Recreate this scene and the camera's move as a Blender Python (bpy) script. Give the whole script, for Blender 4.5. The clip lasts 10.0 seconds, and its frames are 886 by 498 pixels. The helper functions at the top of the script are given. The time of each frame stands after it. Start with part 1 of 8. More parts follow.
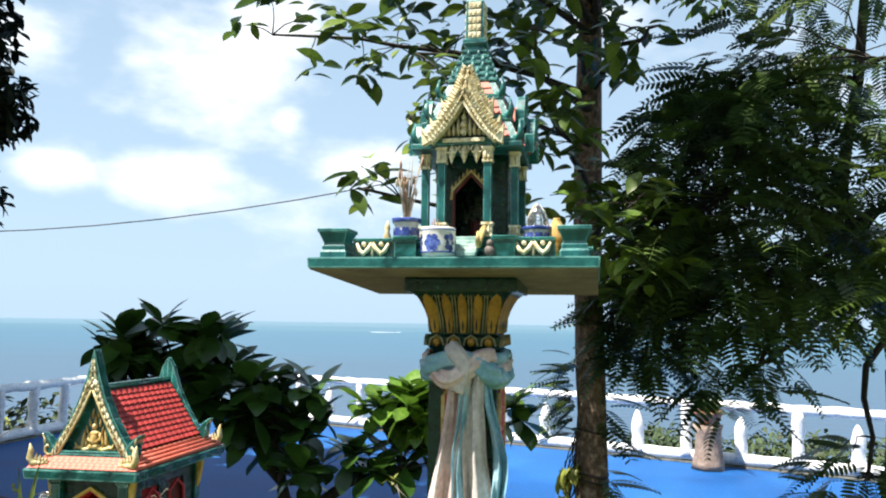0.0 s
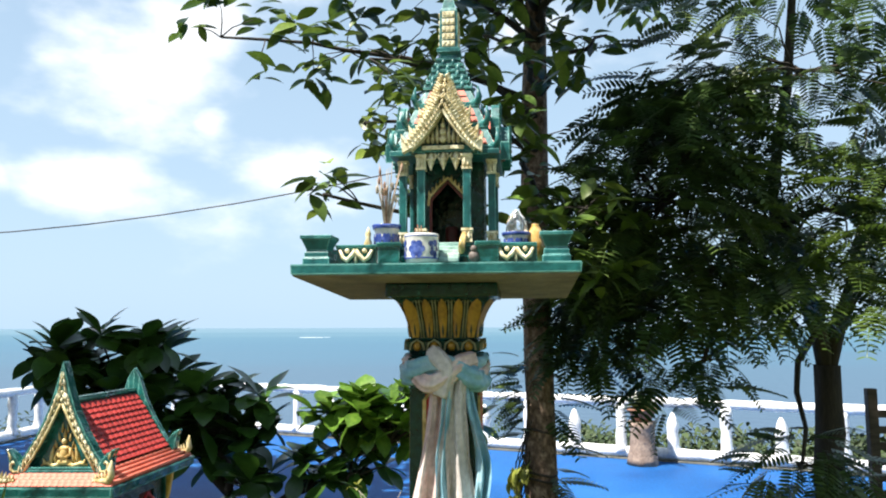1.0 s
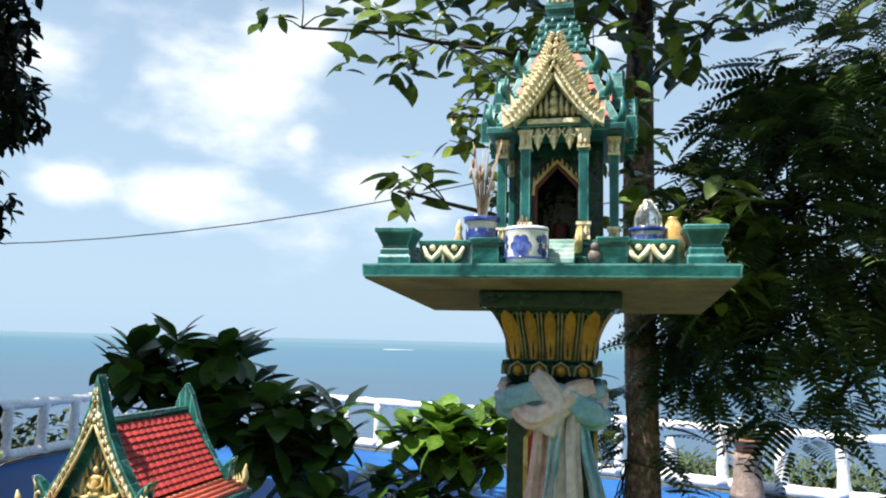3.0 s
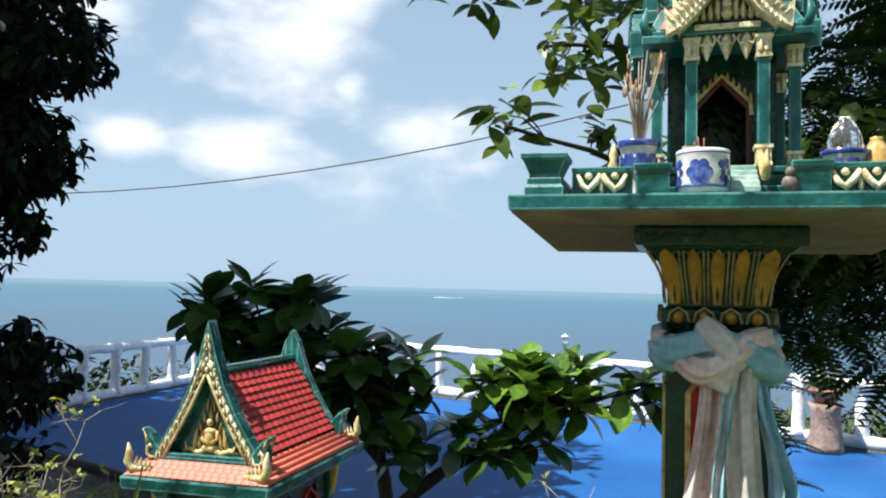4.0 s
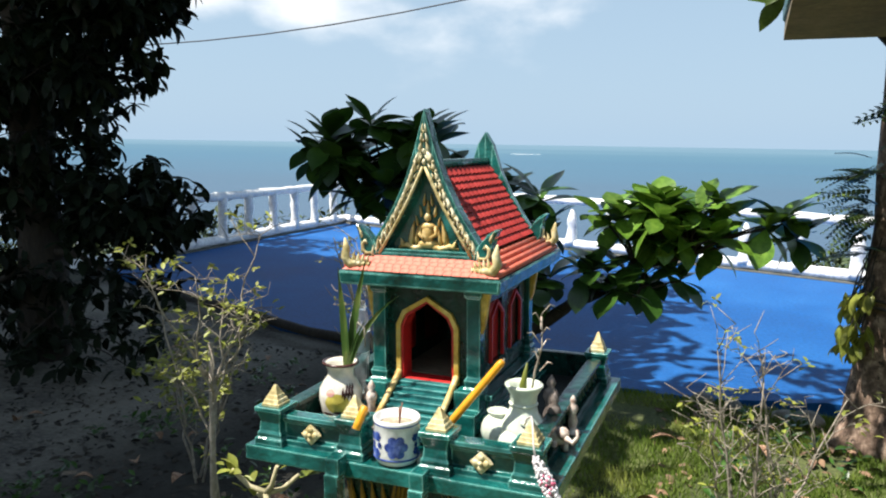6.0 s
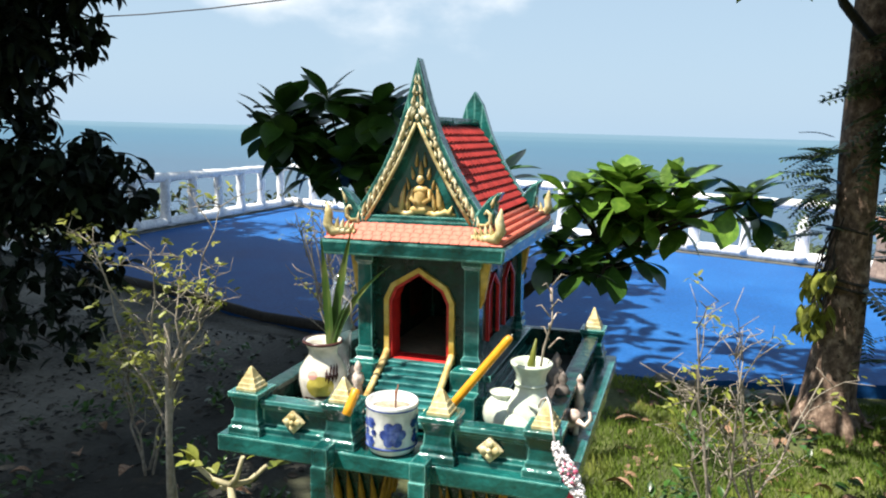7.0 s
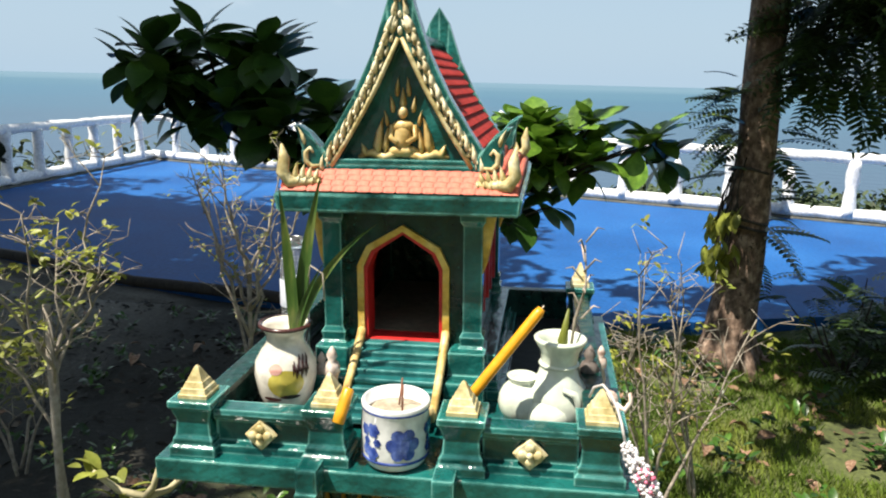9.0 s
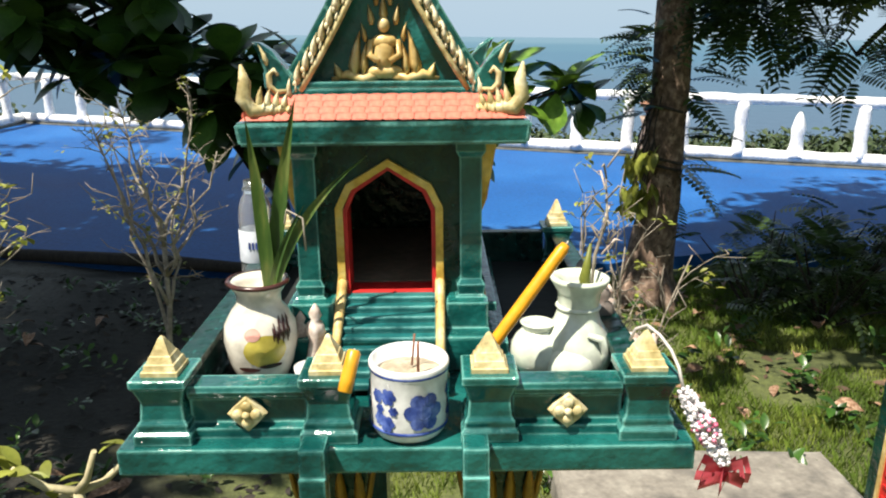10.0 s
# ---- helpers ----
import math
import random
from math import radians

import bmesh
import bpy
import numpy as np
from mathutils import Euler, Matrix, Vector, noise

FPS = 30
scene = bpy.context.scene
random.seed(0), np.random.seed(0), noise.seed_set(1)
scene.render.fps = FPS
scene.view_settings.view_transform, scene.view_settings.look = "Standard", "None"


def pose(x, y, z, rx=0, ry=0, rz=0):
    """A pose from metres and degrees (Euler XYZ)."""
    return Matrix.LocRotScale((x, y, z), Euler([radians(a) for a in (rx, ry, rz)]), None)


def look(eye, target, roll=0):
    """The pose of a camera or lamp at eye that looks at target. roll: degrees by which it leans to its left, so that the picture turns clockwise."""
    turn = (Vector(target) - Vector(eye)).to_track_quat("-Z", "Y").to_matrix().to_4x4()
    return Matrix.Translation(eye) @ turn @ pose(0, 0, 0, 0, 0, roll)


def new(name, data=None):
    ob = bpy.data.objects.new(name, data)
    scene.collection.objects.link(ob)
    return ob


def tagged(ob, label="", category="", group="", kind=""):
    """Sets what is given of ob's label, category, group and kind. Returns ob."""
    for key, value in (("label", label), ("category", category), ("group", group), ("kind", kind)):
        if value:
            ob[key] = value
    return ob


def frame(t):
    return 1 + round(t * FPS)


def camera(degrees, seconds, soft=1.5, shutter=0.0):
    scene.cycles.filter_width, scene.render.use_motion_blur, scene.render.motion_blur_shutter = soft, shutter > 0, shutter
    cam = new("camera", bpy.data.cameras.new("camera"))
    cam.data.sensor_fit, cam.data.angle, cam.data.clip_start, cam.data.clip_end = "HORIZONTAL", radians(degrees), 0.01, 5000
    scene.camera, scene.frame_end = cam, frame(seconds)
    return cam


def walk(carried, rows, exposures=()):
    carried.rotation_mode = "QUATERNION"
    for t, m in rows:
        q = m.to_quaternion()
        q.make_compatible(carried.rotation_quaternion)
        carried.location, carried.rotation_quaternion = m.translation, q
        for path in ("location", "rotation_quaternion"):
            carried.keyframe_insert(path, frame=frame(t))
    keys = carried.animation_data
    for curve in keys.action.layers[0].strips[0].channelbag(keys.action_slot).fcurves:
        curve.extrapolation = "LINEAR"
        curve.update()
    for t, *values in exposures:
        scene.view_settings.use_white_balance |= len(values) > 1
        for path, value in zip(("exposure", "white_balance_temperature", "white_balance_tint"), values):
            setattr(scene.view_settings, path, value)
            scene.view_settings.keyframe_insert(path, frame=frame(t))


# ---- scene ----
cam = camera(61.4, 10.0, 2.0)
PATH = [
    (0, (0.652, 0.519, 2.357), (0.245, 2.468, 2.551), 0.8),
    (0.5, (0.55, 0.482, 2.352), (0.252, 2.448, 2.57), 0.4),
    (1, (0.48, 0.454, 2.361), (0.26, 2.432, 2.565), -0.2),
    (1.5, (0.458, 0.557, 2.345), (0.187, 2.529, 2.547), -0.7),
    (2, (0.444, 0.75, 2.366), (0.072, 2.699, 2.613), 1.0),
    (3.5, (0.229, 1.056, 2.368), (-0.247, 2.986, 2.597), 1.4),
    (4, (0.051, 1.158, 2.348), (-0.517, 3.073, 2.448), 1.4),
    (4.5, (-0.114, 1.176, 2.315), (-0.818, 3.048, 2.33), 0.4),
    (5, (-0.262, 1.175, 2.264), (-1.009, 3.028, 2.18), 0.4),
    (5.5, (-0.311, 1.156, 2.211), (-1.085, 2.988, 1.996), 1.1),
    (6.8, (-0.489, 1.259, 2.095), (-1.136, 3.125, 1.777), 1.1),
    (7, (-0.531, 1.295, 2.085), (-1.14, 3.173, 1.765), 1.5),
    (7.5, (-0.633, 1.388, 2.057), (-1.177, 3.277, 1.686), 2.4),
    (8, (-0.701, 1.436, 2.038), (-1.172, 3.345, 1.672), 1.9),
    (8.5, (-0.766, 1.51, 2.039), (-1.149, 3.431, 1.636), 2.2),
    (9, (-0.86, 1.579, 2.025), (-1.123, 3.512, 1.582), 1.4),
    (9.5, (-0.96, 1.648, 2.003), (-1.056, 3.588, 1.527), 1.4),
    (10, (-1.039, 1.732, 1.951), (-1.026, 3.654, 1.398), 0.5),
]
# the clip's camera darkens and warms a little on its way
EXPOSURES = [(0, 1.32, 6600, 10), (2, 1.29, 6600, 10), (3.5, 1.1, 6500, 10), (5, 0.92, 6450, 10), (5.7, 0.95, 6500, 10), (7, 1.1, 6650, 10), (8.5, 1.0, 6800, 10), (10, 0.96, 6900, 10)]
walk(cam, [(t, look(eye, target, roll)) for t, eye, target, roll in PATH], EXPOSURES)

# ---- world, sun, exposure ----
SUN_DIR = Vector((-0.36, -0.28, 0.88)).normalized()
world = bpy.data.worlds.new("world")
scene.world = world
world.use_nodes = True


def build_sky():
    nt = world.node_tree
    n, l = nt.nodes, nt.links
    n.clear()
    out = n.new("ShaderNodeOutputWorld")
    bg = n.new("ShaderNodeBackground")
    bg.inputs["Strength"].default_value = 0.05
    sky = n.new("ShaderNodeTexSky")
    sky.sky_type = "NISHITA"
    sky.sun_disc = False
    sky.sun_elevation = math.asin(SUN_DIR.z)
    sky.sun_rotation = math.atan2(SUN_DIR.x, SUN_DIR.y) % (2 * math.pi)
    sky.air_density, sky.dust_density, sky.ozone_density = 1.2, 1.6, 1.5
    tc = n.new("ShaderNodeTexCoord")
    # billowing cumulus: stretched noise over the direction, thinning towards the zenith and the horizon
    mp = n.new("ShaderNodeMapping")
    mp.inputs["Scale"].default_value = (1.0, 1.0, 1.9)
    mp.inputs["Location"].default_value = CLOUD_SHIFT
    l.new(tc.outputs["Generated"], mp.inputs["Vector"])
    big = n.new("ShaderNodeTexNoise")
    big.inputs["Scale"].default_value = 4.6
    big.inputs["Detail"].default_value = 9.0
    big.inputs["Roughness"].default_value = 0.5
    l.new(mp.outputs[0], big.inputs["Vector"])
    total = None
    for (az, el, r, squash, gain) in CLOUDS:
        c = Vector((math.sin(radians(az)) * math.cos(radians(el)), math.cos(radians(az)) * math.cos(radians(el)), math.sin(radians(el))))
        sub = n.new("ShaderNodeVectorMath")
        sub.operation = "SUBTRACT"
        sub.inputs[1].default_value = c
        l.new(tc.outputs["Generated"], sub.inputs[0])
        mul = n.new("ShaderNodeVectorMath")
        mul.operation = "MULTIPLY"
        mul.inputs[1].default_value = (1 / r, 1 / r, squash / r)
        l.new(sub.outputs[0], mul.inputs[0])
        ln = n.new("ShaderNodeVectorMath")
        ln.operation = "LENGTH"
        l.new(mul.outputs[0], ln.inputs[0])
        fall = n.new("ShaderNodeMapRange")
        fall.interpolation_type = "SMOOTHSTEP"
        fall.inputs["From Min"].default_value, fall.inputs["From Max"].default_value = 1.0, 0.0
        fall.inputs["To Min"].default_value, fall.inputs["To Max"].default_value = 0.0, gain
        l.new(ln.outputs["Value"], fall.inputs["Value"])
        if total is None:
            total = fall.outputs[0]
        else:
            mx = n.new("ShaderNodeMath")
            mx.operation = "MAXIMUM"
            l.new(total, mx.inputs[0]), l.new(fall.outputs[0], mx.inputs[1])
            total = mx.outputs[0]
    add = n.new("ShaderNodeMath")
    add.operation = "MULTIPLY_ADD"
    add.inputs[1].default_value = 1.7
    l.new(big.outputs["Fac"], add.inputs[0]), l.new(total, add.inputs[2])
    ramp = n.new("ShaderNodeMapRange")
    ramp.interpolation_type = "SMOOTHSTEP"
    ramp.inputs["From Min"].default_value, ramp.inputs["From Max"].default_value = 1.02, 1.55
    ramp.inputs["To Max"].default_value = 0.96
    l.new(add.outputs[0], ramp.inputs["Value"])
    # no cloud below the horizon
    sep = n.new("ShaderNodeSeparateXYZ")
    l.new(tc.outputs["Generated"], sep.inputs[0])
    hz = n.new("ShaderNodeMapRange")
    hz.inputs["From Min"].default_value, hz.inputs["From Max"].default_value = 0.04, 0.14
    l.new(sep.outputs["Z"], hz.inputs["Value"])
    cut = n.new("ShaderNodeMath")
    cut.operation = "MULTIPLY"
    l.new(ramp.outputs[0], cut.inputs[0]), l.new(hz.outputs[0], cut.inputs[1])
    # soft pale haze that lifts the low sky
    haze = n.new("ShaderNodeMix")
    haze.data_type = "RGBA"
    haze.inputs["B"].default_value = SKY_HAZE
    hr = n.new("ShaderNodeMapRange")
    hr.inputs["From Min"].default_value, hr.inputs["From Max"].default_value = 0.0, 1.0
    hr.inputs["To Min"].default_value, hr.inputs["To Max"].default_value = HAZE_RANGE
    l.new(sep.outputs["Z"], hr.inputs["Value"]), l.new(hr.outputs[0], haze.inputs["Factor"])
    l.new(sky.outputs[0], haze.inputs["A"])
    mix = n.new("ShaderNodeMix")
    mix.data_type = "RGBA"
    mix.inputs["B"].default_value = CLOUD_WHITE
    l.new(cut.outputs[0], mix.inputs["Factor"]), l.new(haze.outputs["Result"], mix.inputs["A"])
    l.new(mix.outputs["Result"], bg.inputs["Color"])
    l.new(bg.outputs[0], out.inputs[0])


# each cloud: azimuth from +y to the right, elevation, radius, flattening, density
CLOUDS = [(-31, 18.0, 0.24, 1.5, 0.52), (-26, 21.5, 0.16, 1.5, 0.46), (-32, 10.3, 0.15, 1.7, 0.46), (-41, 19, 0.2, 1.6, 0.46), (-40, 9.6, 0.1, 1.8, 0.42),
          (-24, 15, 0.06, 1.4, 0.36), (-16, 12.0, 0.15, 1.9, 0.36), (-18, 27, 0.24, 1.6, 0.42), (-5, 13, 0.16, 2.0, 0.3), (6, 22, 0.2, 1.8, 0.28),
          (-62, 20, 0.3, 1.6, 0.42), (70, 22, 0.3, 1.7, 0.36)]
CLOUD_SHIFT = (0.3, 0.0, 0.7)
CLOUD_WHITE = (12.8, 12.9, 13.0, 1)
SKY_HAZE = (5.2, 7.2, 9.3, 1)
HAZE_RANGE = (0.88, 0.2)
build_sky()

sun = new("sun", bpy.data.lights.new("sun", "SUN"))
sun.data.energy, sun.data.angle, sun.data.color = 5.0, radians(0.53), (1.0, 0.95, 0.87)
sun.matrix_world = look(SUN_DIR * 40, (0, 0, 0))


# ---- materials ----
def material(name, c1, c2, c3=None, scale=6.0, rough=0.6, metal=0.0, bump=0.2, bump_scale=40.0, rough_var=0.12, spots=None, spot_at=0.66,
             spot_scale=9.0, island=0.0, piece=0.0, translucent=0.0, stretch=(1, 1, 1), coat=0.0, spec=0.5,
             edge=None, edge_r=0.006):
    """Colour from two noises, relief, and spots (wear, highlight or shadow) of another colour where given."""
    m = bpy.data.materials.new(name)
    m.use_nodes = True
    nt = m.node_tree
    n, l = nt.nodes, nt.links
    bsdf = n["Principled BSDF"]
    tc = n.new("ShaderNodeTexCoord")
    mp = n.new("ShaderNodeMapping")
    mp.inputs["Scale"].default_value = stretch
    l.new(tc.outputs["Object"], mp.inputs["Vector"])
    a = n.new("ShaderNodeTexNoise")
    a.inputs["Scale"].default_value, a.inputs["Detail"].default_value, a.inputs["Roughness"].default_value = scale, 6.0, 0.6
    b = n.new("ShaderNodeTexNoise")
    b.inputs["Scale"].default_value, b.inputs["Detail"].default_value = bump_scale, 4.0
    l.new(mp.outputs[0], a.inputs["Vector"]), l.new(mp.outputs[0], b.inputs["Vector"])
    ramp = n.new("ShaderNodeValToRGB")
    e = ramp.color_ramp.elements
    e[0].position, e[0].color = 0.32, (*c1, 1)
    e[1].position, e[1].color = 0.68, (*(c3 or c2), 1)
    if c3:
        mid = e.new(0.5)
        mid.color = (*c2, 1)
    l.new(a.outputs["Fac"], ramp.inputs["Fac"])
    fine = n.new("ShaderNodeMix")
    fine.data_type, fine.blend_type = "RGBA", "MULTIPLY"
    fine.inputs["Factor"].default_value = 0.5
    fr = n.new("ShaderNodeMapRange")
    fr.inputs["From Min"].default_value, fr.inputs["From Max"].default_value = 0.3, 0.7
    fr.inputs["To Min"].default_value, fr.inputs["To Max"].default_value = 0.6, 1.3
    l.new(b.outputs["Fac"], fr.inputs["Value"])
    l.new(ramp.outputs["Color"], fine.inputs["A"]), l.new(fr.outputs[0], fine.inputs["B"])
    col = fine.outputs["Result"]
    if spots:
        s = n.new("ShaderNodeTexNoise")
        s.inputs["Scale"].default_value, s.inputs["Detail"].default_value, s.inputs["Roughness"].default_value = spot_scale, 8.0, 0.7
        l.new(mp.outputs[0], s.inputs["Vector"])
        sr = n.new("ShaderNodeMapRange")
        sr.inputs["From Min"].default_value, sr.inputs["From Max"].default_value = spot_at, spot_at + 0.05
        l.new(s.outputs["Fac"], sr.inputs["Value"])
        sm = n.new("ShaderNodeMix")
        sm.data_type = "RGBA"
        sm.inputs["B"].default_value = (*spots, 1)
        l.new(sr.outputs[0], sm.inputs["Factor"]), l.new(col, sm.inputs["A"])
        col = sm.outputs["Result"]
    if island or piece:
        if island:
            g = n.new("ShaderNodeNewGeometry")
            src = g.outputs["Random Per Island"]
        else:
            g = n.new("ShaderNodeObjectInfo")
            src = g.outputs["Random"]
        hr = n.new("ShaderNodeMapRange")
        k = island or piece
        hr.inputs["To Min"].default_value, hr.inputs["To Max"].default_value = 1 - k, 1 + k
        l.new(src, hr.inputs["Value"])
        hm = n.new("ShaderNodeMix")
        hm.data_type, hm.blend_type = "RGBA", "MULTIPLY"
        hm.inputs["Factor"].default_value = 1.0
        l.new(col, hm.inputs["A"]), l.new(hr.outputs[0], hm.inputs["B"])
        col = hm.outputs["Result"]
    if edge:
        # paint rubbed pale along the arrises, broken up by the fine noise
        bv = n.new("ShaderNodeBevel")
        bv.samples = 4
        bv.inputs["Radius"].default_value = edge_r
        ge = n.new("ShaderNodeNewGeometry")
        dt = n.new("ShaderNodeVectorMath")
        dt.operation = "DOT_PRODUCT"
        l.new(bv.outputs[0], dt.inputs[0]), l.new(ge.outputs["Normal"], dt.inputs[1])
        er = n.new("ShaderNodeMapRange")
        er.inputs["From Min"].default_value, er.inputs["From Max"].default_value = 0.99, 0.92
        l.new(dt.outputs["Value"], er.inputs["Value"])
        br = n.new("ShaderNodeMapRange")
        br.inputs["From Min"].default_value, br.inputs["From Max"].default_value = 0.34, 0.54
        l.new(a.outputs["Fac"], br.inputs["Value"])
        ek = n.new("ShaderNodeMath")
        ek.operation = "MULTIPLY"
        l.new(er.outputs[0], ek.inputs[0]), l.new(br.outputs[0], ek.inputs[1])
        em = n.new("ShaderNodeMix")
        em.data_type = "RGBA"
        em.inputs["B"].default_value = (*edge, 1)
        l.new(ek.outputs[0], em.inputs["Factor"]), l.new(col, em.inputs["A"])
        col = em.outputs["Result"]
    l.new(col, bsdf.inputs["Base Color"])
    rr = n.new("ShaderNodeMapRange")
    rr.inputs["To Min"].default_value, rr.inputs["To Max"].default_value = max(0.03, rough - rough_var), min(1, rough + rough_var)
    l.new(a.outputs["Fac"], rr.inputs["Value"]), l.new(rr.outputs[0], bsdf.inputs["Roughness"])
    bsdf.inputs["Metallic"].default_value = metal
    bsdf.inputs["Specular IOR Level"].default_value = spec
    if coat:
        bsdf.inputs["Coat Weight"].default_value, bsdf.inputs["Coat Roughness"].default_value = coat, 0.12
    if bump:
        bp = n.new("ShaderNodeBump")
        bp.inputs["Strength"].default_value, bp.inputs["Distance"].default_value = bump, 0.2 / bump_scale
        l.new(b.outputs["Fac"], bp.inputs["Height"]), l.new(bp.outputs[0], bsdf.inputs["Normal"])
    if translucent:
        tr = n.new("ShaderNodeBsdfTranslucent")
        ms = n.new("ShaderNodeMixShader")
        ms.inputs[0].default_value = translucent
        l.new(col, tr.inputs["Color"]), l.new(bsdf.outputs[0], ms.inputs[1]), l.new(tr.outputs[0], ms.inputs[2])
        l.new(ms.outputs[0], n["Material Output"].inputs["Surface"])
    return m


TEAL = material("teal_enamel", (0.001, 0.034, 0.031), (0.004, 0.078, 0.07), (0.012, 0.14, 0.124), scale=9, rough=0.16, bump=1.0, bump_scale=19,
                spots=(0.32, 0.42, 0.38), spot_at=0.73, spot_scale=34, coat=0.45, edge=(0.16, 0.42, 0.37))
# the lighter teal spots paint highlights of a fine relief
DARK_TEAL = material("dark_teal_enamel", (0.001, 0.018, 0.014), (0.003, 0.044, 0.034), scale=18, rough=0.22, bump=1.0, bump_scale=36, spec=0.5, spots=(0.012, 0.11, 0.092), spot_at=0.6, spot_scale=46)
LIGHT_TEAL = material("worn_turquoise_paint", (0.002, 0.05, 0.052), (0.005, 0.1, 0.1), (0.018, 0.165, 0.158), scale=16, rough=0.4, bump=0.4, bump_scale=60,
                      spots=(0.5, 0.6, 0.52), spot_at=0.68, spot_scale=40, edge=(0.2, 0.46, 0.43))
PALE_STEP = material("pale_worn_turquoise_step", (0.16, 0.3, 0.27), (0.32, 0.48, 0.43), (0.5, 0.6, 0.54), scale=18, rough=0.5, bump=0.5, bump_scale=50)
DARK_FLOOR = material("dark_platform_floor", (0.006, 0.008, 0.008), (0.014, 0.02, 0.019), scale=9, rough=0.7, bump=0.4, spots=(0.05, 0.05, 0.045), spot_at=0.7, spot_scale=20)
GOLD = material("gold_paint", (0.36, 0.22, 0.06), (0.6, 0.43, 0.16), (0.74, 0.62, 0.34), scale=26, rough=0.42, metal=0.12, bump=0.4, bump_scale=80,
                spots=(0.75, 0.7, 0.55), spot_at=0.68, spot_scale=60)
PALE_GOLD = material("weathered_cream_gold_paint", (0.3, 0.23, 0.08), (0.54, 0.45, 0.22), (0.72, 0.66, 0.44), scale=34, rough=0.5, metal=0.05, bump=0.5,
                     bump_scale=90, spots=(0.1, 0.08, 0.04), spot_at=0.64, spot_scale=48)
# brown spots stand in for shadow in the carving's recesses
CREAM_GOLD = material("bleached_cream_paint", (0.4, 0.31, 0.14), (0.7, 0.62, 0.4), (0.82, 0.77, 0.58), scale=40, rough=0.5, bump=0.6, bump_scale=90, spots=(0.12, 0.085, 0.04), spot_at=0.59, spot_scale=60)
YELLOW_GOLD = material("yellow_gold_paint", (0.42, 0.24, 0.03), (0.62, 0.4, 0.07), (0.7, 0.52, 0.16), scale=24, rough=0.4, metal=0.08, bump=0.4, bump_scale=70)
OLIVE_GOLD = material("tarnished_olive_gold_paint", (0.13, 0.12, 0.05), (0.28, 0.26, 0.13), scale=40, rough=0.55, bump=0.6, bump_scale=90)
MUSTARD = material("mustard_yellow_paint", (0.24, 0.12, 0.012), (0.46, 0.25, 0.02), scale=18, rough=0.4, bump=0.3, bump_scale=70, spots=(0.03, 0.06, 0.03), spot_at=0.7, spot_scale=30)
TILE_RED = material("red_glazed_tile", (0.29, 0.028, 0.025), (0.43, 0.05, 0.044), scale=30, rough=0.38, bump=0.25, bump_scale=90, piece=0.16, spots=(0.12, 0.02, 0.015), spot_at=0.7, spot_scale=60)
TILE_ORANGE = material("faded_orange_tile", (0.48, 0.1, 0.06), (0.6, 0.17, 0.11), scale=24, rough=0.55, bump=0.4, bump_scale=90, spots=(0.7, 0.6, 0.45), spot_at=0.66, spot_scale=38)
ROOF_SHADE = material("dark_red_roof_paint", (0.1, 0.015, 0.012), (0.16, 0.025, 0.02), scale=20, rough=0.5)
RED_PAINT = material("red_paint", (0.4, 0.012, 0.015), (0.6, 0.03, 0.025), scale=14, rough=0.45, bump=0.25)
CONCRETE_BEIGE = material("raw_beige_concrete", (0.13, 0.1, 0.065), (0.2, 0.165, 0.105), (0.27, 0.23, 0.16), scale=7, rough=0.85, bump=0.5, bump_scale=60, spots=(0.1, 0.08, 0.05), spot_at=0.69, spot_scale=6)
WHITE_PAINT = material("white_masonry_paint", (0.68, 0.7, 0.72), (0.8, 0.81, 0.82), (0.86, 0.86, 0.85), scale=5, rough=0.6, bump=0.5, bump_scale=22, spots=(0.3, 0.3, 0.28), spot_at=0.7, spot_scale=11)
MOSSY = material("mossy_kerb_concrete", (0.06, 0.065, 0.055), (0.15, 0.15, 0.13), scale=5, rough=0.9, bump=0.6, bump_scale=30, spots=(0.4, 0.42, 0.42), spot_at=0.66, spot_scale=7)
BLUE_FLOOR = material("blue_floor_paint", (0.007, 0.064, 0.22), (0.011, 0.088, 0.28), (0.02, 0.115, 0.33), scale=0.5, rough=0.62, bump=0.3, bump_scale=22, spots=(0.05, 0.11, 0.26), spot_at=0.7, spot_scale=3.2, spec=0.15)
SOIL = material("grey_sandy_soil", (0.03, 0.027, 0.022), (0.06, 0.054, 0.044), (0.14, 0.13, 0.105), scale=1.6, rough=0.95, bump=0.9, bump_scale=24, spots=(0.025, 0.022, 0.016), spot_at=0.62, spot_scale=5)
BARK = material("rough_brown_bark", (0.055, 0.034, 0.024), (0.16, 0.105, 0.074), (0.36, 0.265, 0.2), scale=20, rough=0.92, bump=1.0, bump_scale=30, stretch=(1.1, 1.1, 0.8), spots=(0.03, 0.022, 0.016), spot_at=0.58, spot_scale=26)
DARK_BARK = material("dark_bark", (0.02, 0.016, 0.012), (0.05, 0.04, 0.03), scale=10, rough=0.9, bump=0.8, bump_scale=26, stretch=(2, 2, 0.5))
TWIG = material("pale_dry_twig", (0.2, 0.17, 0.13), (0.36, 0.32, 0.26), scale=20, rough=0.85)
STEM_PALE = material("pale_smooth_stem", (0.36, 0.32, 0.18), (0.5, 0.45, 0.28), scale=14, rough=0.7)
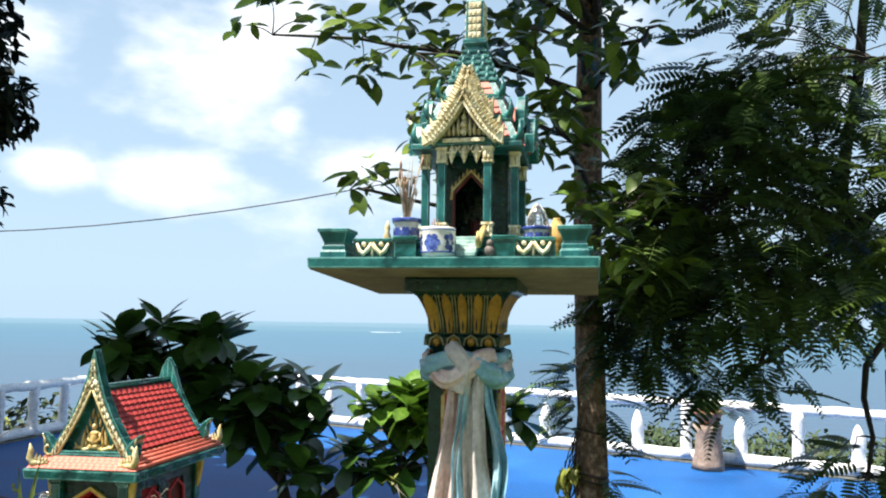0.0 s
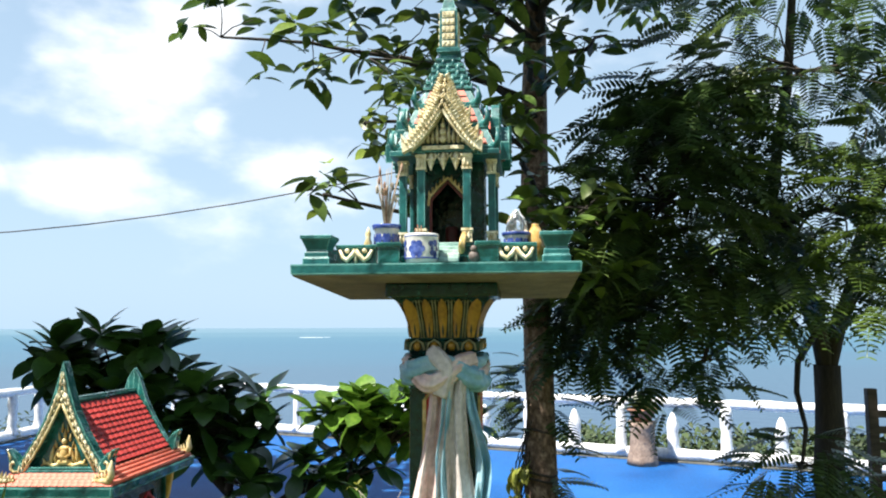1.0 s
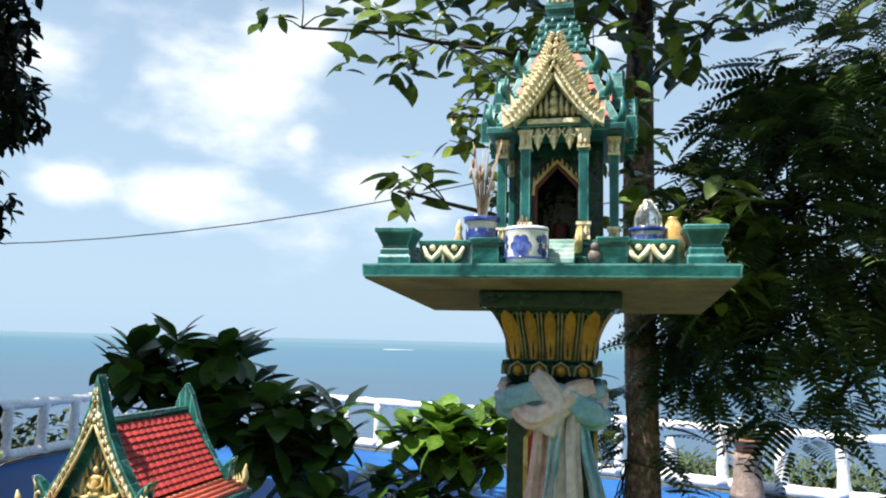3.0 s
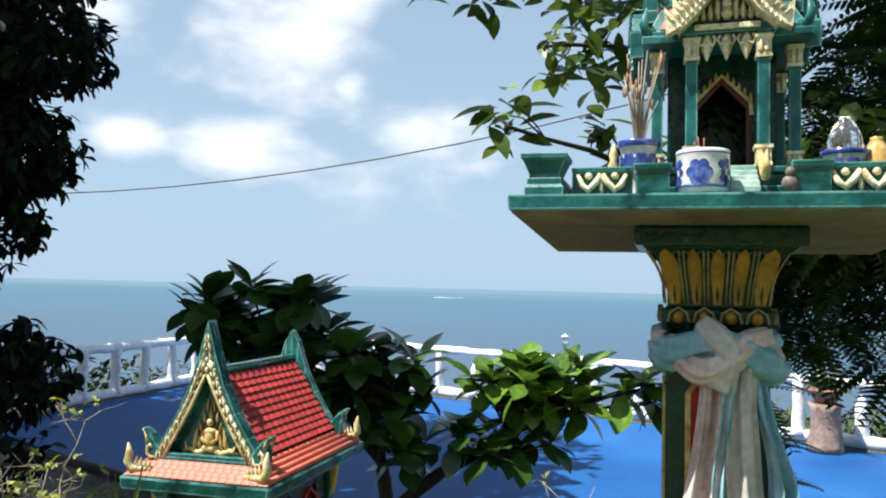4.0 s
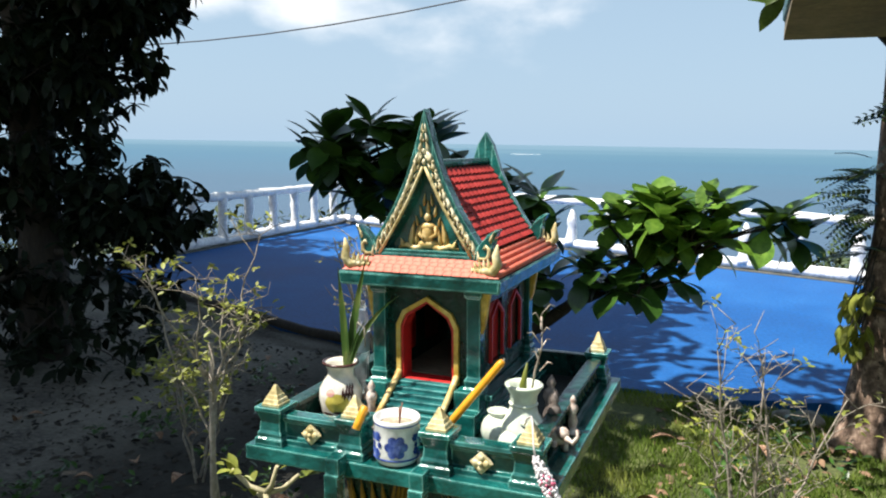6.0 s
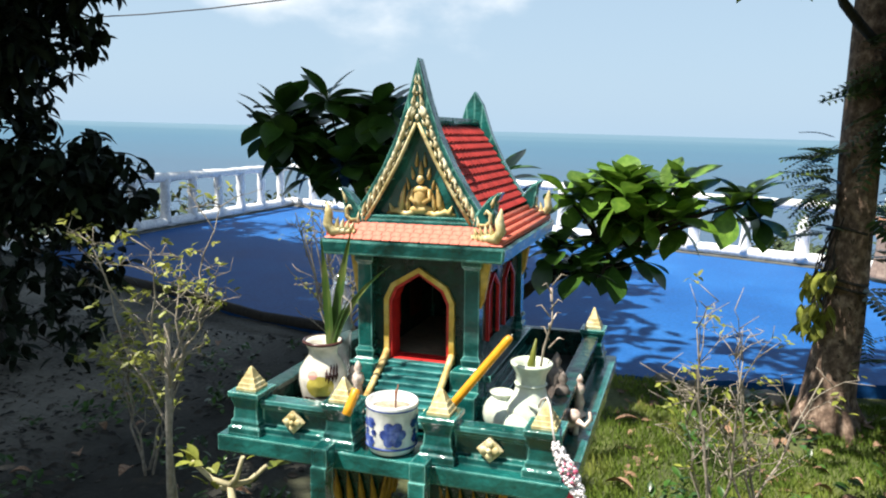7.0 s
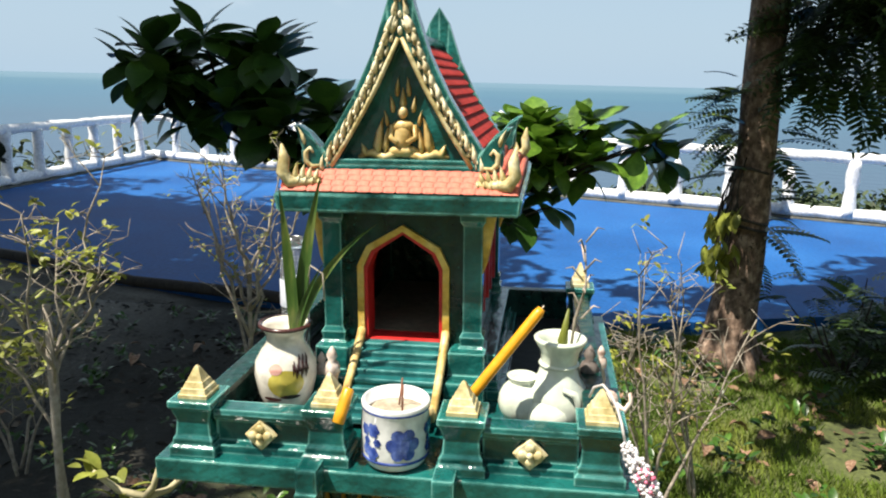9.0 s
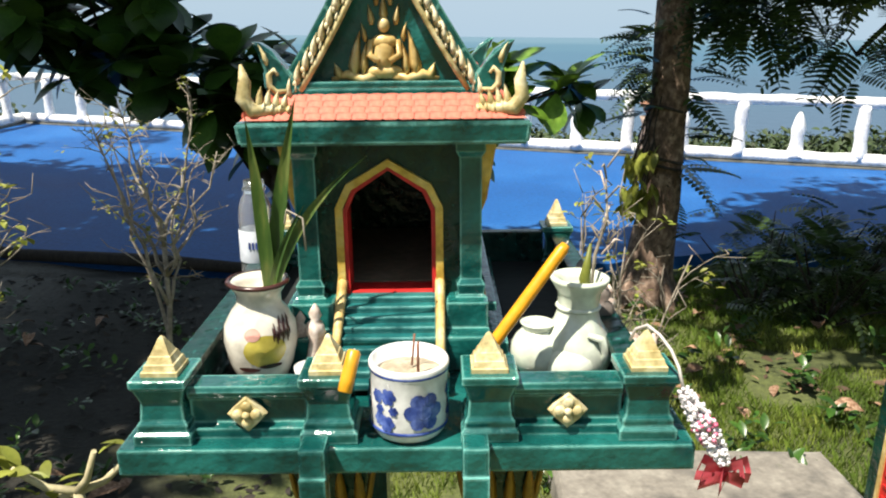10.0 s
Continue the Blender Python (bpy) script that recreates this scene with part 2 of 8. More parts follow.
# two tones of one green leaf: shade darkens the first, sunlight brightens the second
LEAF_BIG = material("glossy_leaf_shade_toned", (0.018, 0.05, 0.01), (0.035, 0.09, 0.014), (0.07, 0.15, 0.022), scale=3, rough=0.33, bump=0.15, bump_scale=50, island=0.4, translucent=0.22, rough_var=0.08)
LEAF_PIECE = material("glossy_leaf_sun_toned", (0.05, 0.12, 0.015), (0.11, 0.22, 0.025), (0.2, 0.33, 0.045), scale=3, rough=0.33, bump=0.15, bump_scale=50, piece=0.4, translucent=0.22, rough_var=0.08)
LEAF_TREE = material("olive_green_leaf", (0.035, 0.07, 0.013), (0.085, 0.145, 0.024), (0.2, 0.26, 0.05), scale=2, rough=0.36, bump=0.15, bump_scale=60, island=0.5, translucent=0.22, rough_var=0.08)
STRAP_LEAF = material("dull_green_strap_leaf", (0.02, 0.06, 0.012), (0.055, 0.115, 0.02), (0.17, 0.19, 0.045), scale=14, rough=0.4, bump=0.2, bump_scale=50, translucent=0.18, stretch=(3, 3, 0.5))
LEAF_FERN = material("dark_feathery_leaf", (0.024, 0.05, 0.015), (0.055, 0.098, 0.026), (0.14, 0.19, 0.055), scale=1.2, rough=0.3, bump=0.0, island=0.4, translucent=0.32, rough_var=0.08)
# the same leaf in a lighter tone, sunlight put into its colour
LEAF_FERN_LIT = material("sun_toned_feathery_leaf", (0.05, 0.09, 0.015), (0.11, 0.17, 0.03), scale=3, rough=0.45, bump=0.0, island=0.3, translucent=0.3)
# near-black green: the tree's deep shade is put into the leaf colour
LEAF_DARK = material("deep_shade_toned_leaf", (0.006, 0.01, 0.005), (0.012, 0.02, 0.008), scale=2, rough=0.6, spec=0.15, bump=0.0, island=0.4, translucent=0.05)
LEAF_YELLOW = material("yellow_green_leaf", (0.16, 0.2, 0.03), (0.33, 0.34, 0.06), scale=6, rough=0.5, bump=0.0, island=0.35, translucent=0.3)
GRASS = material("lawn_grass", (0.06, 0.11, 0.012), (0.13, 0.2, 0.022), (0.27, 0.29, 0.06), scale=1.4, rough=0.7, bump=0.0, island=0.3, translucent=0.25)
TURF = material("turf_soil", (0.045, 0.07, 0.018), (0.085, 0.13, 0.03), (0.13, 0.16, 0.05), scale=1.3, rough=0.95, bump=0.9, bump_scale=30, spots=(0.07, 0.055, 0.035), spot_at=0.62, spot_scale=3.5)
DRY_LEAF = material("dry_brown_leaf", (0.1, 0.055, 0.03), (0.21, 0.115, 0.065), (0.4, 0.28, 0.19), scale=9, rough=0.7, piece=0.35)
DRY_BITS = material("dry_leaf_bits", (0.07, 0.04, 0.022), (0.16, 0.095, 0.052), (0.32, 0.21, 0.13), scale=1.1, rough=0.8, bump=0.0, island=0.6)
# brown litter lowered in tone to carry the shade it lies in
LITTER = material("shade_toned_leaf_litter", (0.008, 0.007, 0.005), (0.022, 0.018, 0.013), (0.075, 0.062, 0.046), scale=1.1, rough=0.85, bump=0.0, island=0.6)
STONE = material("weathered_grey_stone", (0.1, 0.095, 0.085), (0.19, 0.175, 0.15), (0.26, 0.245, 0.21), scale=6, rough=0.9, bump=0.7, bump_scale=40, spots=(0.1, 0.11, 0.07), spot_at=0.66, spot_scale=9)
CERAMIC = material("white_glazed_ceramic", (0.66, 0.67, 0.66), (0.78, 0.79, 0.78), scale=14, rough=0.16, bump=0.05, bump_scale=60, coat=0.4, rough_var=0.05)
CERAMIC_CREAM = material("cream_glazed_ceramic", (0.62, 0.58, 0.48), (0.78, 0.75, 0.66), scale=10, rough=0.2, bump=0.08, coat=0.4, rough_var=0.06)
CELADON = material("pale_celadon_ceramic", (0.56, 0.62, 0.5), (0.7, 0.74, 0.64), scale=9, rough=0.16, bump=0.06, coat=0.5, rough_var=0.06)
COBALT = material("cobalt_blue_glaze", (0.01, 0.022, 0.12), (0.035, 0.07, 0.3), (0.12, 0.18, 0.46), scale=45, rough=0.2, coat=0.4)
BROWN_GLAZE = material("dark_brown_glaze", (0.03, 0.012, 0.01), (0.08, 0.03, 0.025), scale=30, rough=0.25)
YELLOW_GLAZE = material("yellow_glaze", (0.5, 0.4, 0.05), (0.62, 0.53, 0.12), scale=24, rough=0.22)
PINK_GLAZE = material("pink_glaze", (0.62, 0.28, 0.22), (0.72, 0.42, 0.36), scale=24, rough=0.25)
SAND = material("ash_sand", (0.28, 0.23, 0.16), (0.46, 0.4, 0.3), scale=30, rough=0.95, bump=0.8, bump_scale=120)
INCENSE = material("incense_stick", (0.16, 0.06, 0.035), (0.28, 0.12, 0.07), scale=30, rough=0.8)
WAX = material("orange_yellow_wax", (0.75, 0.33, 0.015), (0.85, 0.42, 0.03), scale=12, rough=0.35, bump=0.1, translucent=0.15)
LABEL = material("white_bottle_label", (0.5, 0.56, 0.66), (0.72, 0.76, 0.8), scale=12, rough=0.4, bump=0.0)
FIGURE = material("painted_plaster_figurine", (0.3, 0.18, 0.14), (0.55, 0.45, 0.38), (0.7, 0.66, 0.6), scale=60, rough=0.5, bump=0.3, bump_scale=90)
FIGURE_DARK = material("dusty_dark_figurine", (0.09, 0.07, 0.06), (0.2, 0.17, 0.15), scale=50, rough=0.6, bump=0.3, bump_scale=90)
TERRACOTTA = material("terracotta", (0.26, 0.12, 0.075), (0.42, 0.22, 0.14), scale=8, rough=0.85, bump=0.4, spots=(0.35, 0.3, 0.25), spot_at=0.66)
PEDESTAL = material("brown_cast_concrete", (0.2, 0.14, 0.11), (0.33, 0.25, 0.2), scale=6, rough=0.9, bump=0.6, bump_scale=24)
CLOTH_BLUE = material("pale_blue_satin", (0.14, 0.36, 0.47), (0.28, 0.52, 0.62), (0.48, 0.66, 0.72), scale=12, rough=0.5, bump=0.4, bump_scale=40, translucent=0.2)
CLOTH_WHITE = material("grey_white_cloth", (0.5, 0.46, 0.43), (0.68, 0.63, 0.6), scale=10, rough=0.75, bump=0.4, bump_scale=50, translucent=0.15)
CLOTH_PINK = material("faded_pink_cloth", (0.58, 0.4, 0.36), (0.74, 0.57, 0.53), (0.82, 0.72, 0.68), scale=10, rough=0.75, bump=0.4, bump_scale=50, translucent=0.15)
BEAD_WHITE = material("white_plastic_bead", (0.7, 0.66, 0.68), (0.85, 0.82, 0.83), scale=30, rough=0.35, bump=0.0, island=0.12)
BEAD_PINK = material("pink_plastic_bead", (0.62, 0.1, 0.2), (0.75, 0.25, 0.35), scale=30, rough=0.35, bump=0.0)
RIBBON_RED = material("red_pink_ribbon", (0.6, 0.06, 0.1), (0.75, 0.16, 0.18), scale=20, rough=0.4, translucent=0.2)
WOOD_DARK = material("dark_weathered_wood", (0.03, 0.022, 0.016), (0.08, 0.06, 0.045), scale=8, rough=0.8, bump=0.6, stretch=(1, 1, 5))
METAL_GREY = material("grey_metal", (0.25, 0.26, 0.27), (0.36, 0.37, 0.38), scale=12, rough=0.4, metal=0.7)
CABLE = material("black_cable", (0.015, 0.015, 0.017), (0.03, 0.03, 0.034), scale=20, rough=0.6)
ROPE = material("dark_wire_rope", (0.02, 0.016, 0.014), (0.05, 0.042, 0.036), scale=40, rough=0.8)
AMBER = material("amber_glazed_jar", (0.25, 0.12, 0.02), (0.5, 0.3, 0.08), (0.65, 0.5, 0.25), scale=20, rough=0.15, coat=0.5)
SHRUB_FAR = material("hillside_shrub_leaf", (0.018, 0.035, 0.008), (0.035, 0.06, 0.014), scale=0.6, rough=0.7, bump=0.0, island=0.4)
FAR_WALL = material("far_house_plaster", (0.4, 0.38, 0.35), (0.55, 0.53, 0.5), scale=2, rough=0.8)
FOAM = material("boat_wake_foam", (0.7, 0.75, 0.78), (0.8, 0.84, 0.86), scale=0.2, rough=0.9, bump=0.0)


def glass_material(name, tint, rough=0.03):
    m = bpy.data.materials.new(name)
    m.use_nodes = True
    b = m.node_tree.nodes["Principled BSDF"]
    b.inputs["Base Color"].default_value = (*tint, 1)
    b.inputs["Transmission Weight"].default_value = 1.0
    b.inputs["Roughness"].default_value = rough
    b.inputs["IOR"].default_value = 1.42
    return m


CLEAR_PLASTIC = glass_material("clear_bottle_plastic", (0.93, 0.96, 0.98), 0.08)
CLEAR_PLASTIC.node_tree.nodes["Principled BSDF"].inputs["Transmission Weight"].default_value = 0.965
LAMP_GLASS = glass_material("lamp_glass", (0.9, 0.92, 0.92), 0.2)


def sea_material():
    m = bpy.data.materials.new("sea_water")
    m.use_nodes = True
    nt = m.node_tree
    n, l = nt.nodes, nt.links
    b = n["Principled BSDF"]
    tc = n.new("ShaderNodeTexCoord")
    mp = n.new("ShaderNodeMapping")
    mp.inputs["Scale"].default_value = (0.0012, 0.006, 1)
    l.new(tc.outputs["Object"], mp.inputs["Vector"])
    a = n.new("ShaderNodeTexNoise")
    a.inputs["Scale"].default_value, a.inputs["Detail"].default_value, a.inputs["Distortion"].default_value = 1.0, 5.0, 0.4
    l.new(mp.outputs[0], a.inputs["Vector"])
    # silty shallows by the shore, clearer blue-green water farther out, paled last to paint horizon haze
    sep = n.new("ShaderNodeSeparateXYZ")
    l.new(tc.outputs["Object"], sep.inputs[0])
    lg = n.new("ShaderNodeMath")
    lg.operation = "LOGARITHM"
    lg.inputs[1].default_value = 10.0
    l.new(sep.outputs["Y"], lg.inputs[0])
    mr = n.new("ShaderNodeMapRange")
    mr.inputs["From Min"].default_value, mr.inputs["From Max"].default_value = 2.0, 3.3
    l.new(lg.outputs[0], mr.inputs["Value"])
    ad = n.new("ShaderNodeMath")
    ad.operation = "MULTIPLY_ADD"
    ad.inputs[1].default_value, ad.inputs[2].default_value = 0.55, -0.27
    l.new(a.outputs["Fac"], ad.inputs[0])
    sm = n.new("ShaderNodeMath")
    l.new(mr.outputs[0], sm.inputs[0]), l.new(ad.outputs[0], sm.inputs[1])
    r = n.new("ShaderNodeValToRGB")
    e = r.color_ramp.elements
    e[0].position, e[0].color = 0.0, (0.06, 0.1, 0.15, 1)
    # the farthest stop carries the pale haze in the water's colour
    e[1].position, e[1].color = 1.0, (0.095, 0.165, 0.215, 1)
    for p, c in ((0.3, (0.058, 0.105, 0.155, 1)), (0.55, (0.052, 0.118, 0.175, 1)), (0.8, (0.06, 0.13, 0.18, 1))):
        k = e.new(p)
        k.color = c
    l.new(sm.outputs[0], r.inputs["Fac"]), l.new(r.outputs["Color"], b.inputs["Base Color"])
    b.inputs["Roughness"].default_value = 0.5
    b.inputs["Specular IOR Level"].default_value = 0.12
    w = n.new("ShaderNodeTexNoise")
    w.inputs["Scale"].default_value, w.inputs["Detail"].default_value = 0.35, 6.0
    l.new(tc.outputs["Object"], w.inputs["Vector"])
    bp = n.new("ShaderNodeBump")
    bp.inputs["Strength"].default_value, bp.inputs["Distance"].default_value = 0.6, 0.5
    l.new(w.outputs["Fac"], bp.inputs["Height"]), l.new(bp.outputs[0], b.inputs["Normal"])
    return m


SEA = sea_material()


# ---- mesh helpers ----
def thing(name, at=(0, 0, 0), label="", category="", group="", kind="", turn=(0, 0, 0)):
    ob = new(name)
    ob.empty_display_size = 0.05
    ob.matrix_basis = pose(*at, *turn)
    return tagged(ob, label, category, group, kind)


def part(name, bm, mat, parent=None, label=""):
    me = bpy.data.meshes.new(name)
    bmesh.ops.recalc_face_normals(bm, faces=bm.faces[:])
    bm.to_mesh(me)
    bm.free()
    me.materials.append(mat)
    ob = new(name, me)
    ob.parent = parent
    if label:
        ob["label"] = label
    return ob


def raw_part(name, verts, faces, mat, parent=None, label="", smooth=False):
    me = bpy.data.meshes.new(name)
    me.from_pydata(verts, [], faces)
    me.materials.append(mat)
    if smooth:
        me.polygons.foreach_set("use_smooth", [True] * len(me.polygons))
    me.update()
    ob = new(name, me)
    ob.parent = parent
    if label:
        ob["label"] = label
    return ob


def box(bm, c, s, bevel=0.0, m=None, taper=1.0):
    """A box round c of size s; taper scales its top."""
    vs = []
    for z in (-0.5, 0.5):
        k = taper if z > 0 else 1.0
        for x, y in ((-0.5, -0.5), (0.5, -0.5), (0.5, 0.5), (-0.5, 0.5)):
            v = Vector((c[0] + x * s[0] * k, c[1] + y * s[1] * k, c[2] + z * s[2]))
            vs.append(bm.verts.new(m @ v if m else v))
    fs = [bm.faces.new([vs[i] for i in f]) for f in ((3, 2, 1, 0), (4, 5, 6, 7), (0, 1, 5, 4), (1, 2, 6, 5), (2, 3, 7, 6), (3, 0, 4, 7))]
    if bevel:
        es = list({e for f in fs for e in f.edges})
        bmesh.ops.bevel(bm, geom=es, offset=bevel, segments=2, profile=0.6, affect="EDGES", clamp_overlap=True)


def lathe(bm, profile, at=(0, 0, 0), segs=28, m=None, square=False, wobble=0.0, caps=True):
    """A turned form; profile: (radius, height). square: four-sided with flat faces towards x and y."""
    if square:
        segs = 4
    rings = []
    for r, z in profile:
        ring = []
        for i in range(segs):
            a = 2 * math.pi * (i + (0.5 if square else 0)) / segs
            k = r * (math.sqrt(2) if square else 1)
            if wobble:
                k *= 1 + wobble * noise.noise((math.cos(a) * 1.7, math.sin(a) * 1.7, z * 9 + at[0] * 3))
            v = Vector((at[0] + k * math.cos(a), at[1] + k * math.sin(a), at[2] + z))
            ring.append(bm.verts.new(m @ v if m else v))
        rings.append(ring)
    for p, q in zip(rings, rings[1:]):
        for i in range(segs):
            f = bm.faces.new((p[i], p[(i + 1) % segs], q[(i + 1) % segs], q[i]))
            f.smooth = not square
    if caps:
        bm.faces.new(rings[0][::-1])
        bm.faces.new(rings[-1])


def tube(bm, pts, radii, segs=8, wobble=0.0, caps=True):
    pts = [Vector(p) for p in pts]
    rings = []
    side = None
    for i, p in enumerate(pts):
        d = (pts[min(i + 1, len(pts) - 1)] - pts[max(i - 1, 0)]).normalized()
        if side is None:
            side = d.orthogonal().normalized()
        side = (side - d * side.dot(d)).normalized()
        up = d.cross(side)
        r = radii[i] if isinstance(radii, (list, tuple)) else radii
        ring = []
        for k in range(segs):
            a = 2 * math.pi * k / segs
            rr = r * (1 + (wobble * noise.noise(p * 4 + Vector((math.cos(a), math.sin(a), 0)) * 1.5) if wobble else 0))
            ring.append(bm.verts.new(p + (side * math.cos(a) + up * math.sin(a)) * rr))
        rings.append(ring)
    for p, q in zip(rings, rings[1:]):
        for k in range(segs):
            f = bm.faces.new((p[k], p[(k + 1) % segs], q[(k + 1) % segs], q[k]))
            f.smooth = True
    if caps:
        bm.faces.new(rings[0][::-1])
        bm.faces.new(rings[-1])


def prism(bm, pts, y0, y1, m=None, bevel=0.0):
    """Extrude an outline given in x, z from y0 to y1."""
    a = [bm.verts.new((m @ Vector((x, y0, z))) if m else (x, y0, z)) for x, z in pts]
    b = [bm.verts.new((m @ Vector((x, y1, z))) if m else (x, y1, z)) for x, z in pts]
    n = len(pts)
    fs = [bm.faces.new(a), bm.faces.new(b[::-1])]
    fs += [bm.faces.new((a[i], b[i], b[(i + 1) % n], a[(i + 1) % n])) for i in range(n)]
    if bevel:
        es = list({e for f in fs[:2] for e in f.edges})
        bmesh.ops.bevel(bm, geom=es, offset=bevel, segments=1, affect="EDGES", clamp_overlap=True)


def strip(bm, path, y0, y1, w, m=None):
    """A band of width w along a path in x, z, from y0 to y1 deep."""
    n = len(path)
    out, inn = [], []
    for i in range(n):
        p, q = path[max(i - 1, 0)], path[min(i + 1, n - 1)]
        d = Vector((q[0] - p[0], q[1] - p[1])).normalized()
        nx, nz = -d.y, d.x
        ww = w[i] if isinstance(w, (list, tuple)) else w
        out.append((path[i][0] + nx * ww / 2, path[i][1] + nz * ww / 2))
        inn.append((path[i][0] - nx * ww / 2, path[i][1] - nz * ww / 2))
    for i in range(n - 1):
        quad = [out[i], out[i + 1], inn[i + 1], inn[i]]
        v = [bm.verts.new(m @ Vector((x, y, z)) if m else (x, y, z)) for y in (y0, y1) for x, z in quad]
        for f in ((0, 1, 2, 3), (7, 6, 5, 4), (0, 4, 5, 1), (2, 6, 7, 3)):
            bm.faces.new([v[k] for k in f])
        if i == 0:
            bm.faces.new([v[k] for k in (0, 3, 7, 4)])
        if i == n - 2:
            bm.faces.new([v[k] for k in (1, 5, 6, 2)])
    bmesh.ops.remove_doubles(bm, verts=bm.verts[:], dist=0.00005)


def blob(bm, c, r, m=None, segs=10, rings=6):
    r = (r, r, r) if not isinstance(r, (tuple, list)) else r
    g = bmesh.ops.create_uvsphere(bm, u_segments=segs, v_segments=rings, radius=1.0)
    for v in g["verts"]:
        p = Vector((v.co.x * r[0], v.co.y * r[1], v.co.z * r[2]))
        if m:
            p = m @ p
        v.co = p + Vector(c)
    for f in {f for v in g["verts"] for f in v.link_faces}:
        f.smooth = True


def flame(bm, c, w, h, d, lean=0.0, m=None):
    """A pointed flame leaf that bulges forward (to -y), standing on c."""
    rows = ((0.0, 0.5), (0.25, 1.0), (0.55, 0.75), (0.8, 0.35))
    front, back = [], []
    for t, k in rows:
        x0 = c[0] + lean * t * t
        z = c[2] + h * t
        row = []
        for s, dd in ((-0.5, 0), (0, -1), (0.5, 0)):
            v = Vector((x0 + s * w * k, c[1] + dd * d * (0.5 + 0.5 * k), z))
            row.append(bm.verts.new(m @ v if m else v))
        v = Vector((x0, c[1] + d * 0.3, z))
        row.append(bm.verts.new(m @ v if m else v))
        front.append(row)
    tip = Vector((c[0] + lean, c[1] - d * 0.2, c[2] + h))
    tv = bm.verts.new(m @ tip if m else tip)
    for p, q in zip(front, front[1:]):
        for i in range(4):
            f = bm.faces.new((p[i], p[(i + 1) % 4], q[(i + 1) % 4], q[i]))
            f.smooth = True
    for i in range(4):
        bm.faces.new((front[-1][i], front[-1][(i + 1) % 4], tv))
    bm.faces.new(front[0][::-1])


def rnd(a, b):
    return random.uniform(a, b)


def leaf_template(length=1.0, width=0.42, fold=0.12, droop=0.18, shape=(0.0, 0.55, 0.95, 1.0, 0.62)):
    """A leaf along +y from the origin, with a folded midrib."""
    vs, fs = [], []
    n = len(shape)
    for i, k in enumerate(shape):
        t = i / n
        z = -droop * t * t * length
        w = k * width * length / 2
        vs += [(-w, t * length, z + fold * w), (0, t * length, z), (w, t * length, z + fold * w)]
    vs.append((0, length, -droop * length))
    for i in range(n - 1):
        a = 3 * i
        fs += [(a, a + 1, a + 4, a + 3), (a + 1, a + 2, a + 5, a + 4)]
    a = 3 * (n - 1)
    fs += [(a, a + 1, 3 * n), (a + 1, a + 2, 3 * n)]
    return np.array(vs), fs


def frond_template(length=0.34, pairs=11, leaflet=0.075, droop=0.25):
    """A feathery compound leaf: paired narrow leaflets along a rib."""
    vs, fs = [], []
    for i in range(pairs):
        t = 0.16 + 0.84 * i / (pairs - 1)
        y, z = t * length, -droop * length * t * t
        ll = leaflet * (0.55 + 0.45 * math.sin(math.pi * min(1, t + 0.12)))
        for s in (-1, 1):
            b = len(vs)
            vs += [(0, y, z), (s * ll * 0.3, y - ll * 0.04, z + 0.003), (s * ll * 0.8, y + ll * 0.14, z - 0.004), (s * ll, y + ll * 0.36, z - 0.012),
                   (s * ll * 0.74, y + ll * 0.42, z - 0.004), (s * ll * 0.2, y + ll * 0.24, z + 0.002)]
            ring = tuple(range(b, b + 6))
            fs.append(ring if s > 0 else ring[::-1])
    b = len(vs)
    w = 0.0025
    for t in (0, 0.5, 1):
        z = -droop * length * t * t
        vs += [(-w, t * length, z), (w, t * length, z)]
    fs += [(b, b + 1, b + 3, b + 2), (b + 2, b + 3, b + 5, b + 4)]
    return np.array(vs), fs


def scatter(name, template, mats, mat, parent=None, label="", smooth=True):
    """One mesh of many copies of a small template."""
    tv, tf = template
    n, k = len(mats), len(tv)
    allv = np.empty((n * k, 3))
    for i, m in enumerate(mats):
        a = np.array(m)
        allv[i * k:(i + 1) * k] = tv @ a[:3, :3].T + a[:3, 3]
    faces = [tuple(j + i * k for j in f) for i in range(n) for f in tf]
    return raw_part(name, allv.tolist(), faces, mat, parent, label, smooth)


def leaf_pose(p, yaw, pitch, roll, size):
    """A leaf at p that points along yaw (0: +y), raised by pitch."""
    return (
        Matrix.Translation(p) @ Matrix.Rotation(radians(yaw), 4, "Z") @ Matrix.Rotation(radians(pitch), 4, "X") @ Matrix.Rotation(radians(roll), 4, "Y") @ Matrix.Scale(size, 4))


def in_ellipsoid(c, r, shell=0.0):
    while True:
        v = Vector((rnd(-1, 1), rnd(-1, 1), rnd(-1, 1)))
        if shell <= v.length <= 1:
            return Vector((c[0] + v.x * r[0], c[1] + v.y * r[1], c[2] + v.z * r[2]))


def bent(a, b, sag=0.1, n=5, jitter=0.03):
    a, b = Vector(a), Vector(b)
    out = []
    for i in range(n):
        t = i / (n - 1)
        p = a.lerp(b, t)
        k = math.sin(math.pi * t)
        out.append(p + Vector((rnd(-1, 1) * jitter * k, rnd(-1, 1) * jitter * k, sag * k)))
    return out


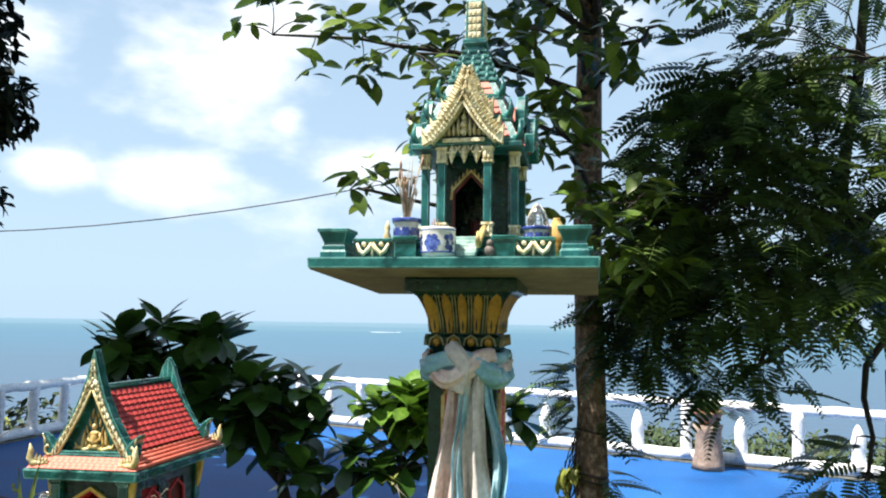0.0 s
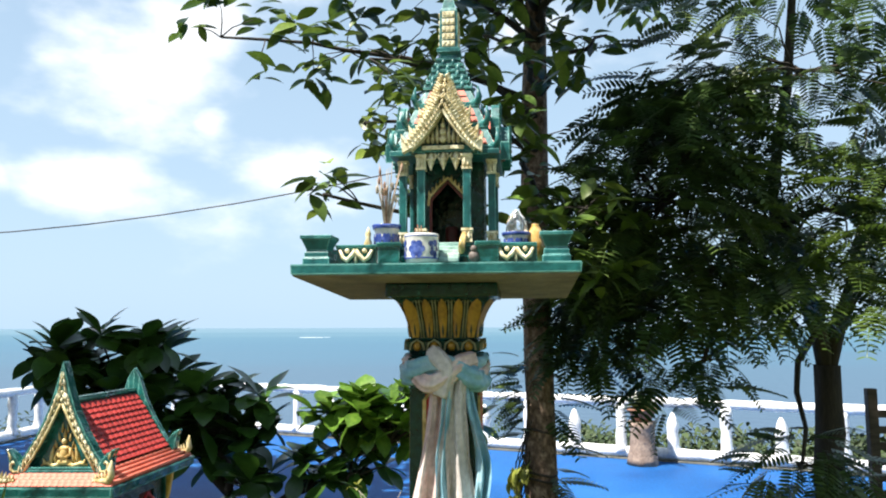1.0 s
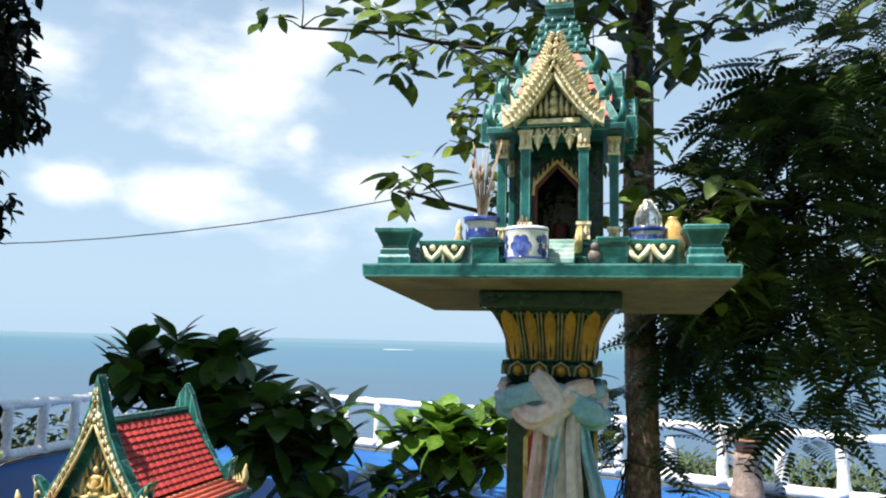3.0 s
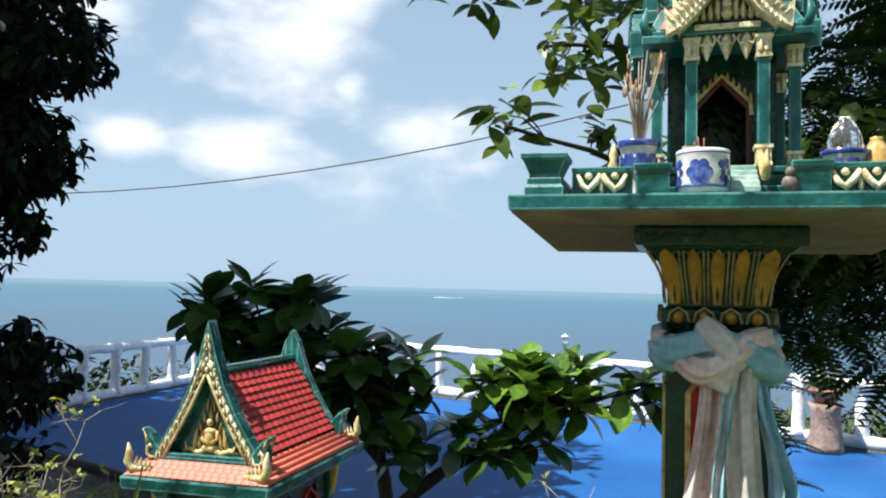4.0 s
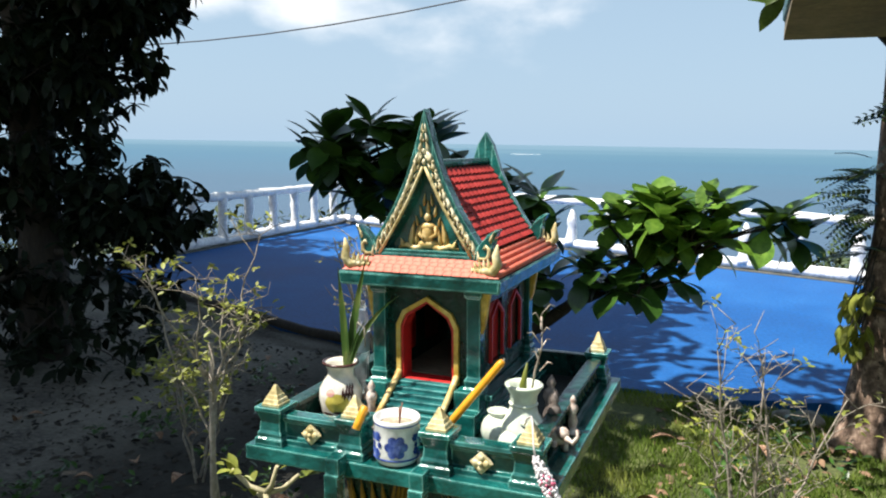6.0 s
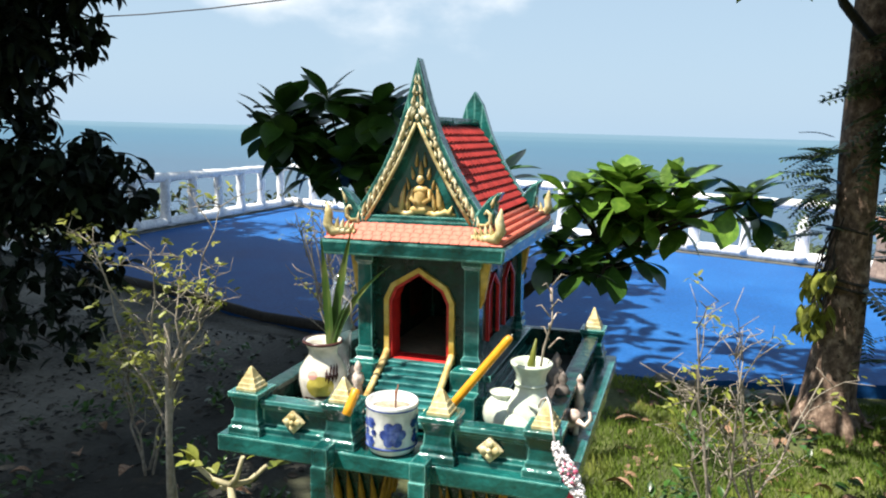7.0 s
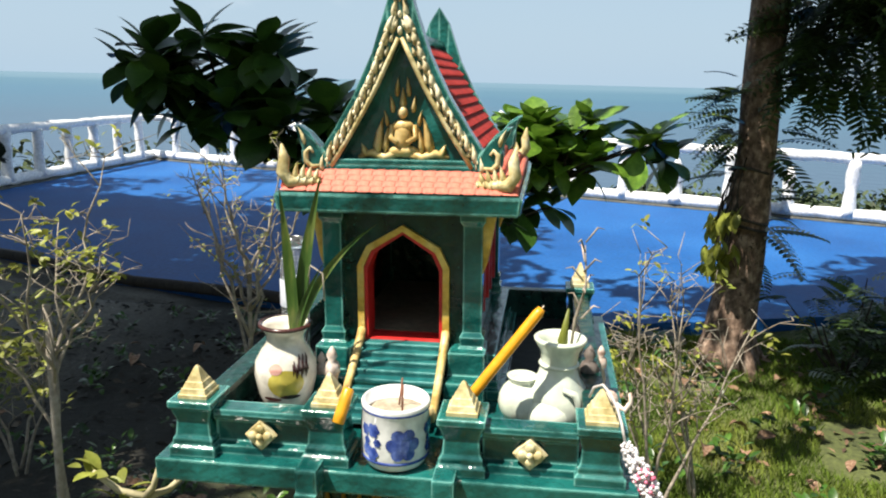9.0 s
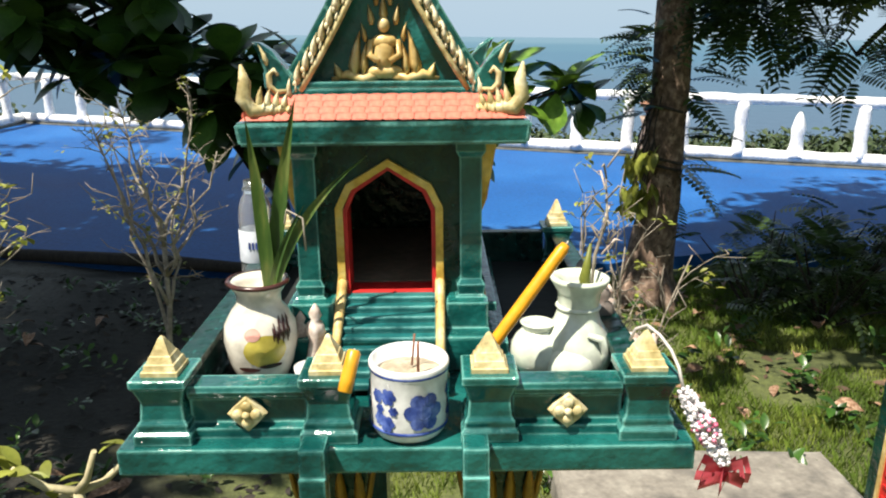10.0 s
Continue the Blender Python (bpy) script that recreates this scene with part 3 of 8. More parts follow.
# ---- ground, terrace, sea ----
def ground_z(x, y):
    """The yard falls gently towards the terrace; past the terrace the hillside drops to the shore."""
    z = 0.42 * max(0.0, min(1.0, (5.6 - y) / 4.2)) ** 1.2
    z += 0.05 * noise.noise((x * 0.5, y * 0.5, 0)) + 0.018 * noise.noise((x * 2.1, y * 2.1, 3))
    edge = 19.5 if x < -8 else 16.2 - 0.326 * min(x, 40)
    fall = max(y - edge, -11.2 - x if x < -11.2 else 0, 0)
    if fall > 0:
        z -= min(13.5, 1.0 + fall * 0.42)
    if y < -5:
        z += min(11.0, (-5 - y) * 0.62)  # unseen rise behind the yard, added to block sky light from there
    if y > 7.6 and fall <= 0:
        z -= min(0.12, (y - 7.6) * 0.4)
    return z


def axis(lo, hi, fine_lo, fine_hi, fine):
    vals = list(np.arange(fine_lo, fine_hi + 1e-6, fine))
    step, v = fine, fine_hi
    while v < hi:
        step *= 1.35
        v += step
        vals.append(min(v, hi))
    step, v = fine, fine_lo
    while v > lo:
        step *= 1.35
        v -= step
        vals.insert(0, max(v, lo))
    return vals


def sheet(name, xs, ys, zf, mat, label, category):
    vs = [(x, y, zf(x, y)) for y in ys for x in xs]
    w = len(xs)
    fs = [(j * w + i, j * w + i + 1, (j + 1) * w + i + 1, (j + 1) * w + i) for j in range(len(ys) - 1) for i in range(w - 1)]
    ob = raw_part(name, vs, fs, mat, smooth=True)
    return tagged(ob, label, category, kind="structure")


def ground_material():
    """Grey sandy soil under the trees, turf where the sun reaches the lawn."""
    m = bpy.data.materials.new("yard_soil_and_turf")
    m.use_nodes = True
    nt = m.node_tree
    n, l = nt.nodes, nt.links
    b = n["Principled BSDF"]
    tc = n.new("ShaderNodeTexCoord")
    sep = n.new("ShaderNodeSeparateXYZ")
    l.new(tc.outputs["Object"], sep.inputs[0])
    big = n.new("ShaderNodeTexNoise")
    big.inputs["Scale"].default_value, big.inputs["Detail"].default_value = 1.3, 7
    fine = n.new("ShaderNodeTexNoise")
    fine.inputs["Scale"].default_value, fine.inputs["Detail"].default_value, fine.inputs["Roughness"].default_value = 26, 5, 0.7
    for q in (big, fine):
        l.new(tc.outputs["Object"], q.inputs["Vector"])
    mixn_x = n.new("ShaderNodeMath")
    mixn_x.operation = "MULTIPLY_ADD"
    mixn_x.inputs[1].default_value = 1.6
    l.new(big.outputs["Fac"], mixn_x.inputs[0]), l.new(sep.outputs["X"], mixn_x.inputs[2])
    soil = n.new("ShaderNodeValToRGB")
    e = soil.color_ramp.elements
    # near-black stops put the yard's deep shade into the soil colour
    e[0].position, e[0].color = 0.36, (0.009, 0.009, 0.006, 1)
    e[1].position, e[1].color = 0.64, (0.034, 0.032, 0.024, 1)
    # paler dry sand farther out under the trees; soil near the shrine toned for deep shade
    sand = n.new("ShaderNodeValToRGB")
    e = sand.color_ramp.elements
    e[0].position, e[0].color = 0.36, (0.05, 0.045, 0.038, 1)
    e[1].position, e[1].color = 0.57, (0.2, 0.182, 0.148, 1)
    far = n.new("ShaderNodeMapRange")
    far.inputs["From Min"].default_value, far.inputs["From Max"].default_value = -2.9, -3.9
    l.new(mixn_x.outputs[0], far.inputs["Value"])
    turf = n.new("ShaderNodeValToRGB")
    e = turf.color_ramp.elements
    e[0].position, e[0].color = 0.38, (0.035, 0.045, 0.014, 1)
    e[1].position, e[1].color = 0.62, (0.125, 0.15, 0.042, 1)
    mixn = n.new("ShaderNodeMath")
    mixn.operation = "MULTIPLY_ADD"
    mixn.inputs[1].default_value = 0.5
    l.new(fine.outputs["Fac"], mixn.inputs[0])
    half = n.new("ShaderNodeMath")
    half.operation = "MULTIPLY"
    half.inputs[1].default_value = 0.5
    l.new(big.outputs["Fac"], half.inputs[0]), l.new(half.outputs[0], mixn.inputs[2])
    l.new(mixn.outputs[0], soil.inputs["Fac"]), l.new(mixn.outputs[0], sand.inputs["Fac"]), l.new(mixn.outputs[0], turf.inputs["Fac"])
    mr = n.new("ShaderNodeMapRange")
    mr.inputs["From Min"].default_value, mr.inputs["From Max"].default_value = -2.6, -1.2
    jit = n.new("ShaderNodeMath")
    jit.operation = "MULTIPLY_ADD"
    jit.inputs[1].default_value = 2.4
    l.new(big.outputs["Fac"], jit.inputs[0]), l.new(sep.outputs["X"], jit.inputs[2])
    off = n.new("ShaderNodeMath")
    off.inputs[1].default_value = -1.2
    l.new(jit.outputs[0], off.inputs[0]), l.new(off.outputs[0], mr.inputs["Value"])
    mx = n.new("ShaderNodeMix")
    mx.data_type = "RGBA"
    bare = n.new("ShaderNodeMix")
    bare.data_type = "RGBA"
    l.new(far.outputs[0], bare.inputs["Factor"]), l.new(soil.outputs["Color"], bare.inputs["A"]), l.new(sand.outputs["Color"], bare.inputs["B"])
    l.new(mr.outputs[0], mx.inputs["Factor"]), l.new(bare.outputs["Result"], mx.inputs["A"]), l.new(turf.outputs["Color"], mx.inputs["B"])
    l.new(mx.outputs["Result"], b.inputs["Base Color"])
    b.inputs["Roughness"].default_value = 0.95
    bp = n.new("ShaderNodeBump")
    bp.inputs["Strength"].default_value, bp.inputs["Distance"].default_value = 0.9, 0.02
    l.new(fine.outputs["Fac"], bp.inputs["Height"]), l.new(bp.outputs[0], b.inputs["Normal"])
    return m


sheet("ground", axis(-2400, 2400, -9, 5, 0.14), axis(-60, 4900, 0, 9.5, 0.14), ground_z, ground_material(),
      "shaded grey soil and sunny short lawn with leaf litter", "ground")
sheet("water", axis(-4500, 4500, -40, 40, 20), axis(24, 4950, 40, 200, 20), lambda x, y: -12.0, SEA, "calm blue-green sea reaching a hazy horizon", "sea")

# boat wake far out on the water
bm = bmesh.new()
for k, (dx, w) in enumerate(((0, 1.0), (9, 0.7), (-12, 0.5), (18, 0.4))):
    box(bm, (-260 + dx, 890 + 3 * k, -11.7), (15 * w, 10 * w, 0.5), 0.2)
tagged(part("boat_wake", bm, FOAM), "white foam streak of a distant boat on the sea", "wake")


# rail lines in the plan
RAIL_P, RAIL_D = Vector((0.45, 14.9, 0)), Vector((0.9506, -0.3103, 0))
CORNER = Vector((-10.2, 18.38, 0))


def terrace():
    """The painted terrace: a thin slab with an uneven front edge."""
    front = [(-10.3, 10.4), (-7.9, 9.5), (-6.0, 8.75), (-4.0, 8.15), (-1.5, 7.75), (-0.6, 7.75), (0.5, 8.1), (1.7, 8.5), (4.0, 8.3), (7.5, 8.0), (12.0, 7.6)]
    back = [(12.0, 11.0), tuple(CORNER.xy)]
    bm = bmesh.new()
    edge = []
    for (x0, y0), (x1, y1) in zip(front, front[1:]):
        for k in range(8):
            t = k / 8
            edge.append((x0 + (x1 - x0) * t, y0 + (y1 - y0) * t + 0.06 * noise.noise((x0 * 3 + t * 5, 1, 0))))
    edge.append(front[-1])
    outline = edge + back
    top = [bm.verts.new((x, y, 0.0)) for x, y in outline]
    low = [bm.verts.new((x, y, -0.3)) for x, y in outline]
    bm.faces.new(top)
    n = len(outline)
    for i in range(n):
        bm.faces.new((low[i], low[(i + 1) % n], top[(i + 1) % n], top[i]))
    return tagged(part("terrace_floor", bm, BLUE_FLOOR), "terrace floor painted bright blue with faded patches", "terrace", kind="structure")


terrace()


def log_kerb():
    bm = bmesh.new()
    pts = [(-8.2, 9.35, 0.02), (-6.4, 8.7, 0.05), (-4.8, 8.15, 0.03), (-3.4, 7.85, 0.06), (-2.2, 7.68, 0.02)]
    tube(bm, pts, [0.05, 0.06, 0.05, 0.055, 0.04], 9, 0.35)
    return tagged(part("log_edging", bm, DARK_BARK), "dark earthy log edging along the blue terrace", "edging", kind="structure")


log_kerb()


def rail_post(bm, p, h, r, stub):
    """A lumpy cast post that imitates a tree stem; a stub ends below the rail in a rounded nub."""
    n = 9
    pts = [(p[0] + 0.012 * noise.noise((p[0] * 5, k, 1)), p[1] + 0.012 * noise.noise((p[1] * 5, k, 2)), 0.1 + h * k / (n - 1)) for k in range(n)]
    swell = (1.35, 1.12, 1.0, 0.95, 0.98, 1.04, 1.0, 0.94, 1.08)
    rad = [r * swell[k] * (1 + 0.22 * noise.noise((p[0] * 7, p[1] * 7, k * 0.9))) for k in range(n)]
    if stub:
        rad[-1], rad[-2], rad[-3] = r * 0.22, r * 0.62, r * 0.9
    tube(bm, pts, rad, 12, 0.25)


def railing(name, a, b, first, gap, label, stubs=False, thick=0.095):
    a, b = Vector(a), Vector(b)
    d = (b - a).normalized()
    length = (b - a).length
    th = thing(name, a, label, "railing", kind="structure")
    n = int(length / 0.16)
    bm = bmesh.new()
    tube(bm, [d * (length * i / n) + Vector((0, 0, 1.0 + 0.018 * noise.noise((i * 0.5, a.x, 0)))) for i in range(n + 1)],
         [0.085 * (1 + 0.13 * noise.noise((i * 0.43, a.x, 5))) for i in range(n + 1)], 12, 0.22)
    part("top_rail", bm, WHITE_PAINT, th)
    bm = bmesh.new()
    tube(bm, [d * (length * i / n) + Vector((0, 0, 0.12 + 0.01 * noise.noise((i * 0.6, a.x, 8)))) for i in range(n + 1)],
         [0.1 * (1 + 0.12 * noise.noise((i * 0.5, a.x, 9))) for i in range(n + 1)], 12, 0.2)
    part("bottom_rail", bm, WHITE_PAINT, th)
    bm = bmesh.new()
    side = Vector((-d.y, d.x, 0))
    ang = math.degrees(math.atan2(d.y, d.x))
    box(bm, (length / 2, 0, -0.09), (length, 0.26, 0.24), 0.02, m=pose(0, 0, 0, 0, 0, ang))
    part("kerb", bm, MOSSY, th, "grey mossy kerb under the rail")
    k, s = 0, first
    while s < length - 0.2:
        stub = stubs and k % 2 == 1
        bm = bmesh.new()
        rail_post(bm, d * s, 0.74 if stub else 0.86, thick if not stub else thick * 1.1, stub)
        part("post", bm, WHITE_PAINT, th)
        s += gap * (1 + 0.03 * math.sin(k * 2.3))
        k += 1
    return th


R_START = RAIL_P + RAIL_D * ((CORNER.x - RAIL_P.x) / RAIL_D.x)
R_END = RAIL_P + RAIL_D * 11.5
railing("railing_sea", R_START, R_END, 0.75, 0.874, "lumpy white-painted cast railing shaped like branches", True)
railing("railing_side", (-10.2, 8.6, 0), (-10.2, CORNER.y - 0.12, 0), 0.49, 0.868, "lumpy white-painted cast railing standing in tree shade")


def rail_lamp():
    x = -1.75
    p = RAIL_P + RAIL_D * ((x - RAIL_P.x) / RAIL_D.x)
    th = thing("garden_lamp", (p.x, p.y, 1.07), "small white post lamp on top of the railing", "lamp")
    bm = bmesh.new()
    lathe(bm, [(0.05, 0), (0.05, 0.03), (0.03, 0.05), (0.03, 0.2), (0.06, 0.22)])
    part("stem", bm, METAL_GREY, th)
    bm = bmesh.new()
    lathe(bm, [(0.055, 0.22), (0.06, 0.3), (0.05, 0.36)])
    part("glass", bm, LAMP_GLASS, th)
    bm = bmesh.new()
    lathe(bm, [(0.075, 0.36), (0.07, 0.385), (0.02, 0.41), (0.005, 0.43)])
    part("cap", bm, WHITE_PAINT, th)


rail_lamp()


def pedestal_pot():
    th = thing("plant_pedestal", (2.42, 13.75, 0.0), "brown cast-concrete pedestal shaped like a stump by the railing", "pedestal")
    bm = bmesh.new()
    lathe(bm, [(0.27, 0), (0.25, 0.1), (0.22, 0.35), (0.21, 0.6), (0.24, 0.72)], wobble=0.12)
    part("stump", bm, PEDESTAL, th)
    pot = thing("flower_pot", (2.42, 13.75, 0.72), "round terracotta flower pot with a rolled rim on the pedestal", "pot")
    bm = bmesh.new()
    lathe(bm, [(0.13, 0), (0.2, 0.1), (0.22, 0.17), (0.26, 0.18), (0.26, 0.22), (0.22, 0.22), (0.2, 0.18), (0.02, 0.17)])
    part("bowl", bm, TERRACOTTA, pot)
    ms = [leaf_pose((rnd(-.08, .08), rnd(-.08, .08), 0.18), rnd(0, 360), rnd(15, 70), 0, rnd(0.8, 1.3)) for _ in range(26)]
    scatter("fern", frond_template(0.4, 10, 0.08, 0.6), ms, LEAF_FERN, pot, "dark feathery fern")


pedestal_pot()


def overhead_cable():
    bm = bmesh.new()
    xs = [-32 + 1.5 * i for i in range(32)]
    tube(bm, [(x, 14.0, 4.12 + 0.048 * (x + 13) + 0.00887 * (x + 13) * (x + 7.6)) for x in xs], 0.012, 6)
    tagged(part("overhead_cable", bm, CABLE), "thin black cable sagging across the sky", "cable")


overhead_cable()


# ---- the low spirit house ----
def fence_post(th, x, y, w, h, tip):
    bm = bmesh.new()
    k = w / 2
    lathe(bm, [(k * 1.12, 0), (k * 1.12, h * 0.16), (k * 0.98, h * 0.2), (k * 0.98, h * 0.3), (k * 0.86, h * 0.36), (k * 0.8, h * 0.62), (k * 0.98, h * 0.84), (k * 1.08, h * 0.88), (k * 1.08, h)], (x, y, 0), square=True)
    bmesh.ops.bevel(bm, geom=[e for e in bm.edges], offset=0.0012, segments=1, affect="EDGES", clamp_overlap=True)
    p = part("fence_post", bm, TEAL, th)
    if tip:
        bm = bmesh.new()
        a = k * 0.7
        lathe(bm, [(a, h), (a, h + tip * 0.12), (a * 0.9, h + tip * 0.14), (a * 0.82, h + tip * 0.3), (a * 0.74, h + tip * 0.32), (a * 0.6, h + tip * 0.5), (a * 0.54, h + tip * 0.52),
                   (a * 0.16, h + tip * 0.93), (a * 0.05, h + tip)], (x, y, 0), square=True)
        part("pyramid_cap", bm, PALE_GOLD, p, "cream-gold pyramid cap")
    return p


def lower_house():
    th = thing("spirit_house", (-1.08, 3.05, 1.42), "low green and gold spirit house with red tiled roof", "spirit house", "spirit houses", turn=(0, -1.1, 0))
    bm = bmesh.new()
    box(bm, (0.0, 0.008, -0.019), (0.775, 0.886, 0.038), 0.004)
    part("platform", bm, TEAL, th, "glossy teal platform slab with chipped edges")
    bm = bmesh.new()
    box(bm, (0.0, 0.01, -0.05), (0.64, 0.75, 0.024), 0.004)
    part("platform_underside", bm, CONCRETE_BEIGE, th)
    # near-black panels laid on the platform inside the fence
    for sx in (-1, 1):
        bm = bmesh.new()
        box(bm, (sx * 0.25 - 0.018, 0.035, 0.004), (0.13, 0.72, 0.006), 0.002)
        part("inner_floor", bm, DARK_FLOOR, th, "dark floor inside the fence")
    # fence: posts, panels with gold rosettes, side and back runs
    fx = (-0.328, -0.104, 0.113, 0.326)
    for x in fx:
        fence_post(th, x, -0.385, 0.07, 0.095, 0.05)
    for x in (-0.322, 0.322):
        fence_post(th, x, 0.40, 0.066, 0.095, 0.06)
    for x0, x1 in ((fx[0] + 0.032, fx[1] - 0.032), (fx[2] + 0.032, fx[3] - 0.032)):
        bm = bmesh.new()
        prism(bm, [(-0.404, 0), (-0.404, 0.014), (-0.393, 0.02), (-0.393, 0.054), (-0.405, 0.062), (-0.407, 0.07), (-0.404, 0.078), (-0.368, 0.078), (-0.368, 0)], x0, x1,
              m=Matrix(((0, 1, 0, 0), (1, 0, 0, 0), (0, 0, 1, 0), (0, 0, 0, 1))), bevel=0.002)
        pan = part("fence_panel", bm, TEAL, th)
        cx = (x0 + x1) / 2
        bm = bmesh.new()
        prism(bm, [(cx - 0.027, 0.038), (cx - 0.015, 0.05), (cx, 0.065), (cx + 0.015, 0.05), (cx + 0.027, 0.038), (cx + 0.015, 0.026), (cx, 0.011), (cx - 0.015, 0.026)], -0.408, -0.398, bevel=0.003)
        for a in range(4):
            blob(bm, (cx + 0.012 * math.cos(a * math.pi / 2), -0.409, 0.038 + 0.012 * math.sin(a * math.pi / 2)), (0.008, 0.004, 0.008))
        blob(bm, (cx, -0.411, 0.038), (0.006, 0.005, 0.006))
        part("rosette", bm, PALE_GOLD, pan, "cream-gold diamond rosette")
    for x in (-0.322, 0.322):
        bm = bmesh.new()
        box(bm, (x, 0.008, 0.074), (0.04, 0.71, 0.014), 0.003)
        box(bm, (x, 0.008, 0.008), (0.04, 0.71, 0.016), 0.003)
        for i in range(16):
            lathe(bm, [(0.009, 0.014), (0.012, 0.03), (0.007, 0.045), (0.01, 0.066)], (x, -0.33 + i * 0.0445, 0), 8)
        box(bm, (x * 0.985, 0.008, 0.04), (0.012, 0.71, 0.056))
        part("side_fence", bm, DARK_TEAL, th)
    bm = bmesh.new()
    box(bm, (0, 0.40, 0.04), (0.58, 0.03, 0.08), 0.003)
    part("back_fence", bm, DARK_TEAL, th)
    # four lotus-capped legs and the ladder in front
    for x, y in ((-0.13, -0.22), (0.14, -0.22), (-0.13, 0.24), (0.14, 0.24)):
        bm = bmesh.new()
        lathe(bm, [(0.07, -1.35), (0.07, -1.28), (0.05, -1.26), (0.046, -0.24), (0.052, -0.22), (0.046, -0.2), (0.06, -0.13), (0.082, -0.075), (0.082, -0.062)], (x, y, 0), square=True)
        leg = part("leg", bm, DARK_TEAL, th)
        bm = bmesh.new()
        for side in range(4):
            r = Matrix.Translation((x, y, 0)) @ Matrix.Rotation(side * math.pi / 2, 4, "Z")
            for i in range(4):
                u = -0.045 + i * 0.03
                flame(bm, (u, -0.054, -0.185), 0.02, 0.1, 0.008, 0, r @ Matrix.Rotation(radians(11), 4, "X") @ Matrix.Translation((0, -0.036, -0.01)))
        part("lotus_petals", bm, MUSTARD, leg, "mustard-yellow lotus petals")
    for x in (-0.12, 0.092):
        bm = bmesh.new()
        box(bm, (x, -0.452, -0.005), (0.036, 0.044, 0.05), 0.006)
        lathe(bm, [(0.017, -1.2), (0.017, -0.02)], (x, -0.462, 0), square=True)
        part("ladder_rail", bm, TEAL, th)
    for k in range(7):
        bm = bmesh.new()
        box(bm, (-0.014, -0.462, -0.32 - 0.13 * k), (0.19, 0.022, 0.022), 0.003)
        part("ladder_rung", bm, DARK_TEAL, th)
    C = -0.036
    # plinth, steps
    bm = bmesh.new()
    for k, (w, z0, z1) in enumerate(((0.40, 0.0, 0.02), (0.37, 0.02, 0.034), (0.33, 0.034, 0.07), (0.36, 0.07, 0.086))):
        box(bm, (C, 0.135, (z0 + z1) / 2), (w, w + 0.13, z1 - z0), 0.003)
    for sx in (-1, 1):
        box(bm, (C + sx * 0.128, -0.13, 0.052), (0.07, 0.06, 0.104), 0.004)
        box(bm, (C + sx * 0.128, -0.165, 0.03), (0.075, 0.07, 0.06), 0.006)
    part("plinth", bm, TEAL, th)
    for k in range(9):
        bm = bmesh.new()
        box(bm, (C, -0.118 - 0.0195 * k, 0.1 - 0.0105 * k), (0.155, 0.028, 0.012), 0.003)
        part("step", bm, LIGHT_TEAL, th)
    bm = bmesh.new()
    box(bm, (C, -0.15, 0.03), (0.15, 0.13, 0.055))
    part("step_core", bm, DARK_TEAL, th)
    for sx in (-1, 1):
        bm = bmesh.new()
        tube(bm, [(C + sx * 0.083, -0.1, 0.135), (C + sx * 0.083, -0.125, 0.115), (C + sx * 0.083, -0.2, 0.07), (C + sx * 0.083, -0.265, 0.035), (C + sx * 0.083, -0.295, 0.035), (C + sx * 0.083, -0.3, 0.06)],
             [0.009, 0.009, 0.008, 0.008, 0.009, 0.004], 8)
        part("stair_rail", bm, GOLD, th, "gold serpent-shaped stair rail")
    # walls with the pointed doorway
    x0, x1, zb, zt = C - 0.142, C + 0.142, 0.09, 0.375
    arch = [(C - 0.083, 0.105), (C - 0.083, 0.255), (C - 0.066, 0.29), (C, 0.33), (C + 0.066, 0.29), (C + 0.083, 0.255), (C + 0.083, 0.105)]
    bm = bmesh.new()
    outer = [(x0, zb), (x0, zt), (C, zt), (x1, zt), (x1, zb)]
    for poly in ([outer[0], (x0, 0.255), arch[1], arch[0], (C - 0.083, zb)], [(x0, 0.255), outer[1], arch[2], arch[1]], [outer[1], outer[2], arch[3], arch[2]],
                 [outer[2], outer[3], arch[4], arch[3]], [outer[3], (x1, 0.255), arch[5], arch[4]], [(x1, 0.255), outer[4], (C + 0.083, zb), arch[6], arch[5]]):
        prism(bm, poly, -0.105, -0.085)
    bmesh.ops.remove_doubles(bm, verts=bm.verts[:], dist=0.0002)
    part("front_wall", bm, DARK_TEAL, th)
    swap = Matrix(((0, 1, 0, 0), (1, 0, 0, 0), (0, 0, 1, 0), (0, 0, 0, 1)))
    for sx in (-1, 1):
        bm = bmesh.new()
        for y0, y1, z0, z1 in ((-0.085, -0.02, zb, zt), (0.09, 0.15, 0.14, 0.31), (0.26, 0.335, zb, zt), (-0.02, 0.26, 0.31, zt), (-0.02, 0.26, zb, 0.14)):
            box(bm, (C + sx * 0.132, (y0 + y1) / 2, (z0 + z1) / 2), (0.02, y1 - y0, z1 - z0))
        bmesh.ops.remove_doubles(bm, verts=bm.verts[:], dist=0.0002)
        wall = part("side_wall", bm, DARK_TEAL, th)
        for yc in (0.035, 0.205):
            bm = bmesh.new()
            strip(bm, [(yc - 0.05, 0.145), (yc - 0.05, 0.27), (yc, 0.305), (yc + 0.05, 0.27), (yc + 0.05, 0.145)], C + sx * 0.146 - 0.004, C + sx * 0.146 + 0.004, 0.009, m=swap)
            part("window_frame", bm, RED_PAINT, wall, "red pointed window frame")
            bm = bmesh.new()
            box(bm, (C + sx * 0.128, yc, 0.22), (0.006, 0.11, 0.17))
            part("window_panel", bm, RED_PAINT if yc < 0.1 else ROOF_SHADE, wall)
    bm = bmesh.new()
    box(bm, (C, 0.345, (zb + zt) / 2), (0.284, 0.02, zt - zb))
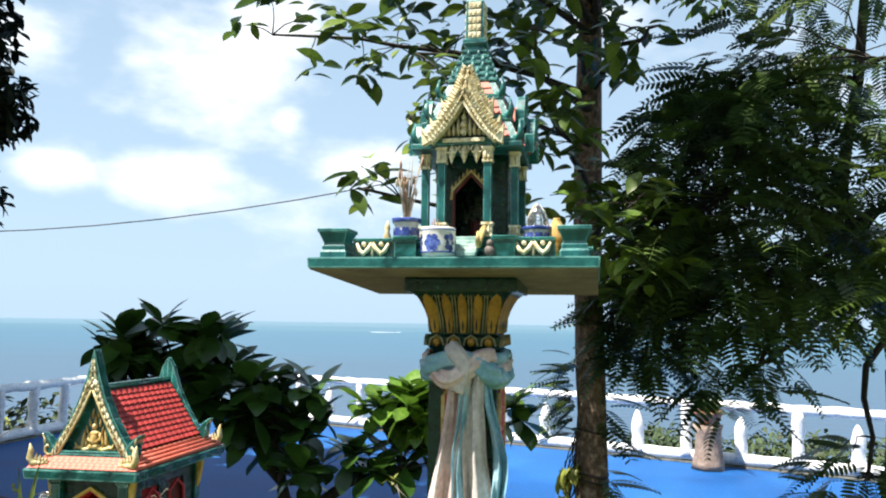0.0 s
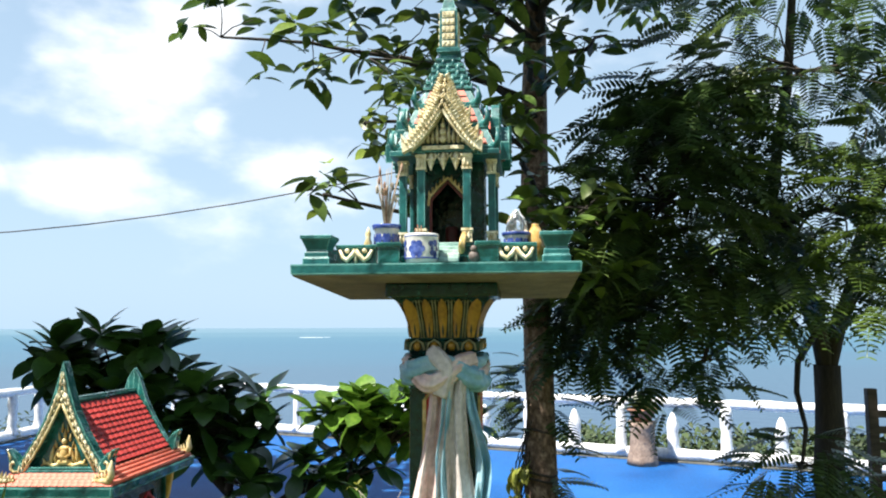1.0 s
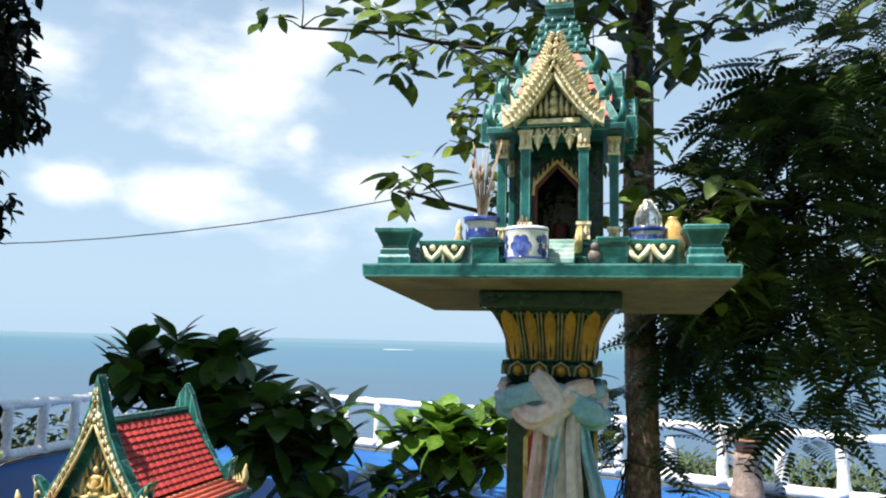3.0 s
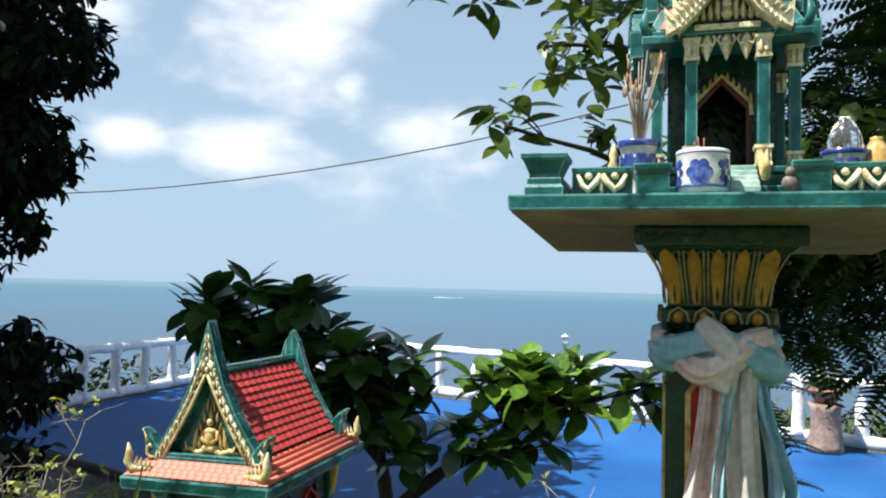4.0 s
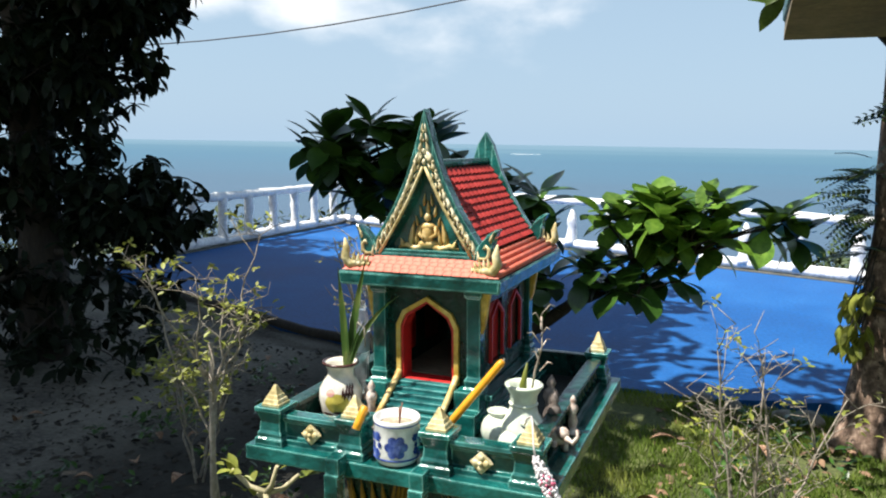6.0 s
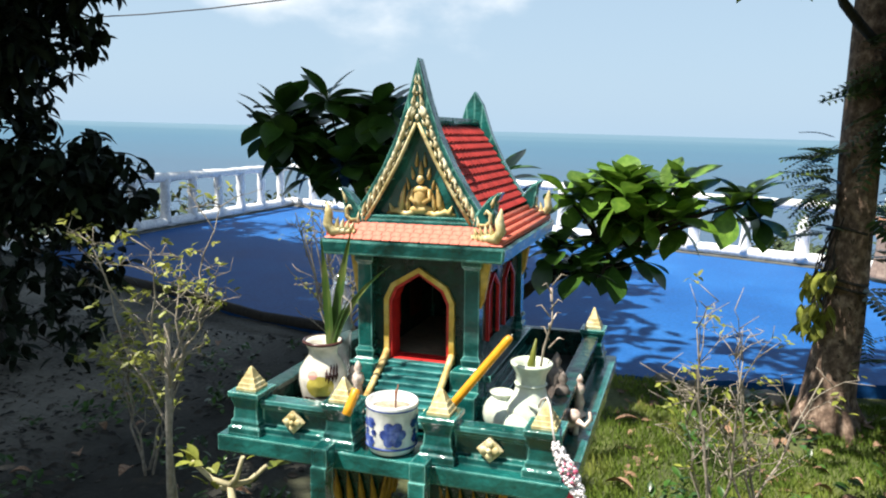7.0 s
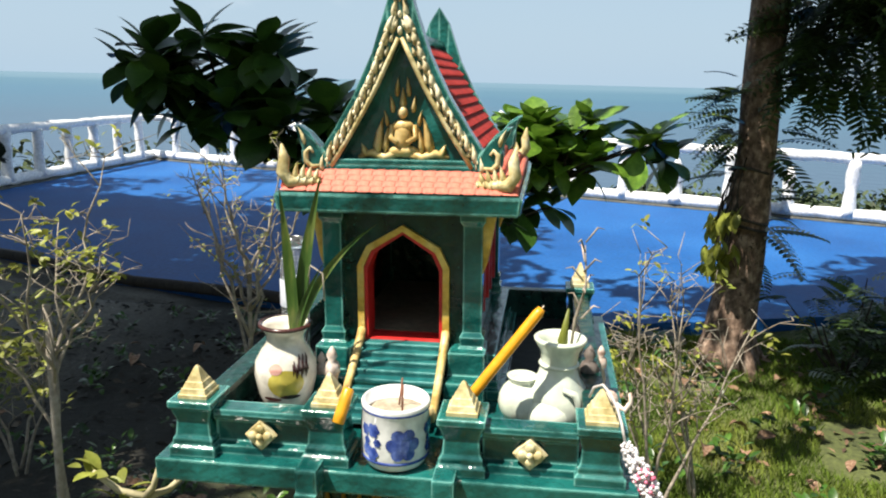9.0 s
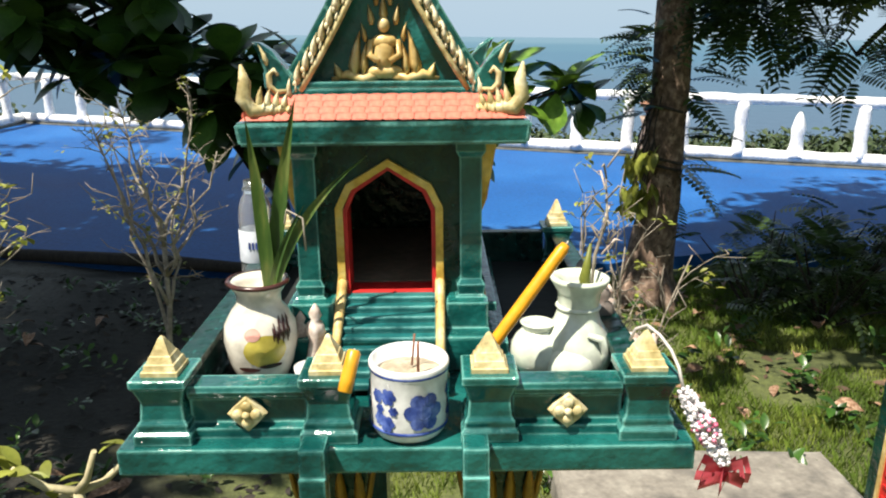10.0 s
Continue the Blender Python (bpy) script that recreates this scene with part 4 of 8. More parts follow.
    part("back_wall", bm, DARK_TEAL, th)
    bm = bmesh.new()
    strip(bm, [(x * 1.0, z) for x, z in arch], -0.116, -0.1, 0.0125)
    part("door_frame", bm, YELLOW_GOLD, th, "gold pointed door frame")
    bm = bmesh.new()
    inner = [(C + (x - C) * 0.885, 0.105 + (z - 0.105) * 0.962) for x, z in arch]
    strip(bm, inner, -0.112, -0.06, 0.0075)
    part("door_reveal", bm, RED_PAINT, th)
    bm = bmesh.new()
    box(bm, (C, -0.085, 0.1), (0.15, 0.05, 0.018), 0.002)
    part("threshold_floor", bm, RED_PAINT, th)
    bm = bmesh.new()
    box(bm, (C, 0.15, 0.099), (0.25, 0.38, 0.012))
    part("inner_floor", bm, CONCRETE_BEIGE, th)
    # corner pilasters and gold brackets
    for sx in (-1, 1):
        for y in (-0.108, 0.352):
            bm = bmesh.new()
            lathe(bm, [(0.026, 0.088), (0.026, 0.104), (0.021, 0.108), (0.024, 0.125), (0.018, 0.135), (0.018, 0.34), (0.024, 0.35), (0.024, 0.375)], (C + sx * 0.135, y, 0), square=True)
            part("pilaster", bm, TEAL, th)
            bm = bmesh.new()
            prism(bm, [(C + sx * 0.15, 0.24), (C + sx * 0.162, 0.27), (C + sx * 0.178, 0.365), (C + sx * 0.152, 0.365), (C + sx * 0.146, 0.3)], y - 0.01, y + 0.01, bevel=0.003)
            part("bracket", bm, YELLOW_GOLD, th, "gold leaf-shaped eave bracket")
    # skirt roof: teal fascia, orange tiles
    hw, y0, y1 = 0.222, -0.182, 0.44
    bm = bmesh.new()
    lathe_pts = ((hw, y0, y1, 0.368), (hw + 0.004, y0 - 0.004, y1 + 0.004, 0.404))
    lo, hi = [[bm.verts.new((C + sx * w, yy, z)) for sx, yy in ((-1, a), (1, a), (1, b), (-1, b))] for w, a, b, z in lathe_pts]
    for i in range(4):
        bm.faces.new((lo[i], lo[(i + 1) % 4], hi[(i + 1) % 4], hi[i]))
    bm.faces.new(lo[::-1]), bm.faces.new(hi)
    bmesh.ops.bevel(bm, geom=bm.edges[:], offset=0.004, segments=2, affect="EDGES")
    skirt = part("eave_fascia", bm, TEAL, th)
    bm = bmesh.new()
    ring0 = [(C - hw + 0.004, y0 + 0.006, 0.407), (C + hw - 0.004, y0 + 0.006, 0.407), (C + hw - 0.004, y1 - 0.006, 0.407), (C - hw + 0.004, y1 - 0.006, 0.407)]
    ring1 = [(C - 0.155, -0.115, 0.45), (C + 0.155, -0.115, 0.45), (C + 0.155, 0.385, 0.45), (C - 0.155, 0.385, 0.45)]
    a = [bm.verts.new(p) for p in ring0]
    b = [bm.verts.new(p) for p in ring1]
    for i in range(4):
        bm.faces.new((a[i], a[(i + 1) % 4], b[(i + 1) % 4], b[i]))
    bm.faces.new(b)
    part("skirt_roof", bm, TILE_ORANGE, th, "faded orange tiled skirt roof with flaking paint")
    # ridged tile rows on the skirt roof's long sides and front
    for sx in (-1, 1):
        for k in range(4):
            t = (k + 0.5) / 4
            bm = bmesh.new()
            p0 = Vector(ring0[1 if sx > 0 else 0]).lerp(Vector(ring1[1 if sx > 0 else 0]), t)
            p1 = Vector(ring0[2 if sx > 0 else 3]).lerp(Vector(ring1[2 if sx > 0 else 3]), t)
            tube(bm, [p0 + Vector((0, 0.004, 0.001)), p1 + Vector((0, -0.004, 0.001))], 0.0075, 8)
            part("tile_ridge", bm, TILE_ORANGE, skirt)
    otile = bmesh.new()
    pr = [(-0.011, 0.0), (-0.0055, 0.0014), (0.0, 0.0019), (0.0055, 0.0014), (0.011, 0.0)]
    r0 = [otile.verts.new((x, 0.0, z * 0.3)) for x, z in pr]
    r1 = [otile.verts.new((x, -0.0145, z * 0.5 + 0.0005)) for x, z in pr]
    r2 = [otile.verts.new((x * 0.7, -0.0165, 0.0)) for x, z in pr]
    for p, q in ((r0, r1), (r1, r2)):
        for i in range(4):
            otile.faces.new((p[i], p[i + 1], q[i + 1], q[i]))
    ome = bpy.data.meshes.new("tile")
    otile.to_mesh(ome)
    otile.free()
    ome.materials.append(TILE_ORANGE)
    slope = math.atan2(0.043, 0.061)
    for r in range(5):
        t = (r + 0.95) / 5.2
        half = hw - 0.02 - 0.066 * t
        n_t = int(2 * half / 0.023)
        for c in range(n_t):
            ob = new("tile", ome)
            ob.parent = skirt
            x = C - half + (c + 0.5 + 0.5 * (r % 2) * 0.6) * 2 * half / n_t
            ob.matrix_basis = Matrix.Translation((x, y0 + 0.006 + 0.061 * t, 0.4085 + 0.043 * t)) @ Matrix.Rotation(slope, 4, "X")
    # main gable roof
    ez, ex, rz = 0.455, 0.15, 0.675
    bm = bmesh.new()
    sag = [(ex, ez), (0.115, 0.503), (0.078, 0.56), (0.04, 0.62), (0.0, rz)]
    prism(bm, [(C + x, z) for x, z in sag] + [(C - x, z) for x, z in sag[:-1][::-1]], -0.086, 0.36)
    roof = part("main_roof", bm, ROOF_SHADE, th)
    bm = bmesh.new()
    tube(bm, [(C, -0.1, rz + 0.004), (C, 0.37, rz + 0.004)], 0.013, 8)
    box(bm, (C, 0.13, rz + 0.012), (0.022, 0.49, 0.012), 0.002)
    part("ridge", bm, TEAL, roof)
    tile = bmesh.new()
    tw, tl = 0.0325, 0.026
    prof = [(-tw / 2, 0.0), (-tw / 4, 0.0065), (0, 0.009), (tw / 4, 0.0065), (tw / 2, 0.0)]
    rows_ = []
    for u, lift in ((0.0, 0.0), (tl, 0.006)):
        rows_.append([tile.verts.new((x, -u, z + lift)) for x, z in prof])
    for i in range(4):
        tile.faces.new((rows_[0][i], rows_[0][i + 1], rows_[1][i + 1], rows_[1][i]))
    lip = [tile.verts.new((x, -tl, 0.0)) for x, z in prof]
    for i in range(4):
        tile.faces.new((rows_[1][i], rows_[1][i + 1], lip[i + 1], lip[i]))
    tme = bpy.data.meshes.new("tile")
    tile.to_mesh(tme)
    tile.free()
    tme.materials.append(TILE_RED)
    pts = [Vector((x, z)) for x, z in sag][::-1]
    seg = [0]
    for p, q in zip(pts, pts[1:]):
        seg.append(seg[-1] + (q - p).length)
    rows_n, cols_n = 11, 13
    for side in (1, -1):
        for r in range(rows_n):
            s = 0.012 + (seg[-1] - 0.016) * r / rows_n
            k = max(i for i in range(len(seg)) if seg[i] <= s)
            k = min(k, len(pts) - 2)
            p = pts[k].lerp(pts[k + 1], (s - seg[k]) / (seg[k + 1] - seg[k]))
            d = (pts[k + 1] - pts[k]).normalized()
            for c in range(cols_n):
                ob = new("tile", tme)
                ob.parent = roof
                y = -0.078 + c * 0.0345
                down = Vector((side * d.x, 0, d.y))
                along = Vector((0, side, 0))
                up = along.cross(-down)
                m = Matrix.Identity(4)
                m.col[0][:3], m.col[1][:3], m.col[2][:3] = along, -down, up
                m.translation = Vector((C + side * p.x, y, p.y)) + up * 0.0015
                ob.matrix_basis = m
    # gable ends: recessed field, carved bargeboards, hooks and finials
    for back in (False, True):
        yb = 0.352 if back else -0.125
        bm = bmesh.new()
        outer = [(0.172, 0.447), (0.128, 0.51), (0.088, 0.575), (0.052, 0.65), (0.024, 0.735), (0.0, 0.822 if not back else 0.772)]
        inner = [(0.128, 0.447), (0.098, 0.494), (0.067, 0.545), (0.04, 0.593), (0.018, 0.638), (0.0, 0.676)]
        for sx in (-1, 1):
            for i in range(5):
                prism(bm, [(C + sx * outer[i][0], outer[i][1]), (C + sx * outer[i + 1][0], outer[i + 1][1]), (C + sx * inner[i + 1][0], inner[i + 1][1]), (C + sx * inner[i][0], inner[i][1])], yb, yb + (0.024 if back else 0.038))
            # rounded, upturned hook at the foot
            prism(bm, [(C + sx * 0.128, 0.45), (C + sx * 0.15, 0.434), (C + sx * 0.174, 0.436), (C + sx * 0.187, 0.452), (C + sx * 0.188, 0.474), (C + sx * 0.182, 0.488), (C + sx * 0.194, 0.503), (C + sx * 0.203, 0.522), (C + sx * 0.192, 0.521),
                       (C + sx * 0.172, 0.508), (C + sx * 0.157, 0.488)], yb - 0.006, yb + 0.03, bevel=0.005)
        bmesh.ops.remove_doubles(bm, verts=bm.verts[:], dist=0.0002)
        barge = part("bargeboard", bm, TEAL, th, "teal bargeboards rising to a pointed finial")
        if back:
            continue
        bm = bmesh.new()
        for sx in (-1, 1):
            tube(bm, [(C + sx * (x + 0.003), yb - 0.003, z) for x, z in inner], [0.0046] * 5 + [0.004], 8)
        part("gold_moulding", bm, PALE_GOLD, barge)
        # carved flame leaves climb each board, every one with a curled lobe at its root
        for sx in (-1, 1):
            for i in range(12):
                t = 0.03 + i / 12 * 0.9
                k = min(4, int(t * 5))
                f = t * 5 - k
                o = Vector(outer[k]).lerp(Vector(outer[k + 1]), f)
                q = Vector(inner[k]).lerp(Vector(inner[k + 1]), f)
                mid = o.lerp(q, 0.5)
                w = (o - q).length
                m = Matrix.Translation((C + sx * mid.x, yb - 0.001, mid.y - 0.012)) @ Matrix.Rotation(radians(sx * (2 + 16 * (1 - t))), 4, "Y")
                bm = bmesh.new()
                flame(bm, (sx * 0.005, 0, -0.005), min(0.016, w * 0.38), 0.034, 0.011, -sx * 0.015, m)
                flame(bm, (-sx * 0.007, 0, 0.0), min(0.009, w * 0.24), 0.017, 0.008, -sx * 0.008, m)
                blob(bm, m @ Vector((sx * 0.01, -0.001, -0.003)), (0.0045, 0.006, 0.0058), segs=8, rings=5)
                part("flame_leaf", bm, CREAM_GOLD, barge)
            # the foot's curl
            bm = bmesh.new()
            tube(bm, [(C + sx * x, yb - 0.007, z) for x, z in ((0.152, 0.448), (0.168, 0.446), (0.178, 0.456), (0.178, 0.472), (0.17, 0.48), (0.164, 0.472))], [0.003, 0.0048, 0.0052, 0.0048, 0.004, 0.0025], 7)
            flame(bm, (C + sx * 0.181, yb - 0.005, 0.487), 0.011, 0.032, 0.006, sx * 0.012)
            part("foot_curl", bm, PALE_GOLD, barge, "cream-gold curl at the board's foot")
        for z, w, h in ((0.684, 0.015, 0.036), (0.712, 0.012, 0.034), (0.738, 0.009, 0.03), (0.762, 0.006, 0.026)):
            bm = bmesh.new()
            for sx in (-1, 1):
                flame(bm, (C + sx * w * 0.95, yb, z), w, h, 0.008, -sx * w * 0.6)
            blob(bm, (C, yb - 0.002, z + 0.004), (w * 0.32, 0.006, w * 0.55), segs=8, rings=5)
            part("apex_relief", bm, CREAM_GOLD, barge, "cream-gold paired flames below the finial")
        bm = bmesh.new()
        prism(bm, [(C - 0.128, 0.447), (C, 0.676), (C + 0.128, 0.447)], -0.098, -0.084)
        box(bm, (C, -0.115, 0.438), (0.33, 0.03, 0.026), 0.004)
        box(bm, (C, -0.118, 0.455), (0.27, 0.022, 0.012), 0.003)
        part("pediment", bm, TEAL, th)
        bm = bmesh.new()
        yr = -0.1005
        blob(bm, (C, yr, 0.474), (0.03, 0.012, 0.012), segs=14, rings=8)
        blob(bm, (C, yr - 0.003, 0.502), (0.0165, 0.012, 0.026), segs=14, rings=8)
        blob(bm, (C, yr - 0.002, 0.52), (0.021, 0.011, 0.012), segs=14, rings=8)
        blob(bm, (C, yr - 0.004, 0.545), (0.0095, 0.0095, 0.012), segs=12, rings=8)
        flame(bm, (C, yr, 0.551), 0.014, 0.04, 0.008)
        for sx in (-1, 1):
            tube(bm, [(C + sx * 0.02, yr, 0.522), (C + sx * 0.024, yr - 0.004, 0.5), (C + sx * 0.008, yr - 0.012, 0.49)], [0.006, 0.006, 0.005], 7)
        part("seated_relief", bm, GOLD, th, "gold relief of a plain seated form")
        for sx in (-1, 1):
            for dx, dz, w, h, d, lean in ((0.034, 0.47, 0.014, 0.05, 0.01, -0.006), (0.049, 0.466, 0.02, 0.072, 0.01, -0.012), (0.019, 0.545, 0.011, 0.032, 0.008, 0.005), (0.011, 0.574, 0.01, 0.036, 0.007, -0.003), (0.072, 0.462, 0.018, 0.026, 0.009, 0.008), (0.03, 0.52, 0.009, 0.03, 0.008, 0.006)):
                bm = bmesh.new()
                flame(bm, (C + sx * dx, yr, dz), w, h, d, sx * lean)
                part("flame_relief", bm, GOLD, th)
            bm = bmesh.new()
            tube(bm, [(C + sx * 0.012, yr, 0.47), (C + sx * 0.035, yr - 0.004, 0.462), (C + sx * 0.06, yr, 0.47), (C + sx * 0.085, yr, 0.462)], [0.008, 0.008, 0.008, 0.004], 7)
            part("scroll_relief", bm, GOLD, th)
    for sx, sy in ((-1, -1), (1, -1), (-1, 1), (1, 1)):
        yy = -0.165 if sy < 0 else 0.42
        bm = bmesh.new()
        r = Matrix.Translation((C + sx * 0.2, yy, 0.41)) @ Matrix.Rotation(radians(-sx * 10), 4, "Z")
        tube(bm, [r @ Vector(p) for p in ((-sx * 0.055, 0, 0.012), (-sx * 0.03, 0, 0.01), (sx * 0.0, 0, 0.012), (sx * 0.012, 0, 0.03), (sx * 0.008, 0, 0.054), (sx * 0.012, 0, 0.08))],
             [0.007, 0.01, 0.013, 0.012, 0.01, 0.002], 8)
        for i in range(4):
            flame(bm, (-sx * (0.01 + 0.0125 * i), 0, 0.012), 0.0135, 0.036 - 0.004 * i, 0.008, -sx * 0.006, r)
            flame(bm, (-sx * (0.016 + 0.0125 * i), -0.005, 0.006), 0.01, 0.02 - 0.002 * i, 0.008, -sx * 0.004, r)
        part("corner_ornament", bm, PALE_GOLD, th, "cream-gold serpent flame on the roof corner")
    return th


LOW = lower_house()


# ---- the high spirit house on its pillar ----
def upper_house():
    th = thing("spirit_house", (0.18, 3.27, 2.565), "green and gold spirit house with tiered spire on a pillar", "spirit house", "spirit houses")
    bm = bmesh.new()
    f, b = -0.412, 0.42
    vs = [bm.verts.new(p) for p in ((-0.478, f, -0.036), (0.478, f, -0.036), (0.478, b, -0.036), (-0.478, b, -0.036), (-0.48, f - 0.003, 0), (0.48, f - 0.003, 0), (0.48, b, 0), (-0.48, b, 0))]
    for q in ((3, 2, 1, 0), (4, 5, 6, 7), (0, 1, 5, 4), (1, 2, 6, 5), (2, 3, 7, 6), (3, 0, 4, 7)):
        bm.faces.new([vs[i] for i in q])
    bmesh.ops.bevel(bm, geom=bm.edges[:], offset=0.003, segments=2, affect="EDGES")
    part("platform", bm, LIGHT_TEAL, th, "worn turquoise edge of the platform")
    bm = bmesh.new()
    vs = [bm.verts.new(p) for p in ((-0.472, f + 0.006, -0.04), (0.472, f + 0.006, -0.04), (0.472, b - 0.004, -0.09), (-0.472, b - 0.004, -0.09), (-0.472, f + 0.006, -0.034), (0.472, f + 0.006, -0.034), (0.472, b - 0.004, -0.034), (-0.472, b - 0.004, -0.034))]
    for q in ((3, 2, 1, 0), (4, 5, 6, 7), (0, 1, 5, 4), (1, 2, 6, 5), (2, 3, 7, 6), (3, 0, 4, 7)):
        bm.faces.new([vs[i] for i in q])
    part("platform_underside", bm, CONCRETE_BEIGE, th, "bare beige concrete underside with stains")
    # lotus capital
    bm = bmesh.new()
    lathe(bm, [(0.112, -0.345), (0.128, -0.335), (0.128, -0.322), (0.112, -0.312), (0.13, -0.29), (0.134, -0.262), (0.118, -0.252), (0.12, -0.21), (0.128, -0.17), (0.147, -0.13), (0.176, -0.108), (0.184, -0.1)], (0, 0, 0), square=True)
    box(bm, (0, 0, -0.078), (0.4, 0.4, 0.05), 0.008)
    cap = part("capital", bm, DARK_TEAL, th, "dark green lotus capital")
    bm = bmesh.new()
    for side in range(4):
        r = Matrix.Rotation(side * math.pi / 2, 4, "Z")
        for u, wide in ((-0.1, 1.75), (-0.048, 1.3), (0.0, 1.3), (0.048, 1.3), (0.1, 1.75)):
            # tall round-topped petals curve outward with the flare
            rows_ = []
            for t, base_w in ((0.0, 0.007), (0.2, 0.0095), (0.4, 0.0115), (0.6, 0.013), (0.78, 0.0125), (0.9, 0.0095), (0.97, 0.005), (1.0, 0.001)):
                z = -0.247 + 0.137 * t
                y = -(0.121 + 0.005 * t + 0.043 * t ** 2.4)
                x = u * (1 + 0.28 * t ** 1.6)
                wd = base_w * wide
                rows_.append([bm.verts.new(r @ Vector(p)) for p in ((x - wd, y, z), (x - wd * 0.5, y - 0.005, z), (x, y - 0.0065, z), (x + wd * 0.5, y - 0.005, z), (x + wd, y, z))])
            for p, q in zip(rows_, rows_[1:]):
                for a in range(4):
                    f = bm.faces.new((p[a], p[a + 1], q[a + 1], q[a]))
                    f.smooth = True
        for i in range(4):
            u = -0.093 + 0.062 * i
            blob(bm, r @ Vector((u, -0.13, -0.278)), (0.016, 0.016, 0.018), segs=8, rings=5)
    part("lotus_petals", bm, MUSTARD, cap, "mustard-yellow painted lotus petals")
    bm = bmesh.new()
    for side in range(4):
        r = Matrix.Rotation(side * math.pi / 2, 4, "Z")
        for i in range(4):
            u = -0.093 + 0.062 * i
            strip(bm, [(u - 0.026, -0.292), (u - 0.02, -0.268), (u, -0.255), (u + 0.02, -0.268), (u + 0.026, -0.292)], -0.143, -0.13, 0.006, m=r)
    part("petal_rims", bm, OLIVE_GOLD, cap)
    # dark spear in the heart of each tall petal
    for side in range(4):
        r = Matrix.Rotation(side * math.pi / 2, 4, "Z")
        for u in (-0.1, -0.048, 0.0, 0.048, 0.1):
            bm = bmesh.new()
            flame(bm, (u * 1.01, -0.1245, -0.245), 0.011, 0.085, 0.006, u * 0.1, r @ Matrix.Translation((0, -0.1245, -0.245)) @ Matrix.Rotation(radians(5), 4, "X") @ Matrix.Translation((0, 0.1245, 0.245)))
            part("petal_spear", bm, DARK_TEAL, cap)
    # slender jointed reeds between the tall petals
    for side in range(4):
        r = Matrix.Rotation(side * math.pi / 2, 4, "Z")
        for u in (-0.074, -0.025, 0.025, 0.074):
            # rim that arches over the petal's head
            bm = bmesh.new()
            tube(bm, [r @ Vector((u * 1.2 + dx, -off, z)) for dx, off, z in ((-0.022, 0.152, -0.13), (-0.014, 0.165, -0.114), (0.0, 0.158, -0.122), (0.014, 0.165, -0.114), (0.022, 0.152, -0.13))], 0.0022, 6)
            part("petal_rim", bm, OLIVE_GOLD, cap)
            for d in (-0.0045, 0.0045):
                bm = bmesh.new()
                tube(bm, [r @ Vector(((u + d) * k, -off - 0.003, z)) for k, off, z in ((1.0, 0.12, -0.248), (1.06, 0.125, -0.2), (1.14, 0.14, -0.155), (1.2, 0.164, -0.112))], [0.0026, 0.0034, 0.0026, 0.0034], 6)
                part("reed", bm, OLIVE_GOLD if side % 2 == 0 else MUSTARD, cap)
    # pillar with recessed red panels
    bm = bmesh.new()
    lathe(bm, [(0.2, -2.3), (0.2, -2.18), (0.16, -2.15), (0.16, -2.05), (0.122, -2.0), (0.122, -0.36), (0.13, -0.35), (0.13, -0.335)], (0, 0, 0), square=True)
    pil = part("pillar", bm, DARK_TEAL, th, "dark green square pillar")
    for side in range(4):
        r = Matrix.Rotation(side * math.pi / 2, 4, "Z")
        bm = bmesh.new()
        box(bm, (0, -0.1235, -1.2), (0.13, 0.004, 1.5), m=r)
        for i in range(46):
            box(bm, (0.0, -0.127, -1.92 + 0.032 * i), (0.1, 0.005, 0.008), m=r)
        part("red_panel", bm, RED_PAINT, pil, "red ribbed pillar panel")
        bm = bmesh.new()
        strip(bm, [(-0.068, -1.95), (-0.068, -0.47), (-0.05, -0.445), (0.05, -0.445), (0.068, -0.47), (0.068, -1.95)], -0.13, -0.12, 0.013, m=r)
        part("gold_frame", bm, GOLD, pil)
    # parapet round the platform: corner posts, garland panels, blocks
    def corner_post(x, y, w=0.1, h=0.1):
        bm = bmesh.new()
        k = w / 2
        lathe(bm, [(k * 0.92, 0), (k * 0.92, h * 0.22), (k * 0.82, h * 0.26), (k * 0.82, h * 0.42), (k * 0.7, h * 0.5), (k * 1.0, h * 0.86), (k * 1.08, h * 0.88), (k * 1.08, h)], (x, y, 0), square=True)
        bmesh.ops.bevel(bm, geom=bm.edges[:], offset=0.0015, segments=1, affect="EDGES", clamp_overlap=True)
        part("parapet_post", bm, LIGHT_TEAL, th)
    for x in (-0.4, 0.4):
        for y in (-0.34, 0.34):
            corner_post(x, y)
    for x0, x1 in ((-0.338, -0.2), (0.2, 0.338)):
        bm = bmesh.new()
        box(bm, ((x0 + x1) / 2, -0.34, 0.03), (x1 - x0, 0.03, 0.06), 0.003)
        box(bm, ((x0 + x1) / 2, -0.342, 0.062), (x1 - x0, 0.045, 0.012), 0.003)
        pan = part("parapet_panel", bm, TEAL, th)
        bm = bmesh.new()
        c = (x0 + x1) / 2
        for s in (-1, 1):
            tube(bm, [(c + s * 0.055, -0.36, 0.05), (c + s * 0.045, -0.364, 0.026), (c + s * 0.03, -0.364, 0.014), (c + s * 0.014, -0.364, 0.03), (c, -0.364, 0.05)], [0.005, 0.008, 0.009, 0.008, 0.008], 7)
            blob(bm, (c + s * 0.03, -0.36, 0.048), (0.009, 0.006, 0.009), segs=8, rings=5)
        flame(bm, (c, -0.36, 0.004), 0.014, 0.05, 0.008)
        part("garland", bm, CREAM_GOLD, pan, "cream-gold garland relief")
    for x in (-0.155, 0.175):
        bm = bmesh.new()
        box(bm, (x, -0.33, 0.03), (0.075, 0.08, 0.06), 0.005)
        box(bm, (x, -0.33, 0.066), (0.085, 0.09, 0.016), 0.004)
